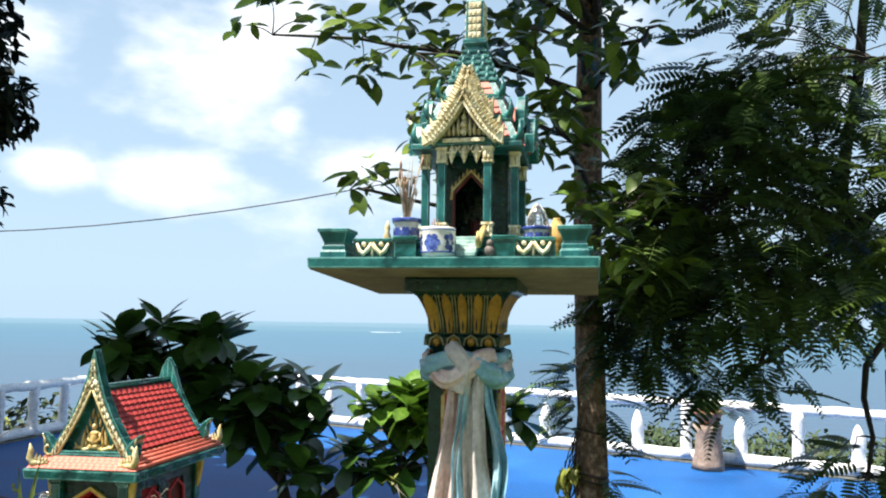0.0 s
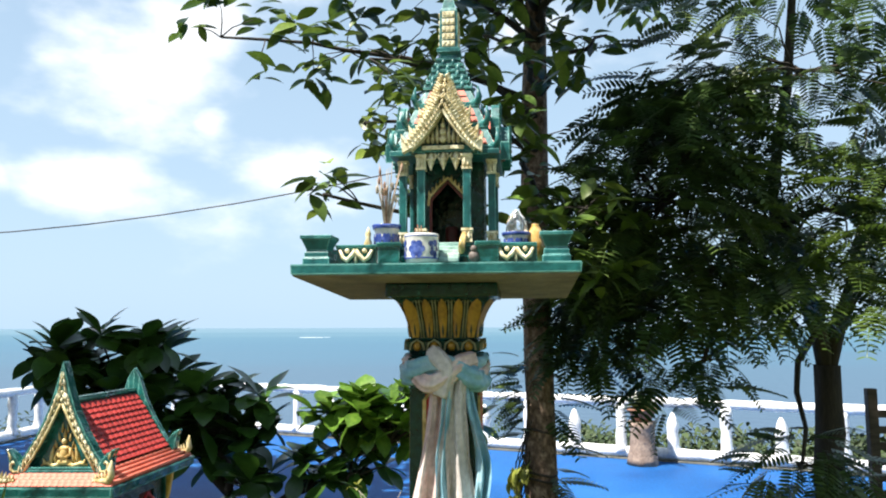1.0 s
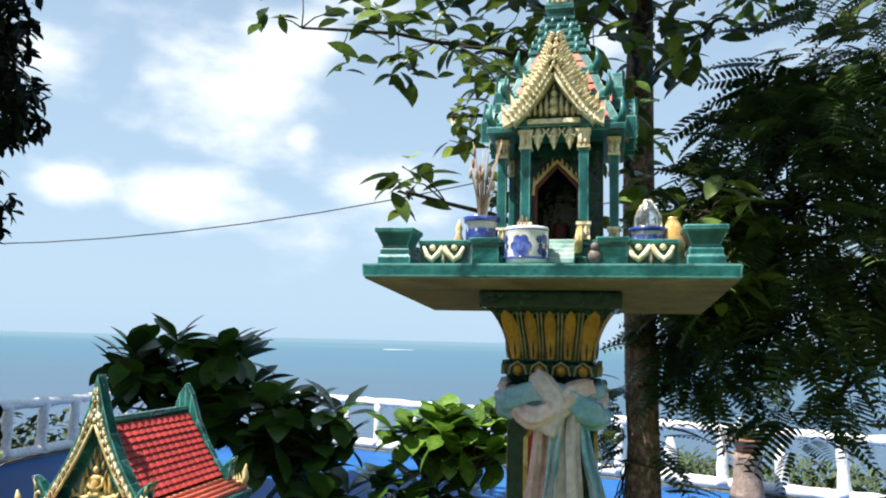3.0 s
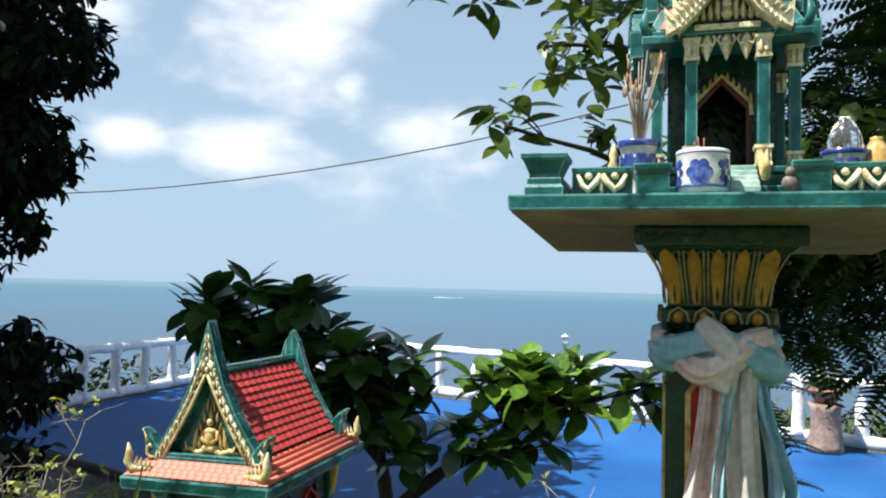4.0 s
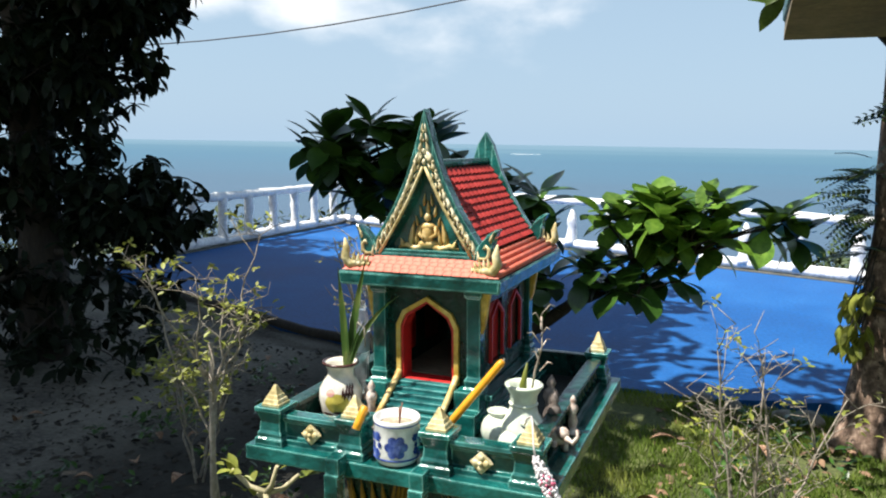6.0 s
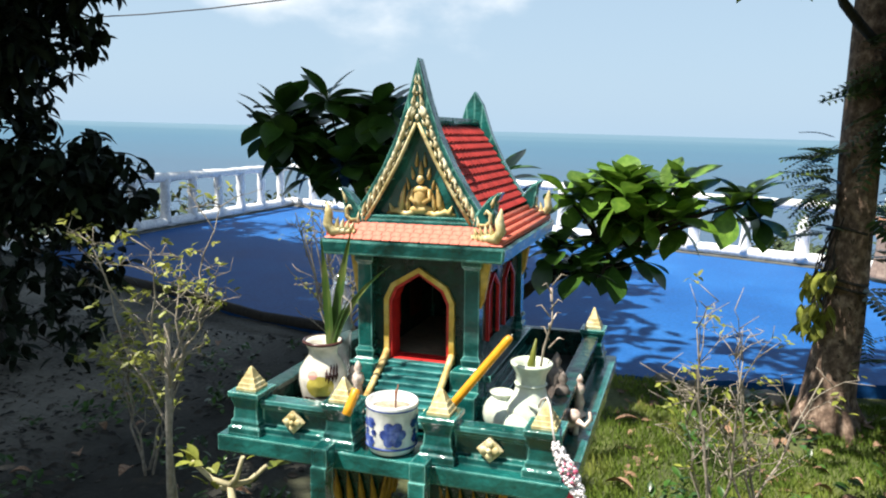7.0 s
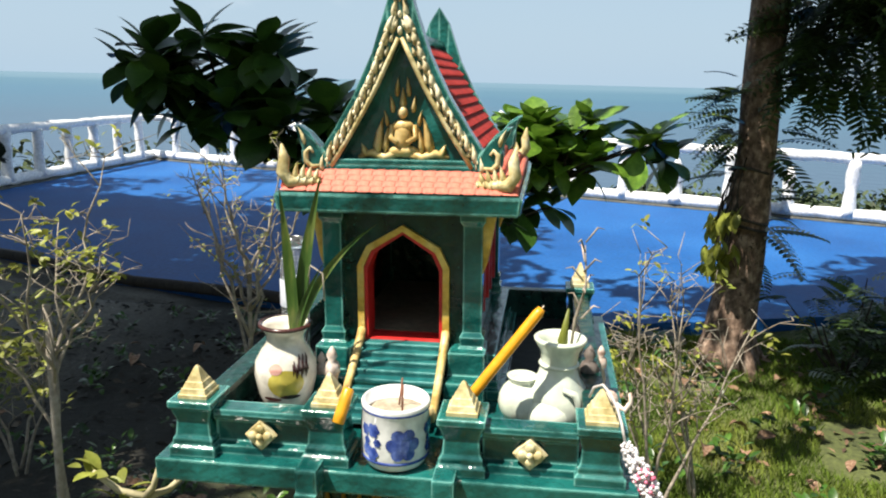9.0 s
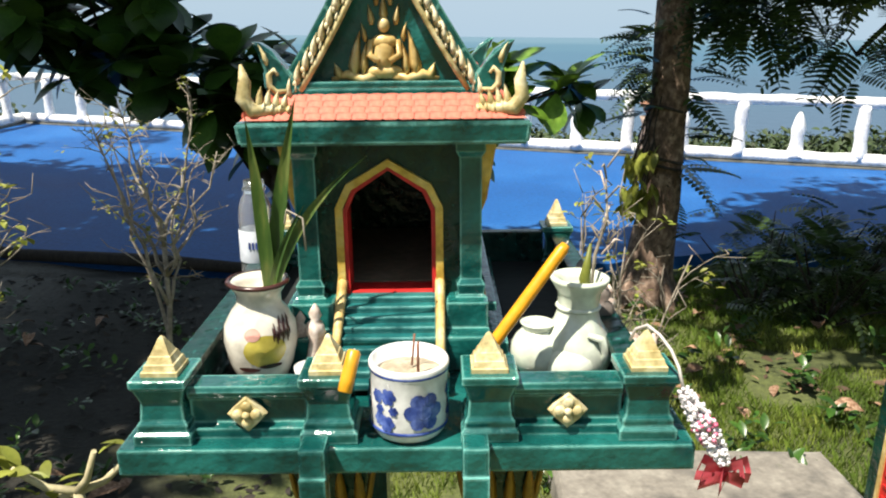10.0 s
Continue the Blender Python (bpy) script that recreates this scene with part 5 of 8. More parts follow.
        part("step_block", bm, TEAL, th)
    for x in (-0.4, 0.4):
        bm = bmesh.new()
        box(bm, (x, 0, 0.03), (0.03, 0.6, 0.06), 0.003)
        box(bm, (x, 0, 0.062), (0.045, 0.6, 0.012), 0.003)
        part("side_parapet", bm, TEAL, th)
    bm = bmesh.new()
    box(bm, (0, 0.34, 0.03), (0.72, 0.03, 0.06), 0.003)
    part("back_parapet", bm, TEAL, th)
    C = 0.012
    bm = bmesh.new()
    box(bm, (C, 0.03, 0.02), (0.44, 0.5, 0.04), 0.005)
    box(bm, (C, 0.03, 0.056), (0.4, 0.46, 0.032), 0.005)
    box(bm, (C, 0.03, 0.08), (0.42, 0.48, 0.016), 0.004)
    part("plinth", bm, TEAL, th)
    for k in range(5):
        bm = bmesh.new()
        box(bm, (C + 0.012, -0.235 - 0.022 * k, 0.076 - 0.015 * k), (0.105, 0.03, 0.016), 0.003)
        part("step", bm, PALE_STEP, th, "pale worn turquoise step")
    for s in (-1, 1):
        bm = bmesh.new()
        tube(bm, [(C + 0.012 + s * 0.062, -0.22, 0.115), (C + 0.012 + s * 0.062, -0.27, 0.09), (C + 0.012 + s * 0.062, -0.33, 0.045), (C + 0.012 + s * 0.062, -0.35, 0.06), (C + 0.012 + s * 0.062, -0.345, 0.09)], [0.01, 0.011, 0.011, 0.009, 0.003], 8)
        part("stair_rail", bm, GOLD, th, "gold serpent-shaped stair rail")
    # columns: porch pair, body corners
    cols = [(-0.08, -0.2, 0.0135), (0.084, -0.2, 0.0135), (-0.162, -0.1, 0.0135), (0.168, -0.1, 0.0135), (-0.162, 0.16, 0.0135), (0.168, 0.16, 0.0135)]
    for x, y, r in cols:
        bm = bmesh.new()
        lathe(bm, [(r, 0.088), (r, 0.415)], (C + x, y, 0), square=True)
        col = part("column", bm, LIGHT_TEAL, th)
        for z, h in ((0.088, 0.05), (0.35, 0.055)):
            bm = bmesh.new()
            lathe(bm, [(r + 0.005, z), (r + 0.005, z + 0.008), (r + 0.003, z + 0.01), (r + 0.003, z + h - 0.012), (r + 0.007, z + h - 0.008), (r + 0.007, z + h)], (C + x, y, 0), square=True)
            for s in (-1, 1):
                flame(bm, (C + x + s * r * 0.5, y - r - 0.004, z + 0.006), 0.014, h - 0.01, 0.004)
            part("column_band", bm, CREAM_GOLD, col, "cream-gold fluted column band")
    # inner walls with the pointed red doorway
    bm = bmesh.new()
    arch = [(C - 0.064, 0.09), (C - 0.064, 0.265), (C, 0.335), (C + 0.064, 0.265), (C + 0.064, 0.09)]
    xa, xb, zt = C - 0.13, C + 0.13, 0.41
    for poly in ([(xa, 0.09), (xa, 0.265), arch[1], arch[0]], [(xa, 0.265), (xa, zt), (C, zt), arch[2], arch[1]], [(C, zt), (xb, zt), (xb, 0.265), arch[3], arch[2]], [(xb, 0.265), (xb, 0.09), arch[4], arch[3]]):
        prism(bm, poly, -0.05, -0.035)
    bmesh.ops.remove_doubles(bm, verts=bm.verts[:], dist=0.0002)
    part("front_wall", bm, DARK_TEAL, th)
    for s in (-1, 1):
        bm = bmesh.new()
        box(bm, (C + s * 0.128, 0.056, 0.25), (0.014, 0.18, 0.32))
        part("side_wall", bm, DARK_TEAL, th)
    bm = bmesh.new()
    box(bm, (C, 0.156, 0.25), (0.26, 0.014, 0.32))
    part("back_wall", bm, DARK_TEAL, th)
    bm = bmesh.new()
    strip(bm, arch, -0.06, -0.044, 0.009)
    part("door_frame", bm, ROOF_SHADE, th, "dark red pointed door frame")
    bm = bmesh.new()
    strip(bm, [(C - 0.073, 0.245), (C - 0.069, 0.28), (C, 0.35), (C + 0.069, 0.28), (C + 0.073, 0.245)], -0.062, -0.048, 0.01)
    for i in range(5):
        for s in (-1, 1):
            t = i / 5
            flame(bm, (C + s * 0.07 * (1 - t), -0.058, 0.281 + 0.07 * t), 0.012, 0.024, 0.005)
    part("door_arch", bm, GOLD, th)
    bm = bmesh.new()
    box(bm, (C, 0.03, 0.094), (0.24, 0.24, 0.01))
    box(bm, (C, 0.1, 0.14), (0.05, 0.05, 0.09), 0.015)
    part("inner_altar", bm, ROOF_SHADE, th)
    # lintel with hanging fringe
    bm = bmesh.new()
    box(bm, (C, -0.2, 0.425), (0.25, 0.035, 0.022), 0.003)
    box(bm, (C, 0.03, 0.42), (0.4, 0.42, 0.02), 0.003)
    part("lintel", bm, LIGHT_TEAL, th)
    bm = bmesh.new()
    box(bm, (C, -0.221, 0.428), (0.15, 0.008, 0.014), 0.002)
    for i in range(3):
        u = C - 0.045 + 0.045 * i
        flame(bm, (u, -0.206, 0), 0.034, 0.068, 0.006, 0, Matrix.Translation((0, 0, 0.414)) @ Matrix.Diagonal((1, 1, -1, 1)))
        for s in (-1, 1):
            tube(bm, [(u, -0.21, 0.395), (u + s * 0.014, -0.212, 0.385), (u + s * 0.02, -0.21, 0.4), (u + s * 0.014, -0.21, 0.41)], 0.0035, 6)
    part("fringe", bm, CREAM_GOLD, th, "cream-gold hanging fringe")
    # stacked hipped roofs in red and turquoise with corner spikes
    for k, (w0, w1, z0, z1) in enumerate(((0.19, 0.15, 0.425, 0.52), (0.152, 0.118, 0.52, 0.61), (0.118, 0.084, 0.61, 0.69))):
        bm = bmesh.new()
        lathe(bm, [(w0, z0), (w0 + 0.004, z0 + 0.004), (w0 + 0.004, z0 + 0.02), (w0 - 0.006, z0 + 0.024), (w1 + 0.004, z1 - 0.006), (w1, z1)], (C, 0.03, 0), square=True)
        tier = part("roof_tier", bm, LIGHT_TEAL, th, "turquoise roof tier with red tile fields")
        bm = bmesh.new()
        for side in range(4):
            r = Matrix.Translation((C, 0.03, 0)) @ Matrix.Rotation(side * math.pi / 2, 4, "Z")
            for t0, t1 in ((0.3, 0.55), (0.64, 0.94)):
                q = []
                for t, s in ((t0, -1), (t0, 1), (t1, 1), (t1, -1)):
                    w = w0 + (w1 - w0) * t
                    q.append(r @ Vector((s * (w - 0.022), -w - 0.0075, z0 + (z1 - z0) * t)))
                vv = [bm.verts.new(p) for p in q]
                up = [bm.verts.new(p + (r.to_3x3() @ Vector((0, 0.012, -0.002)))) for p in q]
                bm.faces.new(vv)
                for a in range(4):
                    bm.faces.new((vv[a], vv[(a + 1) % 4], up[(a + 1) % 4], up[a]))
        part("tile_field", bm, TILE_ORANGE, tier, "faded red tile field")
        for sx, sy in ((-1, -1), (1, -1), (-1, 1), (1, 1)):
            bm = bmesh.new()
            tube(bm, [(C + sx * (w0 - 0.03), 0.03 + sy * (w0 - 0.03), z0 + 0.03), (C + sx * (w0 - 0.002), 0.03 + sy * (w0 - 0.002), z0 + 0.018), (C + sx * (w0 + 0.006), 0.03 + sy * (w0 + 0.006), z0 + 0.04), (C + sx * w0, 0.03 + sy * w0, z0 + 0.085)], [0.012, 0.015, 0.012, 0.002], 7)
            part("corner_spike", bm, LIGHT_TEAL, tier)
    # small gables on four sides, each a gold bargeboard pair before a filled field
    for side in range(4):
        r = Matrix.Translation((C, 0.03, 0)) @ Matrix.Rotation(side * math.pi / 2, 4, "Z") @ Matrix.Translation((-C, -0.03, 0))
        # in front three gables stand one behind and above the other; the other sides have two small ones
        stack = ((0.598, 0.424, 0.122, -0.245), (0.655, 0.47, 0.106, -0.19), (0.708, 0.55, 0.08, -0.148))
        if side:
            stack = ((0.552, 0.43, 0.09, -0.19), (0.64, 0.53, 0.07, -0.152))
        for tier, (apex, foot, half, yy) in enumerate(stack):
            bm = bmesh.new()
            curve = [(half, foot), (half * 0.66, foot + (apex - foot) * 0.26), (half * 0.36, foot + (apex - foot) * 0.56), (half * 0.14, foot + (apex - foot) * 0.82), (0.0, apex)]
            for s in (-1, 1):
                strip(bm, [(C + s * x, z) for x, z in curve], yy - 0.012, yy + (0.05 if not side else 0.018), [0.034, 0.038, 0.042, 0.044, 0.03], m=r)
                prism(bm, [(C + s * half * 0.85, foot), (C + s * half * 1.15, foot - 0.02), (C + s * half * 1.2, foot + 0.05), (C + s * half, foot + 0.02)], yy - 0.014, yy + 0.02, m=r)
            look_of = LIGHT_TEAL if side else CREAM_GOLD
            gb = part("gable_board", bm, look_of, th, "turquoise side gable boards" if side else "weathered cream-gold gable boards")
            for s in (-1, 1):
                for i in range(8 if side else 16):
                    t = (i + 0.3) / (8 if side else 16) * 4
                    k = min(3, int(t))
                    p = Vector(curve[k]).lerp(Vector(curve[k + 1]), t - k)
                    m = r @ Matrix.Translation((C + s * p.x, yy - 0.013, p.y)) @ Matrix.Rotation(radians(s * 28), 4, "Y")
                    bm = bmesh.new()
                    flame(bm, (0, 0, 0.006), 0.011 + 0.003 * math.sin(i * 3.1), 0.021, 0.009, s * 0.009, m)
                    flame(bm, (0.002, 0, -0.014), 0.009, 0.014, 0.008, -s * 0.005, m)
                    part("crest_leaf", bm, look_of, gb)
            bm = bmesh.new()
            prism(bm, [(C - half * 0.9, foot + 0.01), (C, apex - 0.03), (C + half * 0.9, foot + 0.01)], yy + (0.04 if not side else 0.006), yy + (0.2 if tier == 0 and not side else 0.12), m=r)
            field = part("gable_field", bm, TILE_ORANGE if side else DARK_TEAL, th)
            if tier == 0:
                for u, h, w in ((0, 0.125, 0.032), (-0.024, 0.09, 0.022), (0.024, 0.09, 0.022), (-0.043, 0.065, 0.02), (0.043, 0.065, 0.02), (-0.062, 0.048, 0.02), (0.062, 0.048, 0.02), (-0.082, 0.032, 0.02), (0.082, 0.032, 0.02)):
                    bm = bmesh.new()
                    flame(bm, (C + u * half / 0.14, yy + (0.034 if not side else 0), foot + 0.022), w * half / 0.14, h * half / 0.155, 0.014, 0, r)
                    part("flame_relief", bm, TILE_ORANGE if side else CREAM_GOLD, field)
                for z in (0.035, 0.06, 0.085):
                    bm = bmesh.new()
                    blob(bm, r @ Vector((C, yy + (0.024 if not side else -0.008), foot + z)), 0.017 - z * 0.09, segs=8, rings=5)
                    part("rosette", bm, TILE_ORANGE if side else CREAM_GOLD, field)
    # crown of shrinking ledges and the square spire
    bm = bmesh.new()
    prof = []
    w, z = 0.086, 0.69
    for k in range(6):
        prof += [(w, z), (w + 0.006, z + 0.004), (w + 0.006, z + 0.012), (w - 0.006, z + 0.016), (w - 0.008, z + 0.026)]
        w, z = w - 0.009, z + 0.026
    lathe(bm, prof, (C, 0.03, 0), square=True)
    part("crown_ledge", bm, LIGHT_TEAL, th)
    bm = bmesh.new()
    lathe(bm, [(0.03, 0.845), (0.045, 0.86), (0.045, 0.875), (0.036, 0.88), (0.034, 1.03), (0.026, 1.045), (0.02, 1.075), (0.01, 1.11), (0.002, 1.15)], (C, 0.03, 0), square=True)
    sp = part("spire", bm, LIGHT_TEAL, th, "turquoise spire with pale relief rows")
    bm = bmesh.new()
    for side in range(4):
        r = Matrix.Translation((C, 0.03, 0)) @ Matrix.Rotation(side * math.pi / 2, 4, "Z")
        for k in range(5):
            for u in (-0.018, 0, 0.018):
                box(bm, (u, -0.0385 + 0.0004 * k, 0.896 + 0.03 * k), (0.011, 0.006, 0.016), 0.002, m=r)
            box(bm, (0, -0.0362 + 0.0004 * k, 0.894 + 0.03 * k), (0.05, 0.004, 0.024), 0.002, m=r)
    part("spire_relief", bm, CREAM_GOLD, sp)
    for side in range(4):
        r = Matrix.Translation((C, 0.03, 0)) @ Matrix.Rotation(side * math.pi / 2, 4, "Z")
        for k in range(5):
            for u in range(4 - k // 2):
                bm = bmesh.new()
                flame(bm, ((u - (3 - k // 2) / 2) * 0.038, -0.089 + 0.0092 * k, 0.696 + 0.026 * k), 0.022, 0.03, 0.006, 0, r)
                part("crown_leaf", bm, LIGHT_TEAL, th)
    return th


HIGH = upper_house()


# ---- offerings on the two platforms ----
def low_z(x):
    return 1.421 + (x + 1.08) * 0.0192


def petal_motif(bm, c, r, z, ang, size):
    """A five-petalled blot laid on a round wall of radius r at the angle ang."""
    r += 0.0002
    for k in range(7):
        a = k * math.pi / 3
        far = size * 0.58 if k < 6 else 0.0
        r += 0.00015
        du, dz = far * math.cos(a), far * math.sin(a)
        n = 10
        ring = []
        for i in range(n):
            t = 2 * math.pi * i / n
            u = du + size * 0.37 * math.cos(t)
            v = dz + size * 0.37 * math.sin(t)
            th = ang + u / r
            ring.append(bm.verts.new((c[0] + r * math.cos(th), c[1] + r * math.sin(th), c[2] + z + v)))
        bm.faces.new(ring)


def incense_bowl(at, r, h, label, sticks, motif_h=0.5, turn=0):
    th = thing("incense_bowl", at, label, "incense bowl", "incense bowls", turn=(0, 0, turn))
    bm = bmesh.new()
    lathe(bm, [(r * 0.8, 0), (r * 0.9, 0.004), (r * 0.96, h * 0.1), (r * 1.0, h * 0.2), (r * 1.02, h * 0.55), (r, h * 0.86), (r * 1.03, h * 0.9), (r * 1.03, h * 0.97), (r * 0.99, h), (r * 0.92, h * 0.99), (r * 0.9, h * 0.7), (r * 0.3, h * 0.66)], segs=40)
    body = part("bowl", bm, CERAMIC, th)
    bm = bmesh.new()
    rr = r * 1.022
    for ang in (-66, 54, 174):
        petal_motif(bm, (0, 0, 0), rr, h * (motif_h - 0.03), radians(ang), r * 0.56)
        for da, dz, sz in ((-52, 0.16, 0.24), (-54, -0.2, 0.24), (-44, -0.02, 0.14), (-66, -0.02, 0.14), (50, 0.14, 0.2), (54, -0.16, 0.2)):
            petal_motif(bm, (0, 0, 0), rr, h * (motif_h + dz), radians(ang + da), r * sz)
    part("flower_motif", bm, COBALT, body, "cobalt-blue painted flowers")
    for z in (0.145, 0.885):
        bm = bmesh.new()
        lathe(bm, [(rr * 0.995, h * z), (rr * 1.008, h * z + 0.001), (rr * 1.008, h * z + 0.004), (rr * 0.995, h * z + 0.005)], segs=40, caps=False)
        part("blue_ring", bm, COBALT, body)
    bm = bmesh.new()
    lathe(bm, [(r * 0.9, h * 0.74), (r * 0.89, h * 0.8), (r * 0.4, h * 0.83), (0.003, h * 0.81)], segs=24)
    part("ash", bm, SAND, th, "pale ash and sand")
    for k in range(sticks):
        bm = bmesh.new()
        x, y = rnd(-0.3, 0.3) * r, rnd(-0.3, 0.3) * r
        tube(bm, [(x, y, h * 0.85), (x + rnd(-.006, .006), y + rnd(-.006, .006), h * 0.88 + rnd(0.03, 0.045))], 0.0016, 6)
        part("incense_stick", bm, INCENSE, th)
    return th


random.seed(5)
incense_bowl((-1.078, 2.668, low_z(-1.078)), 0.0535, 0.108, "blue and white porcelain incense bowl on the low platform", 3)
incense_bowl((0.133, 2.925, 2.566), 0.057, 0.1, "blue and white porcelain incense bowl on the high platform", 3, 0.5, -34)


def cream_vase():
    x, y = -1.316, 2.822
    th = thing("vase", (x, y, low_z(x)), "cream vase with brown rim and painted yellow flower", "vase")
    bm = bmesh.new()
    lathe(bm, [(0.032, 0), (0.036, 0.003), (0.05, 0.04), (0.057, 0.075), (0.055, 0.1), (0.043, 0.122), (0.034, 0.134), (0.034, 0.15), (0.043, 0.163), (0.047, 0.168), (0.043, 0.171), (0.034, 0.16), (0.02, 0.12)], segs=36)
    body = part("body", bm, CERAMIC_CREAM, th)
    bm = bmesh.new()
    lathe(bm, [(0.0455, 0.165), (0.049, 0.168), (0.0475, 0.1718), (0.0425, 0.1722)], segs=36, caps=False)
    part("rim", bm, BROWN_GLAZE, body, "dark brown rim")

    def radius(z):
        prof = [(0.05, 0.04), (0.057, 0.075), (0.055, 0.1), (0.043, 0.122)]
        for (r0, z0), (r1, z1) in zip(prof, prof[1:]):
            if z0 <= z <= z1:
                return r0 + (r1 - r0) * (z - z0) / (z1 - z0)
        return 0.045

    def patch(name, mat, a0, z0, wa, hz, pieces=1, lab="", lift=0.001):
        bm = bmesh.new()
        for k in range(pieces):
            ca, cz = a0 + (k - pieces / 2) * wa * 1.9, z0 + 0.006 * math.sin(k * 2.1)
            n = 16
            prev = None
            for q in (0.02, 0.3, 0.55, 0.8, 1.0):
                ring = []
                for i in range(n):
                    t = 2 * math.pi * i / n
                    a, z = ca + wa * q * math.cos(t), cz + hz * q * math.sin(t)
                    r = radius(min(max(z, 0.04), 0.121)) + lift
                    ring.append(bm.verts.new((r * math.cos(a), r * math.sin(a), z)))
                if prev:
                    for i in range(n):
                        bm.faces.new((prev[i], prev[(i + 1) % n], ring[(i + 1) % n], ring[i])).smooth = True
                prev = ring
        part(name, bm, mat, body, lab)
    patch("yellow_petal", YELLOW_GLAZE, radians(-38), 0.072, 0.6, 0.027, 1, "yellow painted flower", 0.0007)
    patch("pink_blossom", PINK_GLAZE, radians(-78), 0.1, 0.22, 0.01)
    patch("dark_stroke", BROWN_GLAZE, radians(-40), 0.098, 0.028, 0.011, 11, "", 0.0015)
    patch("upper_stroke", BROWN_GLAZE, radians(-30), 0.112, 0.03, 0.006, 8, "", 0.0015)
    patch("lower_stroke", BROWN_GLAZE, radians(-62), 0.042, 0.34, 0.004, 2, "", 0.0015)
    # long strap leaves standing in the vase
    for k, (dx, dy, h, bend, w) in enumerate(((-0.005, -0.01, 0.29, -0.015, 0.016), (0.03, 0.01, 0.315, 0.02, 0.017), (0.055, -0.01, 0.262, 0.1, 0.013), (0.015, -0.01, 0.16, 0.045, 0.008))):
        bm = bmesh.new()
        n = 9
        rows_ = []
        for i in range(n):
            t = i / (n - 1)
            px = 0.018 + dx * t + bend * t * t
            pz = 0.13 + h * t - (0.028 * t ** 3 if k == 2 else 0)
            ww = w * (0.5 + 0.9 * math.sin(math.pi * min(1, 0.15 + t * 0.8))) * (1 - t ** 4) + 0.0005
            rows_.append([bm.verts.new((px - ww / 2, dy * t, pz)), bm.verts.new((px, dy * t + 0.004, pz)), bm.verts.new((px + ww / 2, dy * t, pz))])
        for p, q in zip(rows_, rows_[1:]):
            for i in range(2):
                f = bm.faces.new((p[i], p[i + 1], q[i + 1], q[i]))
                f.smooth = True
        part("leaf_blade", bm, STRAP_LEAF, th, "long green strap leaf")
    bm = bmesh.new()
    tube(bm, [(0.015, 0, 0.14), (0.04, 0.01, 0.24), (0.05, 0, 0.28), (0.075, -0.01, 0.27), (0.078, -0.01, 0.22)], 0.0016, 5)
    part("dry_tendril", bm, TWIG, th)
    return th


cream_vase()


def celadon_vase():
    x, y = -0.832, 2.825
    th = thing("vase", (x, y, low_z(x)), "pale celadon double vase shaped like a swan", "vase")
    bm = bmesh.new()
    lathe(bm, [(0.03, 0), (0.05, 0.012), (0.058, 0.04), (0.052, 0.075), (0.036, 0.1), (0.031, 0.12), (0.034, 0.145), (0.045, 0.163), (0.046, 0.168), (0.04, 0.17), (0.031, 0.155), (0.02, 0.11)], (0.012, 0, 0), segs=36)
    body = part("body", bm, CELADON, th)
    bm = bmesh.new()
    blob(bm, (-0.05, 0.0, 0.045), (0.042, 0.045, 0.043), segs=18, rings=10)
    lathe(bm, [(0.02, 0.075), (0.026, 0.09), (0.028, 0.093), (0.022, 0.094), (0.018, 0.08)], (-0.05, 0, 0), segs=20, caps=False)
    part("second_bulb", bm, CELADON, th)
    bm = bmesh.new()
    blob(bm, (0.0, -0.035, 0.035), (0.04, 0.032, 0.034), segs=16, rings=9)
    tube(bm, [(0.045, -0.035, 0.03), (0.05, -0.045, 0.06), (0.04, -0.05, 0.085), (0.02, -0.047, 0.09)], [0.008, 0.007, 0.007, 0.004], 8)
    part("swan_relief", bm, CELADON, th)
    bm = bmesh.new()
    lathe(bm, [(0.0335, 0.118), (0.036, 0.121), (0.0335, 0.124)], (0.012, 0, 0), segs=28)
    part("neck_ring", bm, CELADON, th)
    # a withered orchid stem
    bm = bmesh.new()
    tube(bm, [(0.03, 0, 0.14), (0.035, 0.01, 0.2), (0.05, 0.01, 0.26), (0.045, 0.02, 0.33)], [0.0025, 0.003, 0.002, 0.001], 7)
    part("dry_stem", bm, TWIG, th, "withered flower stem")
    for k in range(9):
        bm = bmesh.new()
        z = 0.2 + 0.017 * k
        a = k * 2.4
        tube(bm, [(0.045, 0.012, z), (0.045 + 0.02 * math.cos(a), 0.012 + 0.02 * math.sin(a), z + 0.025), (0.045 + 0.032 * math.cos(a), 0.012 + 0.032 * math.sin(a), z + 0.022)], [0.0016, 0.0018, 0.0008], 5)
        part("dry_flower", bm, TWIG if k % 3 else FIGURE, th)
    bm = bmesh.new()
    tube(bm, [(0.02, -0.01, 0.13), (0.015, -0.02, 0.17), (0.022, -0.015, 0.225)], [0.004, 0.009, 0.002], 7)
    part("green_bud", bm, LEAF_YELLOW, th)
    return th


celadon_vase()


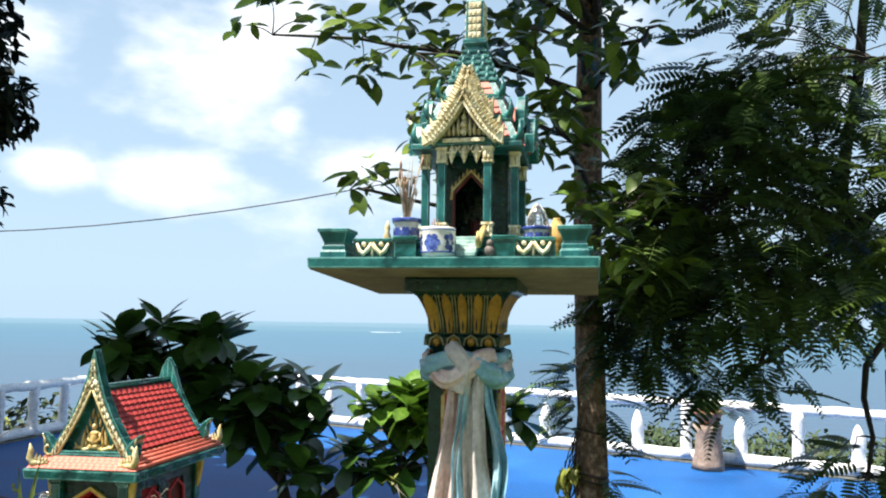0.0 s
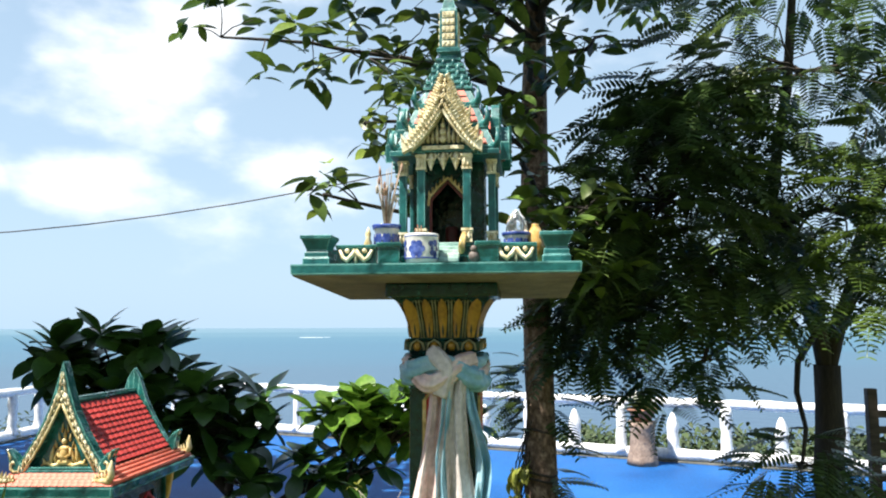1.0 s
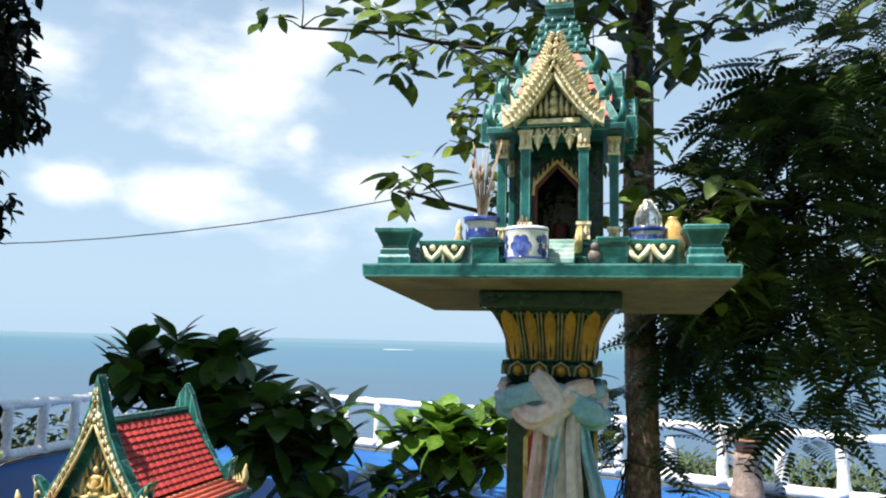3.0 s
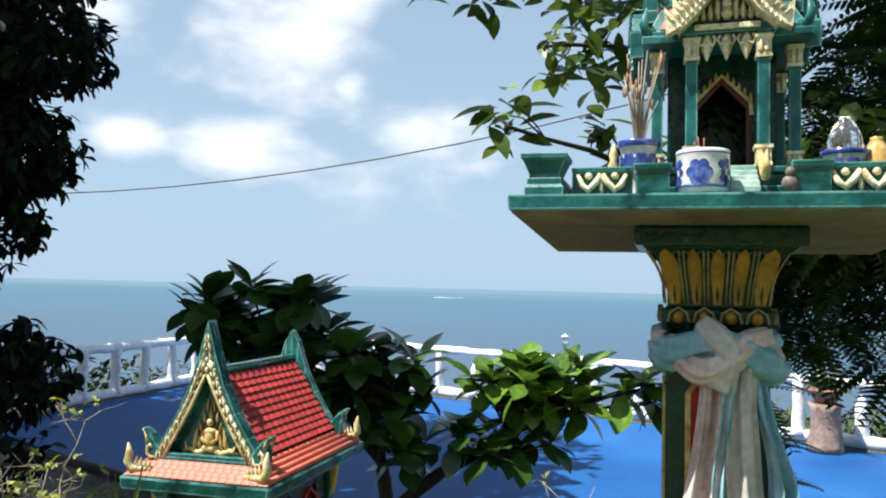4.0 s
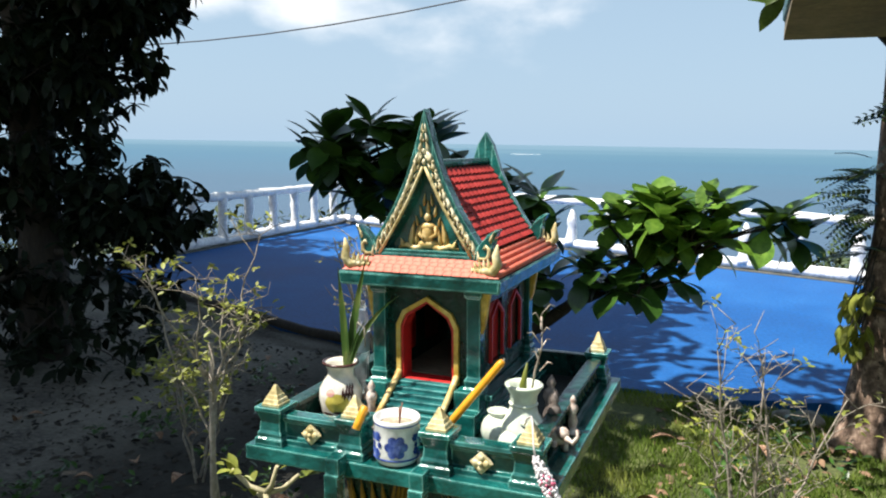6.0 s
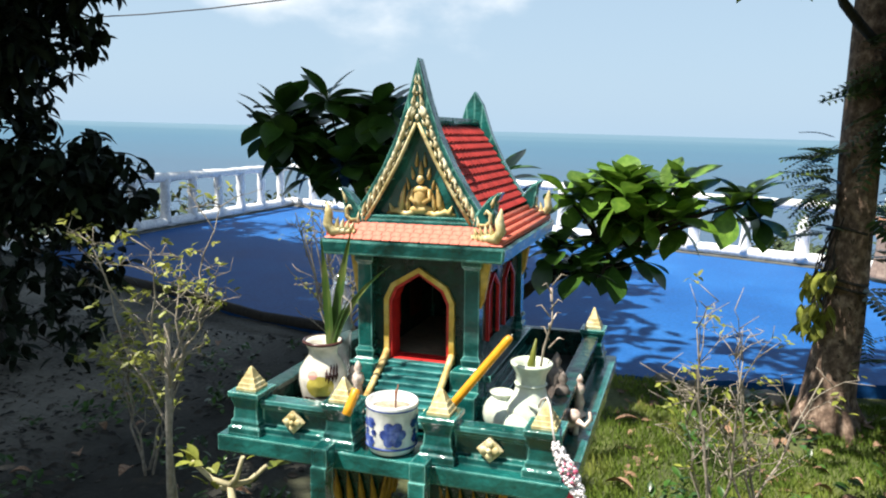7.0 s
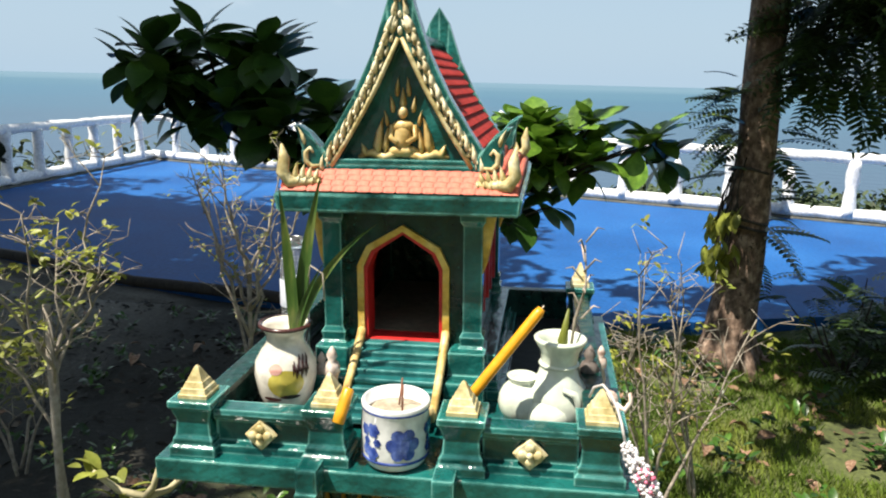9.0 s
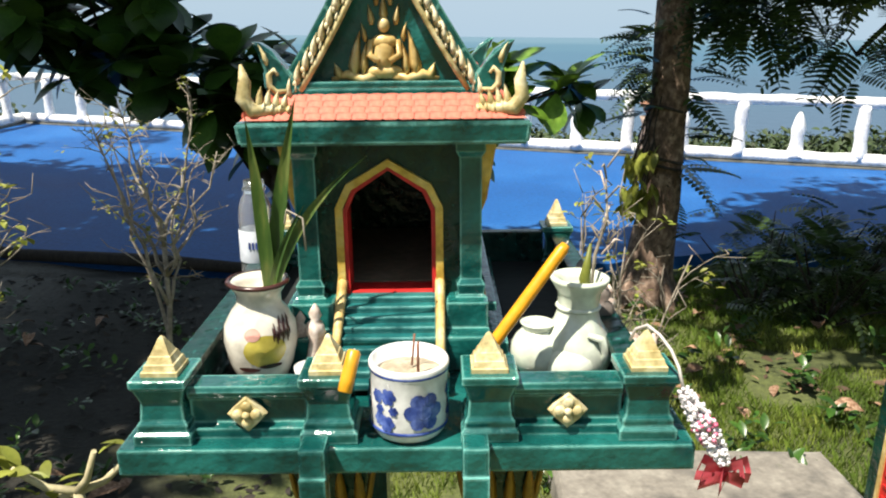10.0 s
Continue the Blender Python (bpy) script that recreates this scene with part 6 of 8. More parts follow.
def bottle():
    x, y = -1.358, 3.0
    th = thing("water_bottle", (x, y, low_z(x)), "clear plastic water bottle with a pale label", "bottle")
    bm = bmesh.new()
    prof = [(0.024, 0), (0.029, 0.004)]
    for k in range(5):
        prof += [(0.029, 0.012 + 0.022 * k), (0.0275, 0.023 + 0.022 * k)]
    prof += [(0.029, 0.125), (0.0295, 0.225), (0.0285, 0.243), (0.024, 0.258), (0.0185, 0.268), (0.0185, 0.273), (0.0205, 0.275), (0.0205, 0.279), (0.0175, 0.281), (0.0175, 0.292), (0.016, 0.292), (0.016, 0.27), (0.023, 0.255), (0.0272, 0.24), (0.0272, 0.2), (0.0265, 0.02), (0.01, 0.006)]
    lathe(bm, prof, segs=28)
    b = part("shell", bm, CLEAR_PLASTIC, th)
    b.visible_shadow = False
    bm = bmesh.new()
    lathe(bm, [(0.0298, 0.15), (0.0304, 0.152), (0.0304, 0.205), (0.0298, 0.207)], segs=28, caps=False)
    part("label_band", bm, LABEL, th, "pale blue and white label")
    bm = bmesh.new()
    for k in range(3):
        box(bm, (-0.006 + 0.006 * k, -0.0309, 0.182), (0.003, 0.0012, 0.012))
    part("label_mark", bm, COBALT, th)


bottle()


def candle(a, b, r, label):
    th = thing("candle", a, label, "candle", "candles")
    d = Vector(b) - Vector(a)
    bm = bmesh.new()
    tube(bm, [d * t for t in (0, 0.02, 0.3, 0.6, 0.95, 1.0)], [r * 0.85, r, r * 1.02, r, r * 0.98, r * 0.7], 14)
    part("wax", bm, WAX, th)
    bm = bmesh.new()
    tube(bm, [d, d * 1.03], 0.0012, 5)
    part("wick", bm, CERAMIC_CREAM, th)


candle((-0.968, 2.729, 1.508), (-0.855, 2.765, 1.662), 0.0092, "orange-yellow wax candle leaning on the pale vase")
candle((-1.161, 2.622, 1.498), (-1.149, 2.646, 1.548), 0.0095, "short orange-yellow candle propped against the fence post")


def figurine(x, y, h, mat, label, seed):
    """A small plain standing form."""
    random.seed(seed)
    bm = bmesh.new()
    lathe(bm, [(h * 0.2, 0), (h * 0.19, h * 0.05), (h * 0.1, h * 0.12), (h * 0.13, h * 0.3), (h * 0.08, h * 0.5), (h * 0.13, h * 0.64), (h * 0.1, h * 0.74), (h * 0.05, h * 0.78), (h * 0.085, h * 0.86), (h * 0.05, h * 0.94), (h * 0.01, h)], segs=14, wobble=0.3)
    ob = part("figurine", bm, mat)
    ob.matrix_basis = pose(x, y, low_z(x), 0, 0, seed * 40)
    return tagged(ob, label, "figurine", "figurines")


figurine(-1.232, 2.835, 0.125, FIGURE, "small painted plaster figurine beside the cream vase", 1)
figurine(-1.262, 2.868, 0.1, FIGURE, "small painted plaster figurine behind the cream vase", 2)
figurine(-0.762, 2.9, 0.13, FIGURE_DARK, "small dusty grey figurine behind the pale vase", 3)
figurine(-0.79, 2.975, 0.15, FIGURE_DARK, "small dusty dark figurine against the house wall", 4)
figurine(-0.735, 2.985, 0.1, FIGURE, "small pale figurine by the side fence", 5)
figurine(-1.37, 2.86, 0.09, FIGURE_DARK, "small dark figurine by the water bottle", 6)


def elephant():
    """A small plain animal shape with a raised trunk."""
    bm = bmesh.new()
    blob(bm, (0, 0, 0.035), (0.028, 0.02, 0.022), segs=14, rings=8)
    blob(bm, (0.0, -0.025, 0.05), (0.015, 0.015, 0.016), segs=12, rings=7)
    for sx in (-1, 1):
        for sy in (-1, 1):
            tube(bm, [(sx * 0.015, sy * 0.01, 0.03), (sx * 0.015, sy * 0.01, 0)], 0.007, 8)
    tube(bm, [(0, -0.037, 0.045), (0.012, -0.05, 0.035), (0.025, -0.052, 0.05), (0.022, -0.05, 0.066)], [0.007, 0.006, 0.005, 0.003], 8)
    ob = part("elephant_figurine", bm, FIGURE)
    ob.matrix_basis = pose(-0.742, 2.865, low_z(-0.74), 0, 0, 40)
    tagged(ob, "small pale elephant figurine with raised trunk", "figurine", "figurines")


elephant()


def small_cup():
    x, y = -1.232, 2.775
    th = thing("small_cup", (x, y, low_z(x)), "tiny blue and white porcelain cup by the steps", "cup")
    bm = bmesh.new()
    lathe(bm, [(0.014, 0), (0.02, 0.004), (0.023, 0.03), (0.025, 0.046), (0.023, 0.046), (0.02, 0.02), (0.005, 0.012)], segs=24)
    b = part("bowl", bm, CERAMIC, th)
    bm = bmesh.new()
    for a in range(6):
        petal_motif(bm, (0, 0, 0), 0.0235, 0.026, a * math.pi / 3, 0.008)
    part("blue_motif", bm, COBALT, b)


small_cup()


def garland():
    th = thing("flower_garland", (-0.745, 2.62, 1.53), "white and pink bead garland with red ribbon hanging from the post", "garland")
    bm = bmesh.new()
    tube(bm, [(-0.03, 0.06, 0.02), (-0.024, 0.057, 0.038), (-0.012, 0.045, 0.048), (-0.002, 0.02, 0.044), (0.006, -0.005, 0.034), (0.012, -0.022, 0.018), (0.02, -0.03, -0.015)], 0.0022, 8)
    part("cord", bm, CLOTH_WHITE, th)
    random.seed(3)
    bw, bp = bmesh.new(), bmesh.new()
    a, b = Vector((0.02, -0.03, -0.012)), Vector((0.076, -0.042, -0.105))
    for k in range(460):
        t = rnd(0, 1)
        p = a.lerp(b, t) + Vector((rnd(-1, 1), rnd(-1, 1), rnd(-1, 1))).normalized() * (0.013 * (0.55 + 0.6 * math.sin(math.pi * t)))
        pink = 0.4 < t < 0.65 and k % 3 == 0
        blob(bp if pink else bw, p, 0.003, segs=5, rings=4)
    for ob in (part("white_bead", bw, BEAD_WHITE, th), part("pink_bead", bp, BEAD_PINK, th)):
        ob["kind"] = "stuff"
    for k in range(7):
        bm = bmesh.new()
        ang = k * 0.9
        c = b + Vector((0, 0, -0.01))
        loop = [c, c + Vector((0.028 * math.cos(ang), 0.012 * math.sin(ang), 0.012 - 0.006 * (k % 3))), c + Vector((0.036 * math.cos(ang), 0.016 * math.sin(ang), -0.014 - 0.006 * (k % 3))), c + Vector((0.006, 0, -0.012))]
        vs = [(bm.verts.new(p + Vector((0, -0.003, 0.009))), bm.verts.new(p + Vector((0, 0.003, -0.009)))) for p in loop]
        for p, q in zip(vs, vs[1:]):
            f = bm.faces.new((p[0], p[1], q[1], q[0]))
            f.smooth = True
        part("ribbon_loop", bm, RIBBON_RED, th, "pink-red ribbon loop")


garland()


# ---- offerings on the high platform ----
def blue_vase(x, y, z, h, label, dried):
    th = thing("vase", (x, y, z), label, "vase", "blue and white vases")
    bm = bmesh.new()
    lathe(bm, [(0.03, 0), (0.033, 0.004), (0.026, h * 0.18), (0.036, h * 0.4), (0.045, h * 0.66), (0.04, h * 0.8), (0.05, h * 0.96), (0.052, h), (0.046, h), (0.03, h * 0.75), (0.01, h * 0.5)], segs=30)
    b = part("body", bm, CERAMIC, th)
    bm = bmesh.new()
    for k in range(9):
        petal_motif(bm, (0, 0, 0), 0.0458, h * 0.66, k * 0.7, 0.021)
    lathe(bm, [(0.0495, h * 0.9), (0.0515, h * 0.94), (0.0535, h * 1.0), (0.0525, h * 1.002)], segs=30, caps=False)
    part("blue_motif", bm, COBALT, b)
    if dried:
        random.seed(11)
        for k in range(26):
            bm = bmesh.new()
            a, o, t = rnd(0, 6.28), rnd(0.005, 0.055), rnd(0.1, 0.24)
            tube(bm, [(0, 0, h * 0.6), (o * 0.5 * math.cos(a), o * 0.5 * math.sin(a), h + t * 0.5), (o * math.cos(a), o * math.sin(a), h + t)], [0.002, 0.0022, 0.001], 5)
            if k % 2:
                blob(bm, (o * math.cos(a), o * math.sin(a), h + t * 0.9), (0.005, 0.005, 0.016), segs=6, rings=5)
            part("dry_flower", bm, (TWIG, DRY_LEAF, TWIG, TWIG)[k % 4], th, "withered flower stalk")
    return th


blue_vase(-0.012, 3.06, 2.567, 0.15, "blue and white vase holding withered brown flowers", True)
blue_vase(0.45, 3.06, 2.567, 0.115, "squat blue and white vase below a glass", False)


def upper_small_things():
    th = thing("drinking_glass", (0.45, 3.06, 2.683), "clear upturned drinking glass on the blue vase", "glass")
    bm = bmesh.new()
    lathe(bm, [(0.04, 0), (0.036, 0.03), (0.026, 0.055), (0.014, 0.07), (0.012, 0.078)], segs=24)
    g = part("bowl", bm, CLEAR_PLASTIC, th)
    g.visible_shadow = False
    th = thing("jar", (0.515, 3.06, 2.567), "amber glazed jar with a rounded belly", "jar")
    bm = bmesh.new()
    lathe(bm, [(0.02, 0), (0.028, 0.03), (0.033, 0.07), (0.03, 0.1), (0.018, 0.13), (0.012, 0.14), (0.014, 0.145)], segs=24)
    part("belly", bm, AMBER, th)
    bm = bmesh.new()
    lathe(bm, [(0.024, 0), (0.02, 0.01), (0.014, 0.05), (0.017, 0.075), (0.008, 0.1), (0.011, 0.115), (0.002, 0.14)], segs=14, wobble=0.2)
    ob = part("figurine", bm, PALE_GOLD)
    ob.matrix_basis = pose(-0.07, 3.02, 2.567)
    tagged(ob, "small pale gold pointed figurine by the blue vase", "figurine", "figurines")
    bm = bmesh.new()
    blob(bm, (0, 0, 0.02), (0.018, 0.016, 0.02), segs=10, rings=7)
    blob(bm, (0, -0.004, 0.045), (0.011, 0.011, 0.012), segs=10, rings=7)
    ob = part("figurine", bm, FIGURE_DARK)
    ob.matrix_basis = pose(0.31, 2.9, 2.567)
    tagged(ob, "tiny pale plaster figurine beside the stair", "figurine", "figurines")


upper_small_things()


# ---- scarves tied round the pillar ----
def scarf(name, mat, x0, x1, z1, phase, forward, label):
    """A long pleated tail of cloth hanging from the knot in front of the pillar."""
    bm = bmesh.new()
    nu, nv = 18, 22
    grid = []
    for j in range(nv):
        t = j / (nv - 1)
        z = 2.205 + (z1 - 2.205) * t
        c = 0.215 + ((x0 + x1) / 2 - 0.215) * (0.62 + 0.38 * min(1, t * 1.6))
        w = (x1 - x0) * (0.62 + 0.38 * min(1, t * 1.5))
        row = []
        for i in range(nu):
            u = i / (nu - 1) - 0.5
            fold = 0.02 * math.sin(u * 9 + phase + t * 2.4) + 0.007 * math.sin(u * 23 + phase * 2 - t * 4) + 0.01 * noise.noise((u * 3, t * 5, phase))
            row.append(bm.verts.new((c + u * w + 0.012 * math.sin(t * 5 + phase) + 0.01 * noise.noise((u * 2, t * 4, phase + 7)), 3.1 + forward + fold * (0.5 + t) - 0.02 * t, z + 0.02 * math.sin(u * 9 + phase) * t)))
        grid.append(row)
    for p, q in zip(grid, grid[1:]):
        for i in range(nu - 1):
            f = bm.faces.new((p[i], p[i + 1], q[i + 1], q[i]))
            f.smooth = True
    th = thing(name, (0, 0, 0), label, "scarf", "scarves round the pillar")
    part("tail", bm, mat, th)
    bm = bmesh.new()
    n = 40
    pts = []
    for k in range(n + 1):
        a = 2 * math.pi * k / n
        sq = 1.0 / max(abs(math.cos(a)), abs(math.sin(a)))
        r = 0.135 * min(sq, 1.22)
        pts.append((0.18 + r * math.cos(a), 3.27 + r * math.sin(a), 2.2 + 0.022 * math.sin(a * 2 + phase) + 0.02 * math.sin(phase)))
    tube(bm, pts, [0.021 + 0.006 * math.sin(k * 0.9 + phase) for k in range(n + 1)], 16, 0.3, caps=False)
    part("wrap", bm, mat, th)
    return th


def pleated_band(name, mat, pts, radii, phase, label):
    """A gathered band of cloth: a soft roll with pleats running along it."""
    bm = bmesh.new()
    fine, rad = [], []
    n = len(pts)
    for i in range(n - 1):
        for k in range(5):
            t = k / 5
            p0, p1, p2, p3 = (Vector(pts[max(0, min(n - 1, i + d))]) for d in (-1, 0, 1, 2))
            fine.append(0.5 * (2 * p1 + (p2 - p0) * t + (2 * p0 - 5 * p1 + 4 * p2 - p3) * t * t + (3 * p1 - p0 - 3 * p2 + p3) * t ** 3))
            rad.append(radii[i] + (radii[i + 1] - radii[i]) * t)
    rings = []
    for i, p in enumerate(fine):
        d = (fine[min(i + 1, len(fine) - 1)] - fine[max(i - 1, 0)]).normalized()
        out = (Vector((0, -1, 0)) - d * -d.y).normalized()
        across = d.cross(out)
        ring = []
        for k in range(28):
            a = 2 * math.pi * k / 28
            r = rad[i] * (1 + 0.16 * math.sin(5 * a + phase + i * 0.12) + 0.1 * math.sin(9 * a - i * 0.2) + 0.12 * noise.noise((math.cos(a), math.sin(a), i * 0.25 + phase)))
            ring.append(bm.verts.new(p + across * (r * math.cos(a)) + out * (r * 0.55 * math.sin(a))))
        rings.append(ring)
    for p, q in zip(rings, rings[1:]):
        for k in range(28):
            f = bm.faces.new((p[k], p[(k + 1) % 28], q[(k + 1) % 28], q[k]))
            f.smooth = True
    bm.faces.new(rings[0][::-1])
    bm.faces.new(rings[-1])
    ob = part(name, bm, mat)
    tagged(ob, label, "knot", "scarves round the pillar")


def knots():
    """The crossed and gathered ends where the scarves are tied."""
    pleated_band("cloth_knot", CLOTH_BLUE, ((0.03, 3.2, 2.21), (0.07, 3.105, 2.2), (0.15, 3.085, 2.225), (0.22, 3.08, 2.215), (0.3, 3.1, 2.17), (0.33, 3.2, 2.18)), (0.03, 0.04, 0.034, 0.034, 0.04, 0.03), 0.4, "pale blue cloth knot crossed on the pillar")
    pleated_band("cloth_knot", CLOTH_WHITE, ((0.14, 3.1, 2.275), (0.165, 3.075, 2.25), (0.2, 3.06, 2.21), (0.195, 3.06, 2.165), (0.18, 3.07, 2.11)), (0.022, 0.032, 0.028, 0.026, 0.034), 2.1, "grey-white gathered cloth knot on the pillar")
    pleated_band("cloth_knot", CLOTH_PINK, ((0.3, 3.11, 2.245), (0.245, 3.08, 2.225), (0.185, 3.055, 2.175), (0.13, 3.065, 2.16), (0.085, 3.1, 2.19)), (0.024, 0.03, 0.026, 0.03, 0.022), 3.7, "faded pink gathered cloth knot on the pillar")


scarf("scarf", CLOTH_BLUE, 0.283, 0.338, 1.72, 4.4, 0.0, "pale blue satin scarf with loose short end")
scarf("scarf", CLOTH_PINK, 0.085, 0.19, 1.5, 0.4, -0.015, "faded pink cloth scarf tied round the green pillar")
scarf("scarf", CLOTH_WHITE, 0.205, 0.3, 1.5, 3.1, -0.02, "grey-white cloth scarf tied round the green pillar")
scarf("scarf", CLOTH_BLUE, 0.172, 0.212, 1.6, 1.9, -0.03, "pale blue satin scarf tied round the green pillar")
knots()


# ---- stone, rack, litter ----
def stone_slab():
    bm = bmesh.new()
    random.seed(8)
    box(bm, (0.05, 4.36, 0.1), (1.2, 0.52, 0.24), 0.03)
    for v in bm.verts:
        v.co += Vector((rnd(-.015, .015), rnd(-.015, .015), rnd(-.006, .006)))
    tagged(part("stone_slab", bm, STONE), "weathered grey stone slab lying on the lawn", "slab")
    for k, (x, y, r) in enumerate(((0.2, 7.45, 0.13), (0.02, 7.5, 0.1), (-0.35, 7.55, 0.09), (-0.6, 7.6, 0.1), (0.75, 7.55, 0.1))):
        bm = bmesh.new()
        blob(bm, (0, 0, 0), (r, r * 0.8, r * 0.6), segs=12, rings=8)
        for v in bm.verts:
            v.co *= 1 + 0.3 * noise.noise(v.co * 9 + Vector((k, 0, 0)))
        ob = part("stone", bm, STONE)
        ob.matrix_basis = pose(x, y, ground_z(x, y) + r * 0.25, 0, 0, k * 50)
        tagged(ob, "rough grey stone at the terrace edge", "stone", "edge stones")


stone_slab()


def wooden_rack():
    th = thing("wooden_rack", (3.78, 8.2, 0), "dark weathered slatted wooden rack on the terrace", "rack")
    for x in (0, 1.0):
        bm = bmesh.new()
        box(bm, (x, 0, 0.87), (0.09, 0.09, 1.74), 0.008)
        part("post", bm, WOOD_DARK, th)
    for k in range(6):
        bm = bmesh.new()
        box(bm, (0.5, -0.02, 0.75 + 0.15 * k), (0.92, 0.03, 0.07), 0.006)
        part("slat", bm, WOOD_DARK, th)


wooden_rack()


def litter():
    random.seed(31)
    tv, tf = leaf_template(1.0, 0.5, 0.5, 0.15)
    bent_meshes = []
    for k in range(4):
        me = bpy.data.meshes.new("dry_leaf")
        vs = []
        for x, y, z in tv:
            vs.append((x, y, z + 0.25 * x * x * (k - 1) + 0.12 * math.sin(y * (2 + k)) + 0.1))
        me.from_pydata(vs, [], tf)
        me.polygons.foreach_set("use_smooth", [True] * len(me.polygons))
        me.materials.append(DRY_LEAF)
        bent_meshes.append(me)
    spots = [(0.05, 6.0), (0.35, 6.25), (0.6, 6.05), (-0.3, 6.2), (0.9, 5.6), (0.3, 5.5), (0.55, 5.3)]
    for k in range(46):
        x, y = spots[k] if k < len(spots) else (rnd(-1.0, 2.2), rnd(4.2, 7.4))
        ob = new("dry_leaf", bent_meshes[k % 4])
        s = rnd(0.1, 0.2)
        ob.matrix_basis = pose(x, y, ground_z(x, y) + 0.025, rnd(-15, 15), rnd(-20, 20), rnd(0, 360)) @ Matrix.Scale(s, 4)
        tagged(ob, "curled dry brown leaf fallen on the lawn", "dry leaf", "fallen leaves")
    for k in range(26):
        x, y = rnd(-6, -1.8), rnd(4.0, 7.8)
        ob = new("dry_leaf", bent_meshes[k % 4])
        ob.matrix_basis = pose(x, y, ground_z(x, y) + 0.02, rnd(-15, 15), rnd(-20, 20), rnd(0, 360)) @ Matrix.Scale(rnd(0.08, 0.16), 4)
        tagged(ob, "curled dry leaf fallen on shaded soil", "dry leaf", "fallen leaves")


litter()


# ---- trees and shrubs ----
LEAF = leaf_template(1.0, 0.44, 0.3, 0.2, (0.05, 0.6, 0.95, 0.98, 0.66))
LEAF_OB = leaf_template(1.0, 0.58, 0.16, 0.26, (0.07, 0.3, 0.56, 0.8, 0.96, 1.0, 0.88, 0.52))
LEAF_NARROW = leaf_template(1.0, 0.3, 0.3, 0.25, (0.05, 0.7, 1.0, 0.65))
BLADE = (np.array([(-0.5, 0, 0), (0.5, 0, 0), (0.3, 0.12, 0.6), (0.0, 0.35, 1.0)]), [(0, 1, 2), (0, 2, 3)])


def limb(bm, a, b, r0, r1, sag=0.1, n=6, jitter=0.05):
    pts = bent(a, b, sag, n, jitter)
    tube(bm, pts, [r0 + (r1 - r0) * i / (n - 1) for i in range(n)], 8, 0.25)
    return pts


def spray(p, n, size, spread, pitch=(-35, 25), base=None):
    """Poses of n leaves fanned round a twig's end."""
    out = []
    for k in range(n):
        yaw = rnd(0, 360) if base is None else base + rnd(-spread, spread)
        q = Vector(p) + Vector((rnd(-1, 1), rnd(-1, 1), rnd(-1, 1))) * size * 0.45
        out.append(leaf_pose(q, yaw, rnd(*pitch), rnd(-35, 35), size * rnd(0.7, 1.2)))
    return out


def almond_bush():
    """The broad-leaved bush before the terrace: whorls of big leaves at the ends of bent boughs."""
    random.seed(41)
    th = thing("broadleaf_bush", (-2.1, 7.2, 0), "broad-leaved bush with big glossy whorled leaves", "bush")
    o = Vector((-2.1, 7.2, 0))
    bm = bmesh.new()
    t1 = limb(bm, (0, 0, -0.05), (-0.15, 0, 0.85), 0.075, 0.055, 0.0, 7, 0.03)
    hub = t1[-1]
    lobes = [((-3.4, 7.2, 2.02), (0.72, 0.5, 0.34), 30), ((-3.1, 7.0, 1.7), (0.55, 0.4, 0.18), 8), ((-2.3, 7.2, 1.52), (0.55, 0.5, 0.32), 23), ((-2.0, 7.1, 1.05), (0.4, 0.35, 0.2), 5),
             ((-0.72, 7.1, 1.54), (0.84, 0.42, 0.2), 40), ((-1.1, 7.0, 1.2), (0.5, 0.35, 0.2), 11)]
    boughs = []
    for c, r, n in lobes:
        end = Vector(c) - o - Vector((0, 0, 0.2))
        boughs.append(limb(bm, hub if c[0] < -1.6 else (0.15, 0, 0.6), end, 0.05, 0.02, 0.12, 7, 0.06))
    tube(bm, bent((-0.1, 0, 0.3), (0.2, 0, 0.65), 0.03, 4, 0.02), 0.05, 8)
    # right-lobe leaves mostly get the painted sunlit tone, the rest the shaded one
    singles, rest = [], []
    for (c, r, n), bough in zip(lobes, boughs):
        for k in range(n):
            p = in_ellipsoid(c, r, 0.35) - o
            src = min(bough, key=lambda q: (q - p).length)
            tube(bm, bent(src, p, 0.03, 4, 0.03), [0.014, 0.011, 0.009, 0.008], 5)
            m = random.randint(7, 10)
            turn = rnd(0, 360)
            for i in range(m):
                size = rnd(0.22, 0.33) if c[0] > -1.6 else rnd(0.27, 0.4)
                mtx = leaf_pose(p + Vector((0, 0, 0.01 * (i % 3))), turn + 360 * i / m + rnd(-12, 12), rnd(12, 62) if i % 3 else rnd(-50, 5), rnd(-18, 18), size)
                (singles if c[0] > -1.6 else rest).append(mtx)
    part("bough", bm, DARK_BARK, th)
    crown = scatter("foliage", LEAF_OB, rest + singles[300:], LEAF_BIG, th, "dense glossy foliage with shade put into its green")
    crown["kind"] = "stuff"
    me = bpy.data.meshes.new("leaf")
    me.from_pydata([tuple(v) for v in LEAF_OB[0]], [], LEAF_OB[1])
    me.polygons.foreach_set("use_smooth", [True] * len(me.polygons))
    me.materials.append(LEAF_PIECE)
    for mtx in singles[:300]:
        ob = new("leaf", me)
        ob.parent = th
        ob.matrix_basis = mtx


almond_bush()


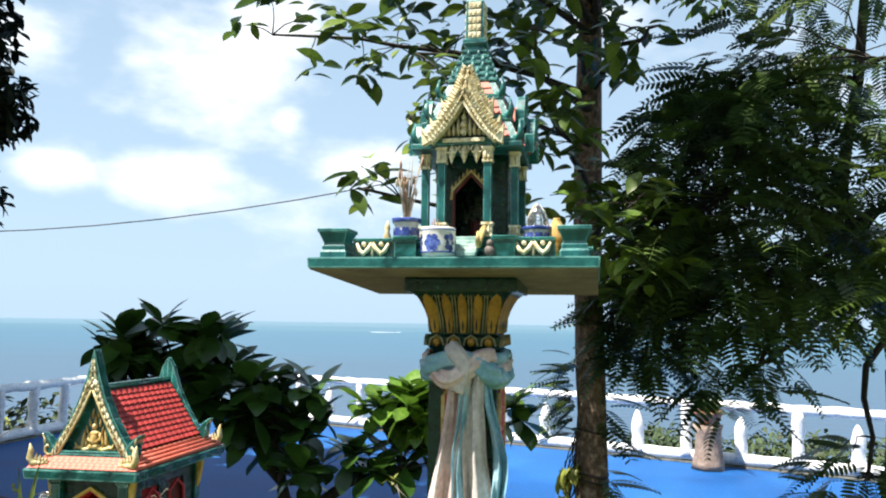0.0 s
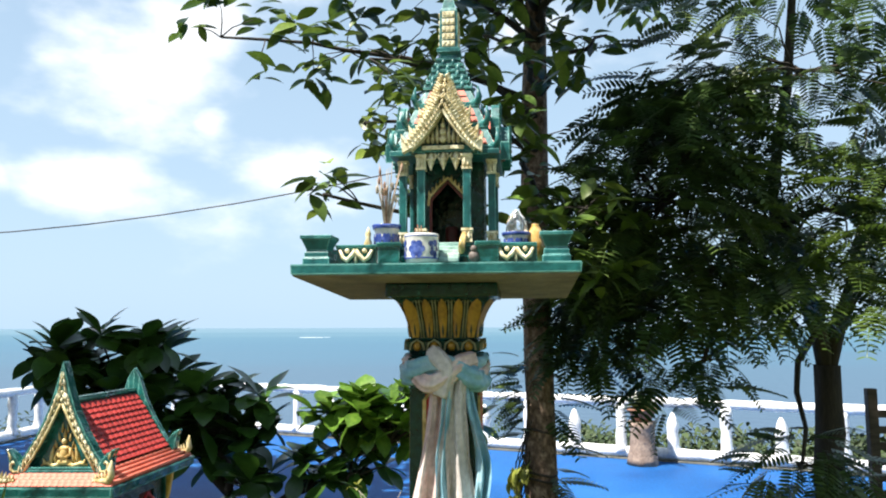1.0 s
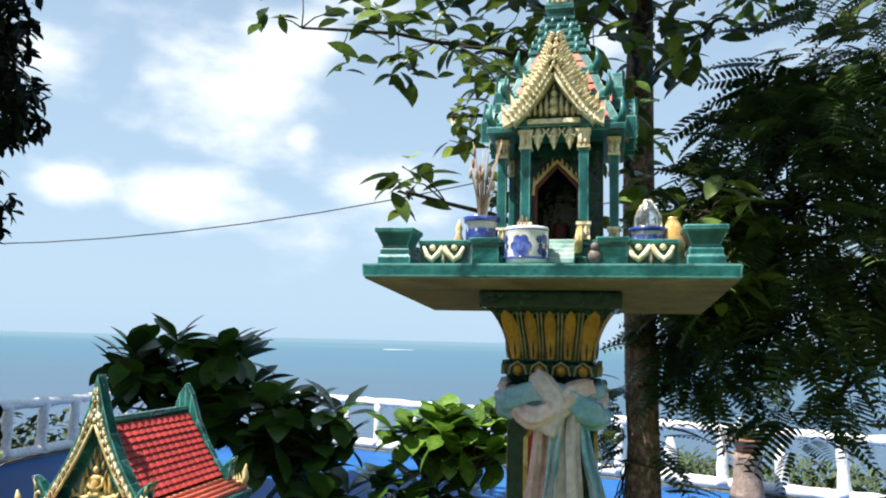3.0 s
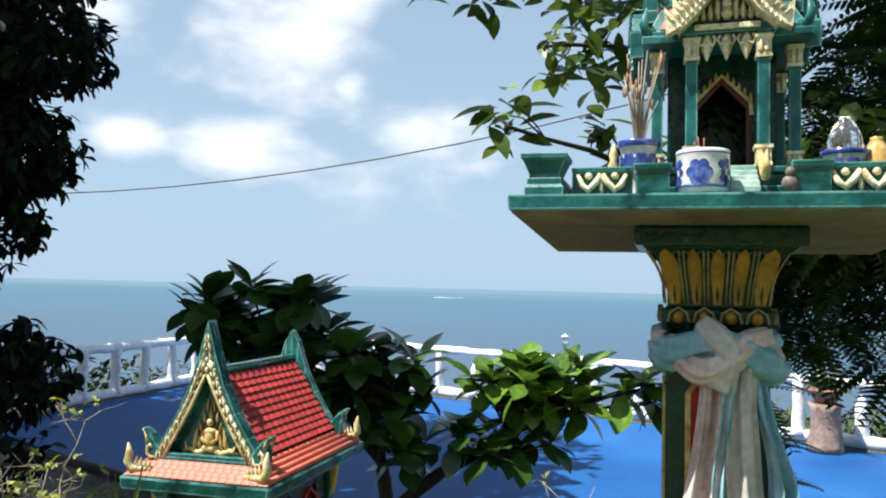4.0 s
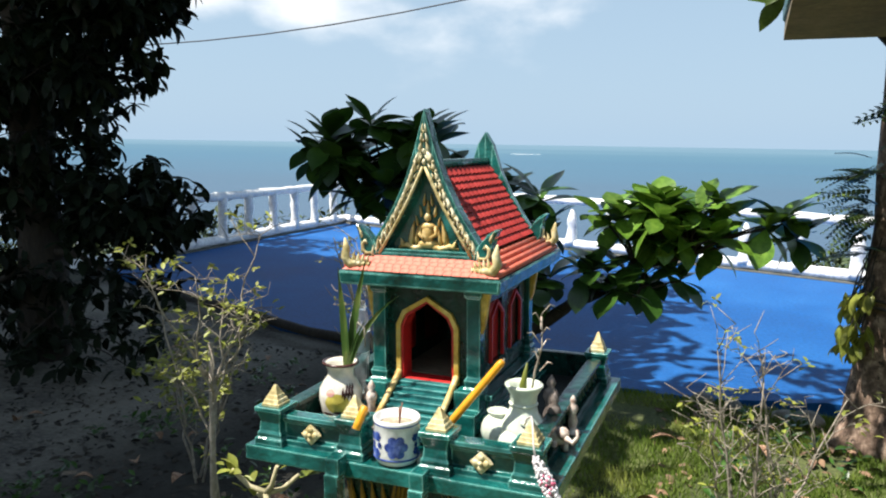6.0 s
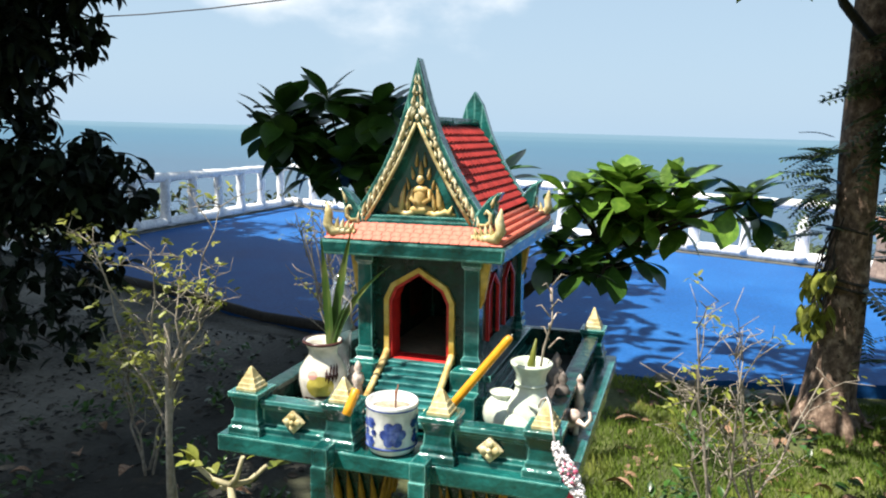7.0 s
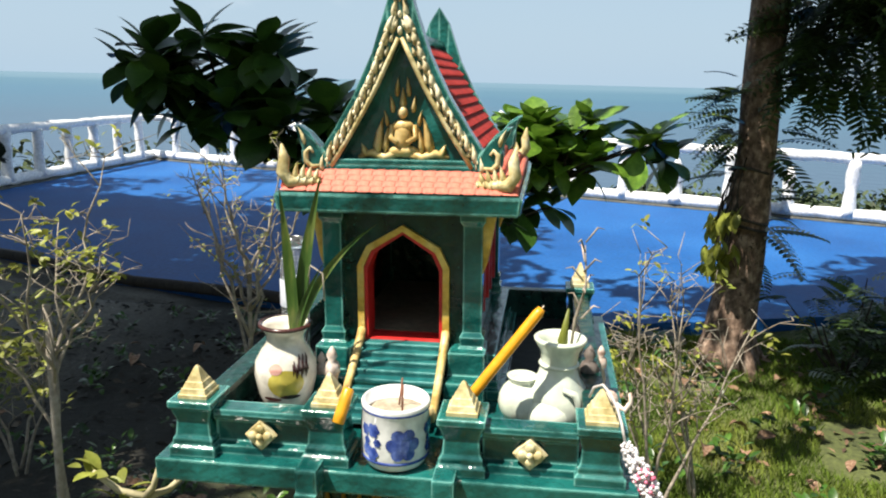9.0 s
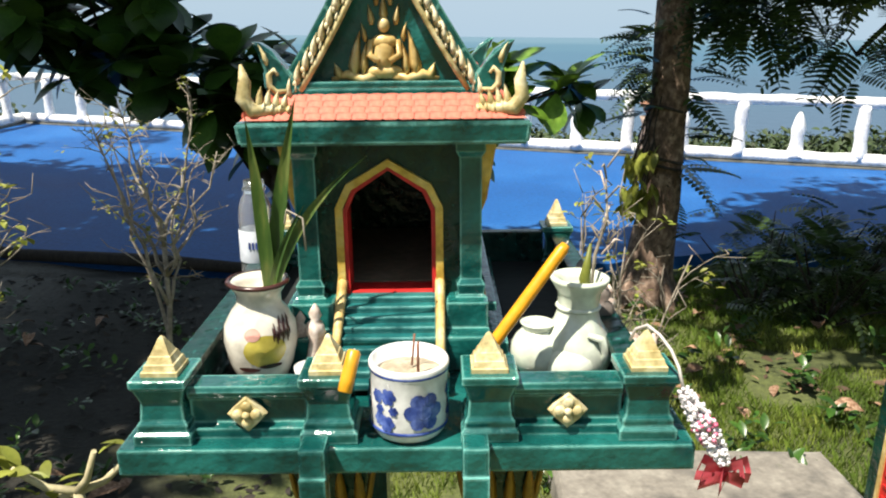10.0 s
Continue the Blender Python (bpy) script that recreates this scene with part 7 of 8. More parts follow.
def main_tree():
    """The straight trunk behind the high shrine, with leafy boughs reaching over it."""
    random.seed(52)
    th = thing("shade_tree", (0.56, 7.1, 0), "tall straight brown-barked tree with olive-green leaves", "tree", "trees")
    o = Vector((0.56, 7.1, 0))
    bm = bmesh.new()
    zs = [-0.1, 0.05, 0.2, 0.45, 0.8, 1.2, 1.6, 2.0, 2.5, 3.0, 3.6, 4.2, 5.0, 5.8, 6.8]
    rs = [0.27, 0.22, 0.18, 0.155, 0.142, 0.135, 0.13, 0.124, 0.12, 0.118, 0.118, 0.115, 0.1, 0.085, 0.05]
    tube(bm, [(0.02 * math.sin(z * 1.3) + 0.006 * z, 0.02 * math.cos(z), z) for z in zs], rs, 18, 0.3)
    for a in (-2.6, -1.2, 0.4, 1.9):
        tube(bm, [(0.1 * math.cos(a), 0.1 * math.sin(a), 0.3), (0.19 * math.cos(a), 0.19 * math.sin(a), 0.1), (0.34 * math.cos(a), 0.34 * math.sin(a), -0.04)], [0.06, 0.07, 0.03], 8, 0.3)
    part("trunk", bm, BARK, th, "rough brown bark in sun and shade")
    bm = bmesh.new()
    # each bough: start height, end point, leaf clumps round its outer half
    # those ending above 5 m are unseen, mostly added to shade lawn and terrace
    boughs = [(4.35, (-1.75, 5.6, 4.5), 0.42, 18), (4.2, (-0.6, 5.5, 4.25), 0.36, 14), (3.9, (-0.62, 5.4, 3.75), 0.28, 14), (2.7, (-0.68, 4.62, 3.12), 0.2, 15), (4.5, (0.22, 5.3, 4.3), 0.28, 7),
              (3.4, (0.3, 5.2, 3.75), 0.28, 9), (3.1, (0.9, 5.3, 3.1), 0.28, 18), (4.4, (1.1, 5.9, 4.5), 0.3, 7), (2.6, (0.95, 5.5, 2.75), 0.28, 14), (5.2, (0.3, 5.25, 6.3), 0.8, 50), (5.2, (-0.3, 4.35, 6.3), 0.7, 60), (5.3, (0.35, 4.3, 6.4), 0.6, 40), (5.6, (-1.0, 6.3, 6.9), 0.8, 60), (5.6, (-1.9, 6.4, 6.9), 0.8, 60), (5.6, (-2.6, 6.4, 7.0), 0.7, 40), (5.6, (-0.3, 6.1, 6.9), 0.8, 50), (4.9, (-1.1, 5.2, 5.3), 0.6, 10), (5.2, (0.9, 5.8, 5.8), 0.8, 22), (5.3, (0.2, 6.8, 6.4), 1.0, 24), (5.0, (-0.35, 4.9, 6.0), 0.75, 60), (5.2, (-0.2, 5.6, 6.05), 0.65, 50), (5.2, (0.1, 5.4, 6.05), 0.7, 50), (5.1, (1.5, 5.1, 5.7), 0.8, 5), (5.4, (-0.3, 5.6, 6.4), 0.8, 8), (4.9, (0.9, 5.9, 5.3), 0.6, 16), (5.2, (1.7, 5.6, 5.4), 0.6, 10), (5.6, (0.5, 6.9, 6.9), 0.9, 60), (5.6, (1.2, 7.5, 6.9), 0.9, 60), (5.6, (-0.4, 7.0, 6.9), 0.8, 60), (5.5, (0.3, 7.9, 6.9), 0.9, 60), (5.6, (0.9, 8.3, 7.0), 0.9, 50), (5.6, (1.7, 8.2, 6.9), 0.9, 60), (5.6, (2.3, 8.9, 6.9), 0.9, 60), (5.6, (1.5, 9.1, 7.0), 0.9, 60), (5.6, (2.7, 8.0, 6.8), 0.9, 50), (5.6, (3.3, 8.6, 6.8), 0.9, 50)]
    leaves = []
    for z0, end, r, n in boughs:
        pts = limb(bm, (0.05, -0.05, z0), Vector(end) - o, 0.032, 0.009, 0.12, 9, 0.08)
        for k in range(n):
            src = random.choice(pts[4:])
            p = src + Vector((rnd(-1, 1), rnd(-1, 1), rnd(-0.8, 0.8))) * r
            tube(bm, bent(src, p, 0.02, 4, 0.03), [0.006, 0.005, 0.004, 0.003], 4)
            leaves += spray(p, random.randint(6, 9), 0.2 if end[2] < 5 else 0.22, 180, (-42, 30))
    part("bough", bm, DARK_BARK, th)
    scatter("foliage", LEAF, leaves, LEAF_TREE, th, "sunlit olive-green leaves")["kind"] = "stuff"
    # climbers hanging on the trunk
    lf, fr = [], []
    bm = bmesh.new()
    for k in range(16):
        a = rnd(2.2, 4.3)
        p = Vector((0.2 * math.cos(a), 0.2 * math.sin(a) - 0.05, rnd(0.75, 1.2)))
        tube(bm, bent((0.1 * math.cos(a), 0.1 * math.sin(a), p.z + 0.35), p, 0.0, 5, 0.03), 0.005, 5)
        lf += spray(p, 6, 0.13, 180, (-85, -35))
    for k in range(34):
        a = rnd(2.4, 4.1)
        fr.append(leaf_pose((0.12 * math.cos(a), 0.12 * math.sin(a), rnd(1.4, 2.1)), math.degrees(a) - 90 + rnd(-25, 25), rnd(-35, 35), rnd(-20, 20), rnd(0.7, 1.05)))
    for k in range(14):
        a = rnd(-0.9, 0.9)
        fr.append(leaf_pose((0.13 * math.cos(a), 0.13 * math.sin(a), rnd(0.8, 1.9)), math.degrees(a) - 90 + rnd(-25, 25), rnd(-50, 20), rnd(-20, 20), rnd(0.9, 1.4)))
    part("climber_stem", bm, DARK_BARK, th)
    scatter("climber_leaves", LEAF, lf, LEAF_YELLOW, th, "yellow-green hanging climber leaves")["kind"] = "stuff"
    scatter("climber_fern", frond_template(0.34, 11, 0.09, 0.3), fr, LEAF_FERN, th, "dark fern growing on the trunk")["kind"] = "stuff"
    for z, rr in ((1.46, 0.142), (1.1, 0.15), (1.05, 0.152)):
        bm = bmesh.new()
        tube(bm, [(0.012 + rr * math.cos(a * 0.31), rr * math.sin(a * 0.31), z + 0.02 * math.sin(a * 0.6)) for a in range(22)], 0.011, 6, 0.4)
        ob = part("wire_tie", bm, ROPE, th, "dark wire wound round the trunk")


main_tree()


def feathery_tree():
    """The dark tree with feathery compound leaves beside the terrace."""
    random.seed(63)
    th = thing("feathery_tree", (3.1, 7.5, 0), "dark spreading tree with feathery compound leaves", "tree", "trees")
    o = Vector((3.1, 7.5, 0))
    bm = bmesh.new()
    limb(bm, (0, 0, -0.1), (0.03, 0, 2.0), 0.14, 0.115, 0.0, 8, 0.02)
    l1 = limb(bm, (0.03, 0, 1.95), (-0.5, -0.4, 3.4), 0.085, 0.05, 0.1)
    l2 = limb(bm, (0.03, 0, 1.95), (0.5, -0.2, 3.6), 0.08, 0.045, 0.1)
    l3 = limb(bm, l1[-1], (-0.2, -0.5, 5.6), 0.05, 0.03, 0.1)
    part("trunk", bm, DARK_BARK, th, "forked dark trunk")
    bm = bmesh.new()
    fronds = []
    lit = []
    clumps = [((1.5, 6.0, 3.25), (0.65, 0.7, 0.95), 420), ((1.8, 6.1, 2.7), (0.75, 0.7, 0.4), 115), ((2.9, 6.4, 3.2), (0.9, 0.8, 0.7), 130), ((1.2, 6.6, 3.0), (0.3, 0.4, 0.7), 150), ((2.6, 6.3, 4.3), (1.3, 0.9, 0.7), 190),
              ((3.8, 6.6, 3.0), (0.8, 0.7, 0.5), 110), ((1.75, 6.1, 2.1), (0.3, 0.3, 0.2), 18), ((3.3, 7.2, 5.7), (1.8, 1.2, 0.6), 120), ((1.9, 6.3, 5.9), (1.2, 1.0, 0.5), 60), ((1.6, 6.6, 1.85), (0.2, 0.3, 0.24), 16), ((1.0, 6.85, 2.4), (0.32, 0.34, 0.45), 170), ((2.4, 7.3, 3.1), (1.1, 0.5, 1.0), 60), ((4.1, 6.6, 4.0), (0.9, 0.9, 1.0), 120), ((1.7, 6.2, 4.05), (0.42, 0.5, 0.36), 110), ((2.5, 6.4, 1.3), (0.45, 0.35, 0.25), 60)]
    for c, r, n in clumps:
        a = Vector(c) - o
        src = min((l1[2], l1[4], l2[3], l2[5], l3[2], l3[4]), key=lambda q: (q - a).length)
        bough = limb(bm, src, a, 0.035, 0.014, 0.1, 7, 0.08)
        for k in range(int(n * 0.98)):
            p = in_ellipsoid(c, r, 0.2) - o
            out = p - a
            yaw = math.degrees(math.atan2(-out.x, out.y)) + rnd(-60, 60)
            fronds.append(leaf_pose(p, yaw, rnd(-55, 20), rnd(-30, 30), rnd(0.8, 1.35)))
            if k % 12 == 0:
                s = min(bough, key=lambda q: (q - p).length)
                tube(bm, bent(s, p, 0.05, 5, 0.05), [0.009, 0.008, 0.006, 0.005, 0.003], 5)
    # outer sprays that take the sunlit leaf tone
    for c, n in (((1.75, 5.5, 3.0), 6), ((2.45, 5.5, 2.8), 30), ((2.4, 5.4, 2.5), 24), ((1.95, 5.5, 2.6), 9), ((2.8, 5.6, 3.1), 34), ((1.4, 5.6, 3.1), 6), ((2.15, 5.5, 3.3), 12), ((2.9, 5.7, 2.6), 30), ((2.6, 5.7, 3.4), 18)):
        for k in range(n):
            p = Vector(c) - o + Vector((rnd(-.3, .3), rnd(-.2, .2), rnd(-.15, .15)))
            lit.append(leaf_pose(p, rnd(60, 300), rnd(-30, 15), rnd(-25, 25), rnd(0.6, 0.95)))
        tube(bm, bent(l1[3], Vector(c) - o, 0.1, 7, 0.05), [0.02, 0.016, 0.013, 0.01, 0.008, 0.006, 0.004], 5)
    part("bough", bm, DARK_BARK, th)
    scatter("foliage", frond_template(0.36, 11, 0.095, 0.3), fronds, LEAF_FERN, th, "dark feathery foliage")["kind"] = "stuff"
    scatter("sunlit_foliage", frond_template(0.4, 10, 0.105, 0.35), lit, LEAF_FERN_LIT, th, "sprays with sunlight put into their light green")["kind"] = "stuff"


feathery_tree()


def undergrowth():
    """Low dark ferny plants by the lawn's edge."""
    random.seed(71)
    for k, (x, y, n, s) in enumerate(((1.25, 6.8, 46, 1.1), (1.65, 6.6, 60, 1.15), (1.95, 6.9, 44, 1.1), (2.5, 6.7, 34, 1.0), (2.2, 7.4, 34, 1.0), (3.0, 6.9, 54, 1.2), (1.6, 7.4, 20, 0.7))):
        th = thing("fern_shrub", (x, y, ground_z(x, y)), "low dark feathery shrub at the lawn's edge", "shrub", "fern shrubs")
        bm = bmesh.new()
        ms = []
        for i in range(n):
            a, h = rnd(0, 360), rnd(0.15, 0.95) * s * 0.7
            p = Vector((rnd(-.3, .3) * s, rnd(-.3, .3) * s, h))
            ms.append(leaf_pose(p, a, rnd(-40, 40), rnd(-25, 25), rnd(0.8, 1.3)))
            if i % 4 == 0:
                tube(bm, bent((0, 0, -0.03), p, 0.02, 4, 0.04), [0.012, 0.01, 0.007, 0.004], 5)
        part("stem", bm, DARK_BARK, th)
        scatter("foliage", frond_template(0.3, 10, 0.075, 0.4), ms, LEAF_FERN, th)["kind"] = "stuff"


undergrowth()


def dark_tree():
    """The dense black-green tree on the shaded side, whose canopy darkens the yard."""
    random.seed(84)
    th = thing("shade_tree", (-6.6, 6.3, 0), "dense dark evergreen tree casting deep shade", "tree", "trees")
    o = Vector((-6.6, 6.3, 0))
    bm = bmesh.new()
    trunk = limb(bm, (0, 0, -0.1), (-0.2, 0, 5.2), 0.24, 0.13, 0.0, 10, 0.05)
    part("trunk", bm, DARK_BARK, th)
    bm = bmesh.new()
    leaves = []
    clumps = [((-5.15, 6.2, 4.35), (0.7, 0.6, 0.45), 120), ((-5.7, 6.2, 5.2), (0.9, 0.8, 0.5), 220), ((-5.5, 6.2, 3.5), (0.65, 0.6, 0.5), 220), ((-5.9, 6.2, 2.9), (0.75, 0.6, 0.6), 180), ((-6.1, 6.2, 4.2), (1.0, 0.7, 0.9), 360),
              ((-6.6, 6.2, 2.2), (0.95, 0.7, 0.8), 220), ((-5.6, 6.4, 1.55), (0.72, 0.5, 0.45), 150), ((-5.7, 6.3, 0.9), (0.7, 0.5, 0.5), 45), ((-6.9, 6.3, 1.2), (0.9, 0.6, 0.8), 110), ((-5.9, 6.0, 0.35), (0.9, 0.5, 0.4), 30), ((-7.0, 5.8, 0.5), (0.8, 0.5, 0.6), 50), ((-7.0, 6.2, 4.2), (0.9, 0.6, 0.9), 260), ((-7.0, 6.2, 5.4), (1.1, 0.8, 0.6), 220), ((-7.6, 6.2, 3.0), (0.9, 0.7, 0.8), 160)]
    for c, r, n in clumps:
        a = Vector(c) - o
        src = min(trunk[2:], key=lambda q: (q - a).length)
        bough = limb(bm, src, a, 0.05, 0.015, 0.05, 7, 0.08)
        for k in range(n):
            p = in_ellipsoid(c, r, 0.25) - o
            if k % 9 == 0:
                s = min(bough, key=lambda q: (q - p).length)
                tube(bm, bent(s, p, 0.02, 4, 0.04), [0.01, 0.008, 0.006, 0.003], 4)
            leaves += spray(p, 7, 0.165, 180, (-70, 10))
    part("bough", bm, DARK_BARK, th)
    scatter("foliage", LEAF, leaves, LEAF_DARK, th, "dense foliage with deep shade put into its black-green")["kind"] = "stuff"
    # the high canopy over the yard, mostly unseen, spread to shade ground, terrace and side rail
    bm = bmesh.new()
    high = []
    for k in range(430):
        c = Vector((rnd(-12.6, -4.6), rnd(0.2, 10.2), rnd(6.4, 7.8))) if k < 340 else Vector((rnd(-16.5, -11.0), rnd(1.5, 13.0), rnd(6.2, 7.8)))
        if c.x > -8:
            c.z += 0.5
        away = math.hypot(c.x - 0.6, c.y - 0.5)
        if c.y > 4 and 0.6 - c.x < (c.y - 0.5) * 1.05:
            c.z = max(c.z, 3.4 + 0.48 * away)  # lifted out of view, where it only serves to cast shade
        if c.x > -5.7 and c.y < 3.6 or c.x > -5.2 and c.y > 8:
            continue
        src = trunk[-1] + Vector((0, 0, -0.3))
        limb(bm, src, c - o, 0.05, 0.02, 0.3, 7, 0.15)
        for i in range(26):
            p = in_ellipsoid(c, (1.1, 1.1, 0.5)) - o
            high += spray(p, 3, 0.34, 180, (-40, 20))
    part("high_bough", bm, DARK_BARK, th)
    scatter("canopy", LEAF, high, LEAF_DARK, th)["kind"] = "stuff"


dark_tree()


def twiggy_shrub(at, height, width, n, leaf_n, mat, label, leaf_size=0.045, seed=1, top=0.5, thick=1.0):
    random.seed(seed)
    th = thing("twiggy_shrub", at, label, "shrub", "twiggy shrubs")
    bm = bmesh.new()
    leaves = []
    for s in range(n):
        a = rnd(0, 6.28)
        base = Vector((0.03 * math.cos(a), 0.03 * math.sin(a), -0.04))
        tip = Vector((width * rnd(-1, 1), width * rnd(-0.7, 0.7), height * rnd(0.6, 1.0)))
        stem = bent(base, tip, 0.0, 8, 0.022)
        tube(bm, stem, [(0.009 - 0.0009 * i) * thick for i in range(8)], 6, 0.3)
        for k in range(9):
            i = random.randint(3, 7)
            src = stem[i]
            end = src + Vector((rnd(-1, 1), rnd(-1, 1), rnd(0.4, 1.4))) * width * 0.5
            tw = bent(src, end, 0.03, 5, 0.012)
            tube(bm, tw, [0.0036, 0.003, 0.0026, 0.002, 0.0014], 4)
            for j in range(3):
                e2 = tw[2 + j % 3] + Vector((rnd(-1, 1), rnd(-1, 1), rnd(-0.2, 1))) * width * 0.25
                tube(bm, [tw[2 + j % 3], e2], [0.0028, 0.0015], 4)
                if rnd(0, 1) < leaf_n and e2.z > height * (1 - top) * rnd(0.4, 1):
                    leaves += spray(e2, random.randint(3, 7), leaf_size, 180, (-30, 50))
    part("stem", bm, mat, th)
    if leaves:
        scatter("leaves", LEAF, leaves, LEAF_YELLOW, th, "small yellow-green leaves")["kind"] = "stuff"


twiggy_shrub((-0.27, 4.9, ground_z(-0.27, 4.9)), 1.22, 0.42, 5, 0.16, TWIG, "sparse twiggy shrub with few small leaves", 0.045, 3)
twiggy_shrub((-0.05, 5.0, ground_z(-0.05, 5.0)), 0.95, 0.3, 3, 0.14, TWIG, "sparse low twiggy shrub on the lawn", 0.04, 4)
def sapling(at, fork_z, top_z, spread, limbs, leaf_n, leaf_size, r, label, seed, stump=None):
    """A single slim stem that forks into a twiggy crown, leaves in tufts at the twig ends."""
    random.seed(seed)
    th = thing("sapling", at, label, "shrub", "twiggy shrubs")
    z0 = at[2]
    bm = bmesh.new()
    leaves = []
    fork = Vector((0.03, 0.0, fork_z - z0))
    stem = bent((0, 0, -0.04), fork, 0.0, 9, 0.02)
    tube(bm, stem, [r * (1.3 - 0.05 * i) for i in range(9)], 8, 0.3)
    for k in range(limbs):
        a = 2 * math.pi * k / limbs + rnd(-0.4, 0.4)
        src = stem[random.randint(5, 8)]
        reach = spread * rnd(0.55, 1.0)
        end = Vector((reach * math.cos(a), reach * math.sin(a) * 0.7, (top_z - z0) - (top_z - fork_z) * rnd(0.0, 0.65) ** 1.2))
        lm = bent(src, end, -0.03, 9, 0.03)
        tube(bm, lm, [r * (0.75 - 0.07 * i) for i in range(9)], 6, 0.3)
        for q in range(9):
            p0 = lm[random.randint(2, 8)]
            p1 = p0 + Vector((rnd(-1, 1), rnd(-1, 1) * 0.7, rnd(-0.1, 1.0))) * spread * 0.42
            tw = bent(p0, p1, 0.01, 5, 0.012)
            tube(bm, tw, [r * 0.28, r * 0.24, r * 0.2, r * 0.16, r * 0.1], 4)
            for j in range(3):
                e = tw[2 + j % 3] + Vector((rnd(-1, 1), rnd(-1, 1), rnd(-0.2, 1))) * spread * 0.16
                tube(bm, [tw[2 + j % 3], e], [r * 0.16, r * 0.08], 4)
                if rnd(0, 1) < leaf_n:
                    leaves += spray(e, random.randint(3, 6), leaf_size, 180, (-30, 50))
    part("stem", bm, TWIG, th)
    if stump:
        bm = bmesh.new()
        tube(bm, [(0.03, -0.02, -0.04), (0.035, -0.03, (stump - z0) * 0.5), (0.045, -0.03, stump - z0)], [r * 1.5, r * 1.4, r * 1.25], 9, 0.25)
        part("cut_stem", bm, TWIG, th, "pale stem cut off flat")
        for q in range(7):
            leaves += spray((0.04 + rnd(-0.09, 0.09), -0.03 + rnd(-0.05, 0.05), (stump - z0) * rnd(0.35, 1.05)), 5, leaf_size, 180, (-20, 50))
    scatter("leaves", LEAF, leaves, LEAF_YELLOW, th, "small yellow-green leaves")["kind"] = "stuff"


sapling((-2.28, 3.45, ground_z(-2.28, 3.45)), 1.2, 1.8, 0.36, 6, 0.4, 0.034, 0.009, "slender sapling with yellow-green leaf tufts in shade", 5, 1.38)
sapling((-2.2, 4.7, ground_z(-2.2, 4.7)), 1.1, 1.68, 0.32, 9, 0.22, 0.028, 0.012, "nearly bare grey twiggy sapling beyond the low shrine", 6)
twiggy_shrub((-3.35, 4.6, ground_z(-3.35, 4.6)), 1.0, 0.34, 4, 0.8, TWIG, "slender shaded shrub with sparse leaves", 0.055, 7, 0.8)



def pale_stem_plant():
    random.seed(91)
    th = thing("pale_stemmed_plant", (-1.89, 3.3, ground_z(-1.89, 3.3)), "thick pale-stemmed plant with green leaf tufts", "plant")
    g = ground_z(-1.89, 3.3)
    bm = bmesh.new()
    tips = []
    trunk = [(0, 0, -0.04), (0.015, 0, 0.4), (0.0, -0.02, 0.9 - g)]
    tube(bm, trunk, [0.024, 0.017, 0.013], 9, 0.3)
    fork = Vector(trunk[-1])
    for d in ((-0.15, 0, 0.06), (0.12, 0.03, 0.08), (-0.1, 0.05, -0.02), (0.06, -0.02, 0.12)):
        e = fork + Vector(d)
        tube(bm, [fork, fork.lerp(e, 0.5) + Vector((0, 0, -0.02)), e], [0.011, 0.009, 0.007], 8, 0.3)
        tips.append(e)
    part("stem", bm, STEM_PALE, th, "thick pale forked stem")
    lv = []
    for e in tips[:3]:
        lv += spray(e, 7, 0.065, 180, (0, 60))
    scatter("leaf_tuft", LEAF, lv, LEAF_YELLOW, th)["kind"] = "stuff"


pale_stem_plant()


def grass():
    random.seed(101)
    ms = []
    for k in range(135000):
        x, y = rnd(-1.7, 4.0), rnd(2.4, 7.8)
        if min(x + 1.7, 4.0 - x, y - 2.4) < rnd(0.0, 0.9):
            continue  # thinning out towards the sides
        if noise.noise((x * 1.6, y * 1.6, 7)) < -0.34 or (-0.57 < x < 0.67 and 4.08 < y < 4.64):
            continue
        h = rnd(0.025, 0.075) * (1.0 + 0.5 * noise.noise((x * 3, y * 3, 2)))
        ms.append(Matrix.Translation((x, y, ground_z(x, y) - 0.004)) @ Matrix.Rotation(rnd(0, 6.28), 4, "Z") @ Matrix.Diagonal((0.0055, h * 1.2, h, 1)))
    ob = scatter("grass", BLADE, ms, GRASS)
    tagged(ob, "short sunny lawn grass with bare patches", "grass", kind="stuff")
    # low weeds
    ms = []
    for k in range(70):
        x, y = rnd(-0.6, 2.4), rnd(4.4, 7.3)
        for i in range(9):
            ms.append(leaf_pose((x + rnd(-.05, .05), y + rnd(-.05, .05), ground_z(x, y) + rnd(0.01, 0.13)), rnd(0, 360), rnd(0, 60), rnd(-20, 20), rnd(0.05, 0.1)))
    for k in range(330):
        x, y = rnd(-4.6, -1.6), rnd(3.0, 7.4)
        if noise.noise((x * 1.4, y * 1.4, 3)) < -0.05:
            continue
        for i in range(7):
            ms.append(leaf_pose((x + rnd(-.05, .05), y + rnd(-.05, .05), ground_z(x, y) + rnd(0.01, 0.08)), rnd(0, 360), rnd(0, 60), rnd(-20, 20), rnd(0.04, 0.08)))
    tagged(scatter("weeds", LEAF, ms, LEAF_BIG), "low leafy weeds scattered over the yard", "weeds", kind="stuff")


grass()


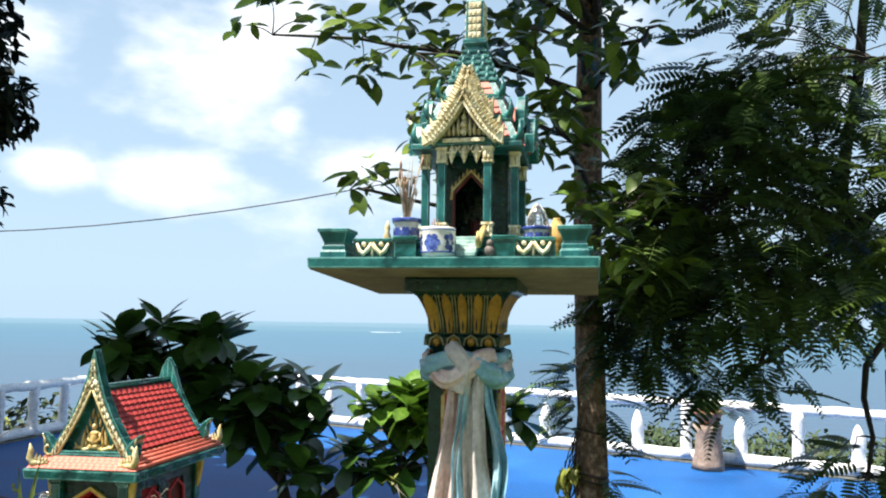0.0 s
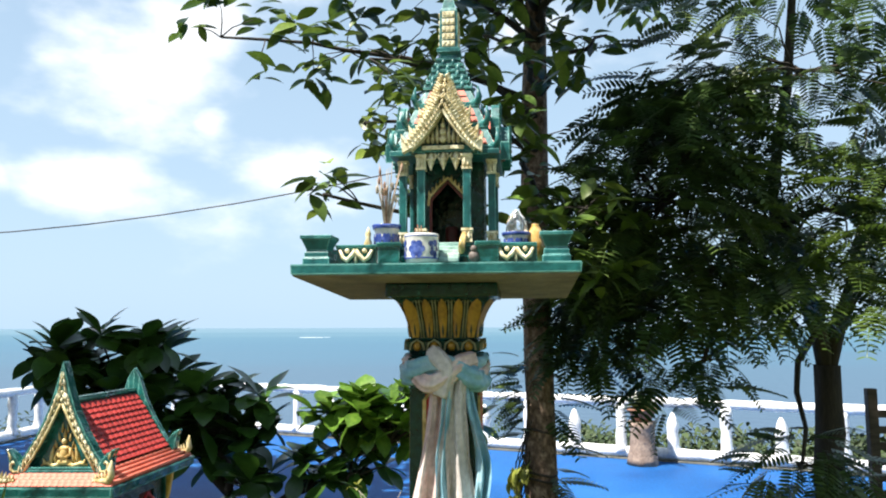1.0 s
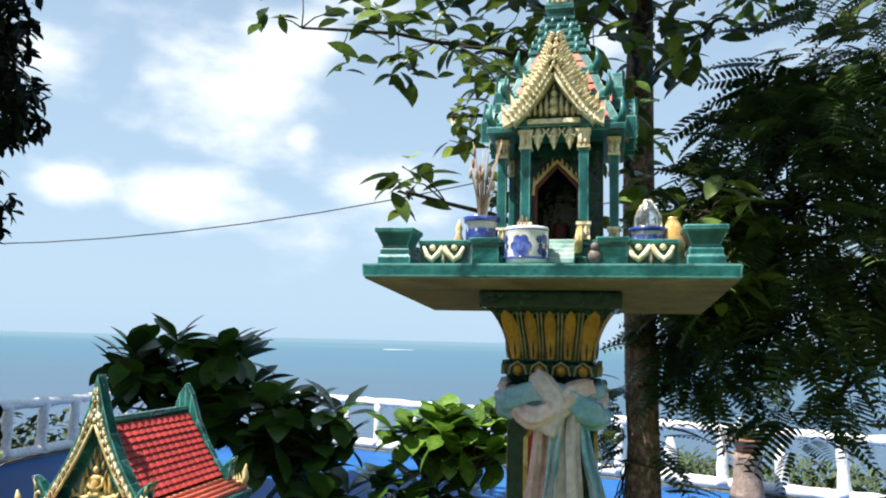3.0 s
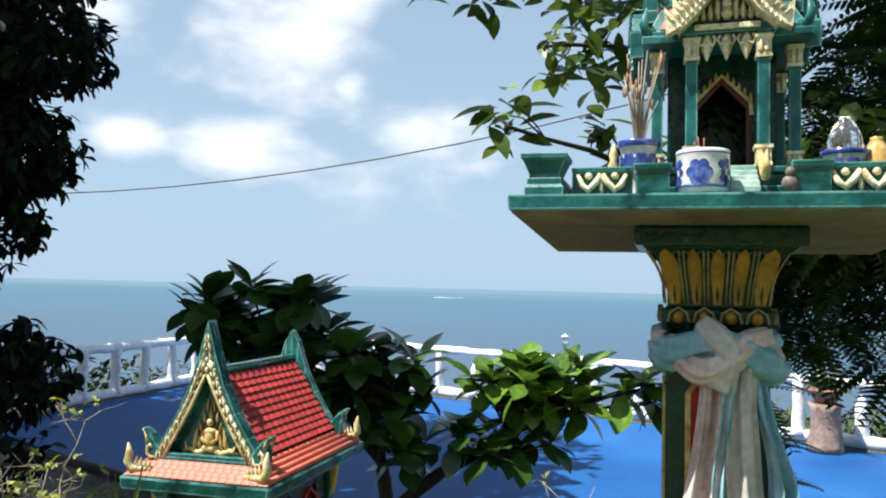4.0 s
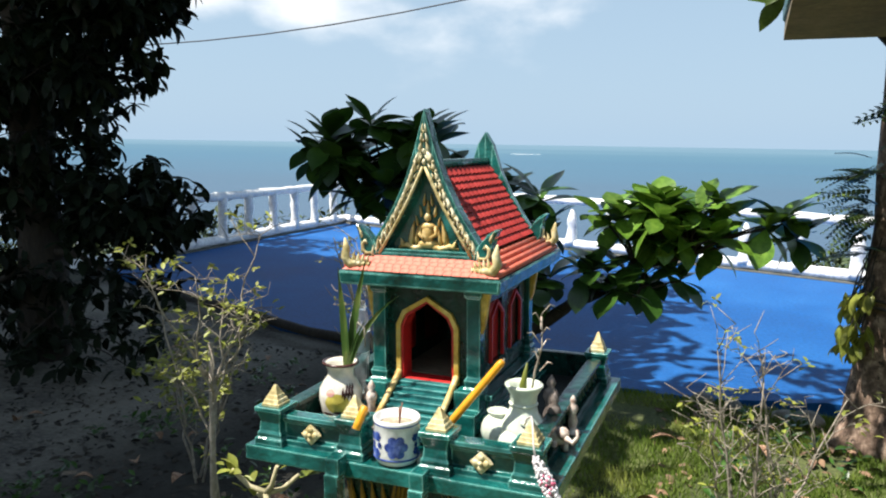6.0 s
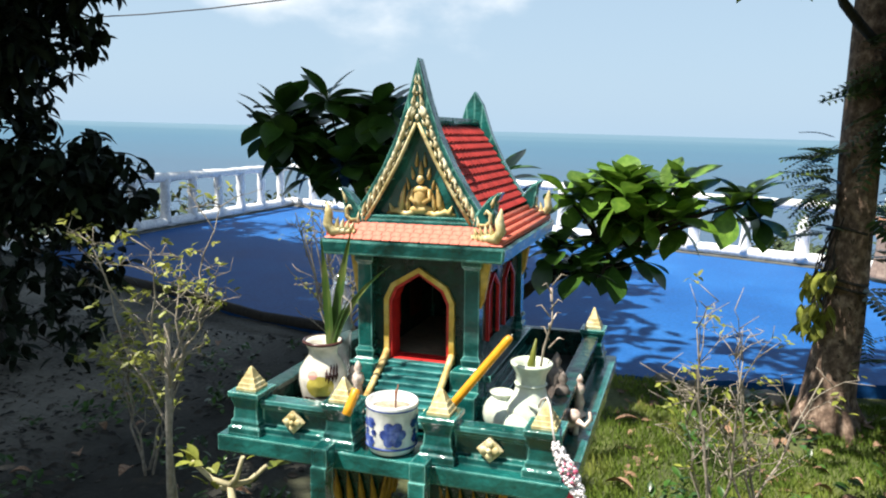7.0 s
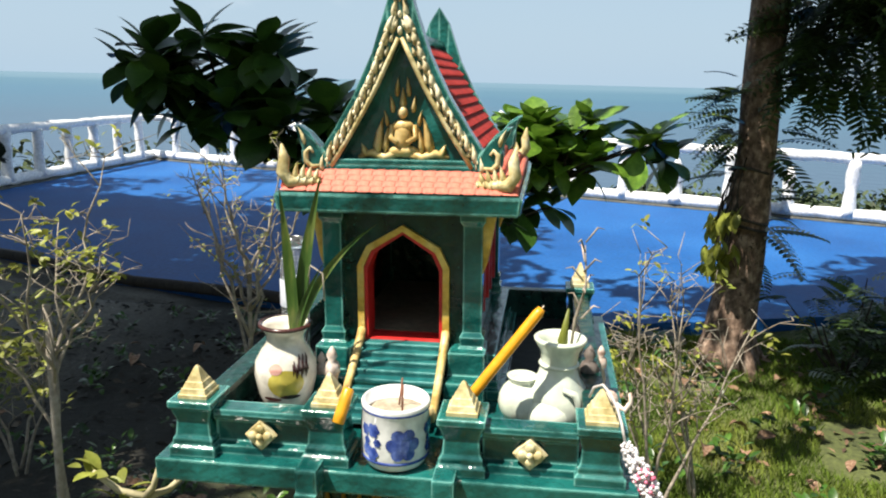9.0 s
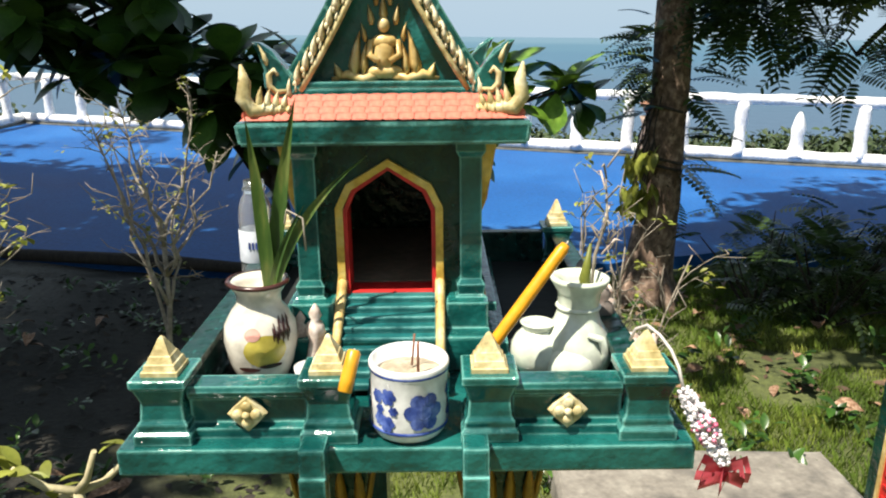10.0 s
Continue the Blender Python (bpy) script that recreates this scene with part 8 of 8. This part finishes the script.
def soil_litter():
    """Leaf bits, twigs and crumbs over the shaded soil, with deep shade put into their tone."""
    random.seed(107)
    ms = []
    for k in range(5200):
        x, y = rnd(-7.5, -1.55), rnd(2.6, 7.6)
        if noise.noise((x * 1.1, y * 1.6, 5)) < -0.1 and k % 3:
            continue
        ms.append(leaf_pose((x, y, ground_z(x, y) + rnd(0.004, 0.02)), rnd(0, 360), rnd(-25, 30), rnd(-40, 40), rnd(0.025, 0.085)))
    dry = []
    for k in range(800):
        x, y = rnd(-0.9, 2.6), rnd(5.3, 7.5)
        if noise.noise((x * 1.7, y * 1.7, 9)) < 0.02 and y < 6.9:
            continue
        dry.append(leaf_pose((x, y, ground_z(x, y) + rnd(0.01, 0.04)), rnd(0, 360), rnd(-25, 35), rnd(-40, 40), rnd(0.03, 0.1)))
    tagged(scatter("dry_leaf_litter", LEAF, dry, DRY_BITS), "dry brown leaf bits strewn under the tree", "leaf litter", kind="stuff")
    tagged(scatter("leaf_litter", LEAF, ms, LITTER), "brown leaf litter on soil, shade put into its colour", "leaf litter", kind="stuff")


soil_litter()


def hillside():
    """Scrub on the slope beyond the railings."""
    random.seed(111)
    ms = []
    for k in range(230):
        if k % 3:
            x = rnd(2.4, 26)
            y = 17.6 - 0.326 * x + rnd(6.0, 17)
            top = 2.36 - (0.136 + 0.008 * math.sin(x * 1.7)) * (y - 0.5)
        else:
            x, y = rnd(-24, -11.6), rnd(9, 24)
            d = math.hypot(x, y - 1)
            top = 2.3 - (0.118 + 0.02 * math.sin(y * 1.1)) * d + 0.2
        for i in range(70):
            p = in_ellipsoid((x, y, top - 0.55), (0.9, 0.9, 0.6))
            ms.append(leaf_pose(p, rnd(0, 360), rnd(-60, 60), rnd(-40, 40), rnd(0.16, 0.34)))
        for i in range(14):
            p = in_ellipsoid((x, y, top - 1.6), (1.1, 1.1, 1.0))
            ms.append(leaf_pose(p, rnd(0, 360), rnd(-60, 60), rnd(-40, 40), rnd(0.5, 0.8)))
    tagged(scatter("hillside_scrub", LEAF, ms, SHRUB_FAR), "dark green scrub covering the slope beyond the railing", "scrub", kind="stuff")


hillside()
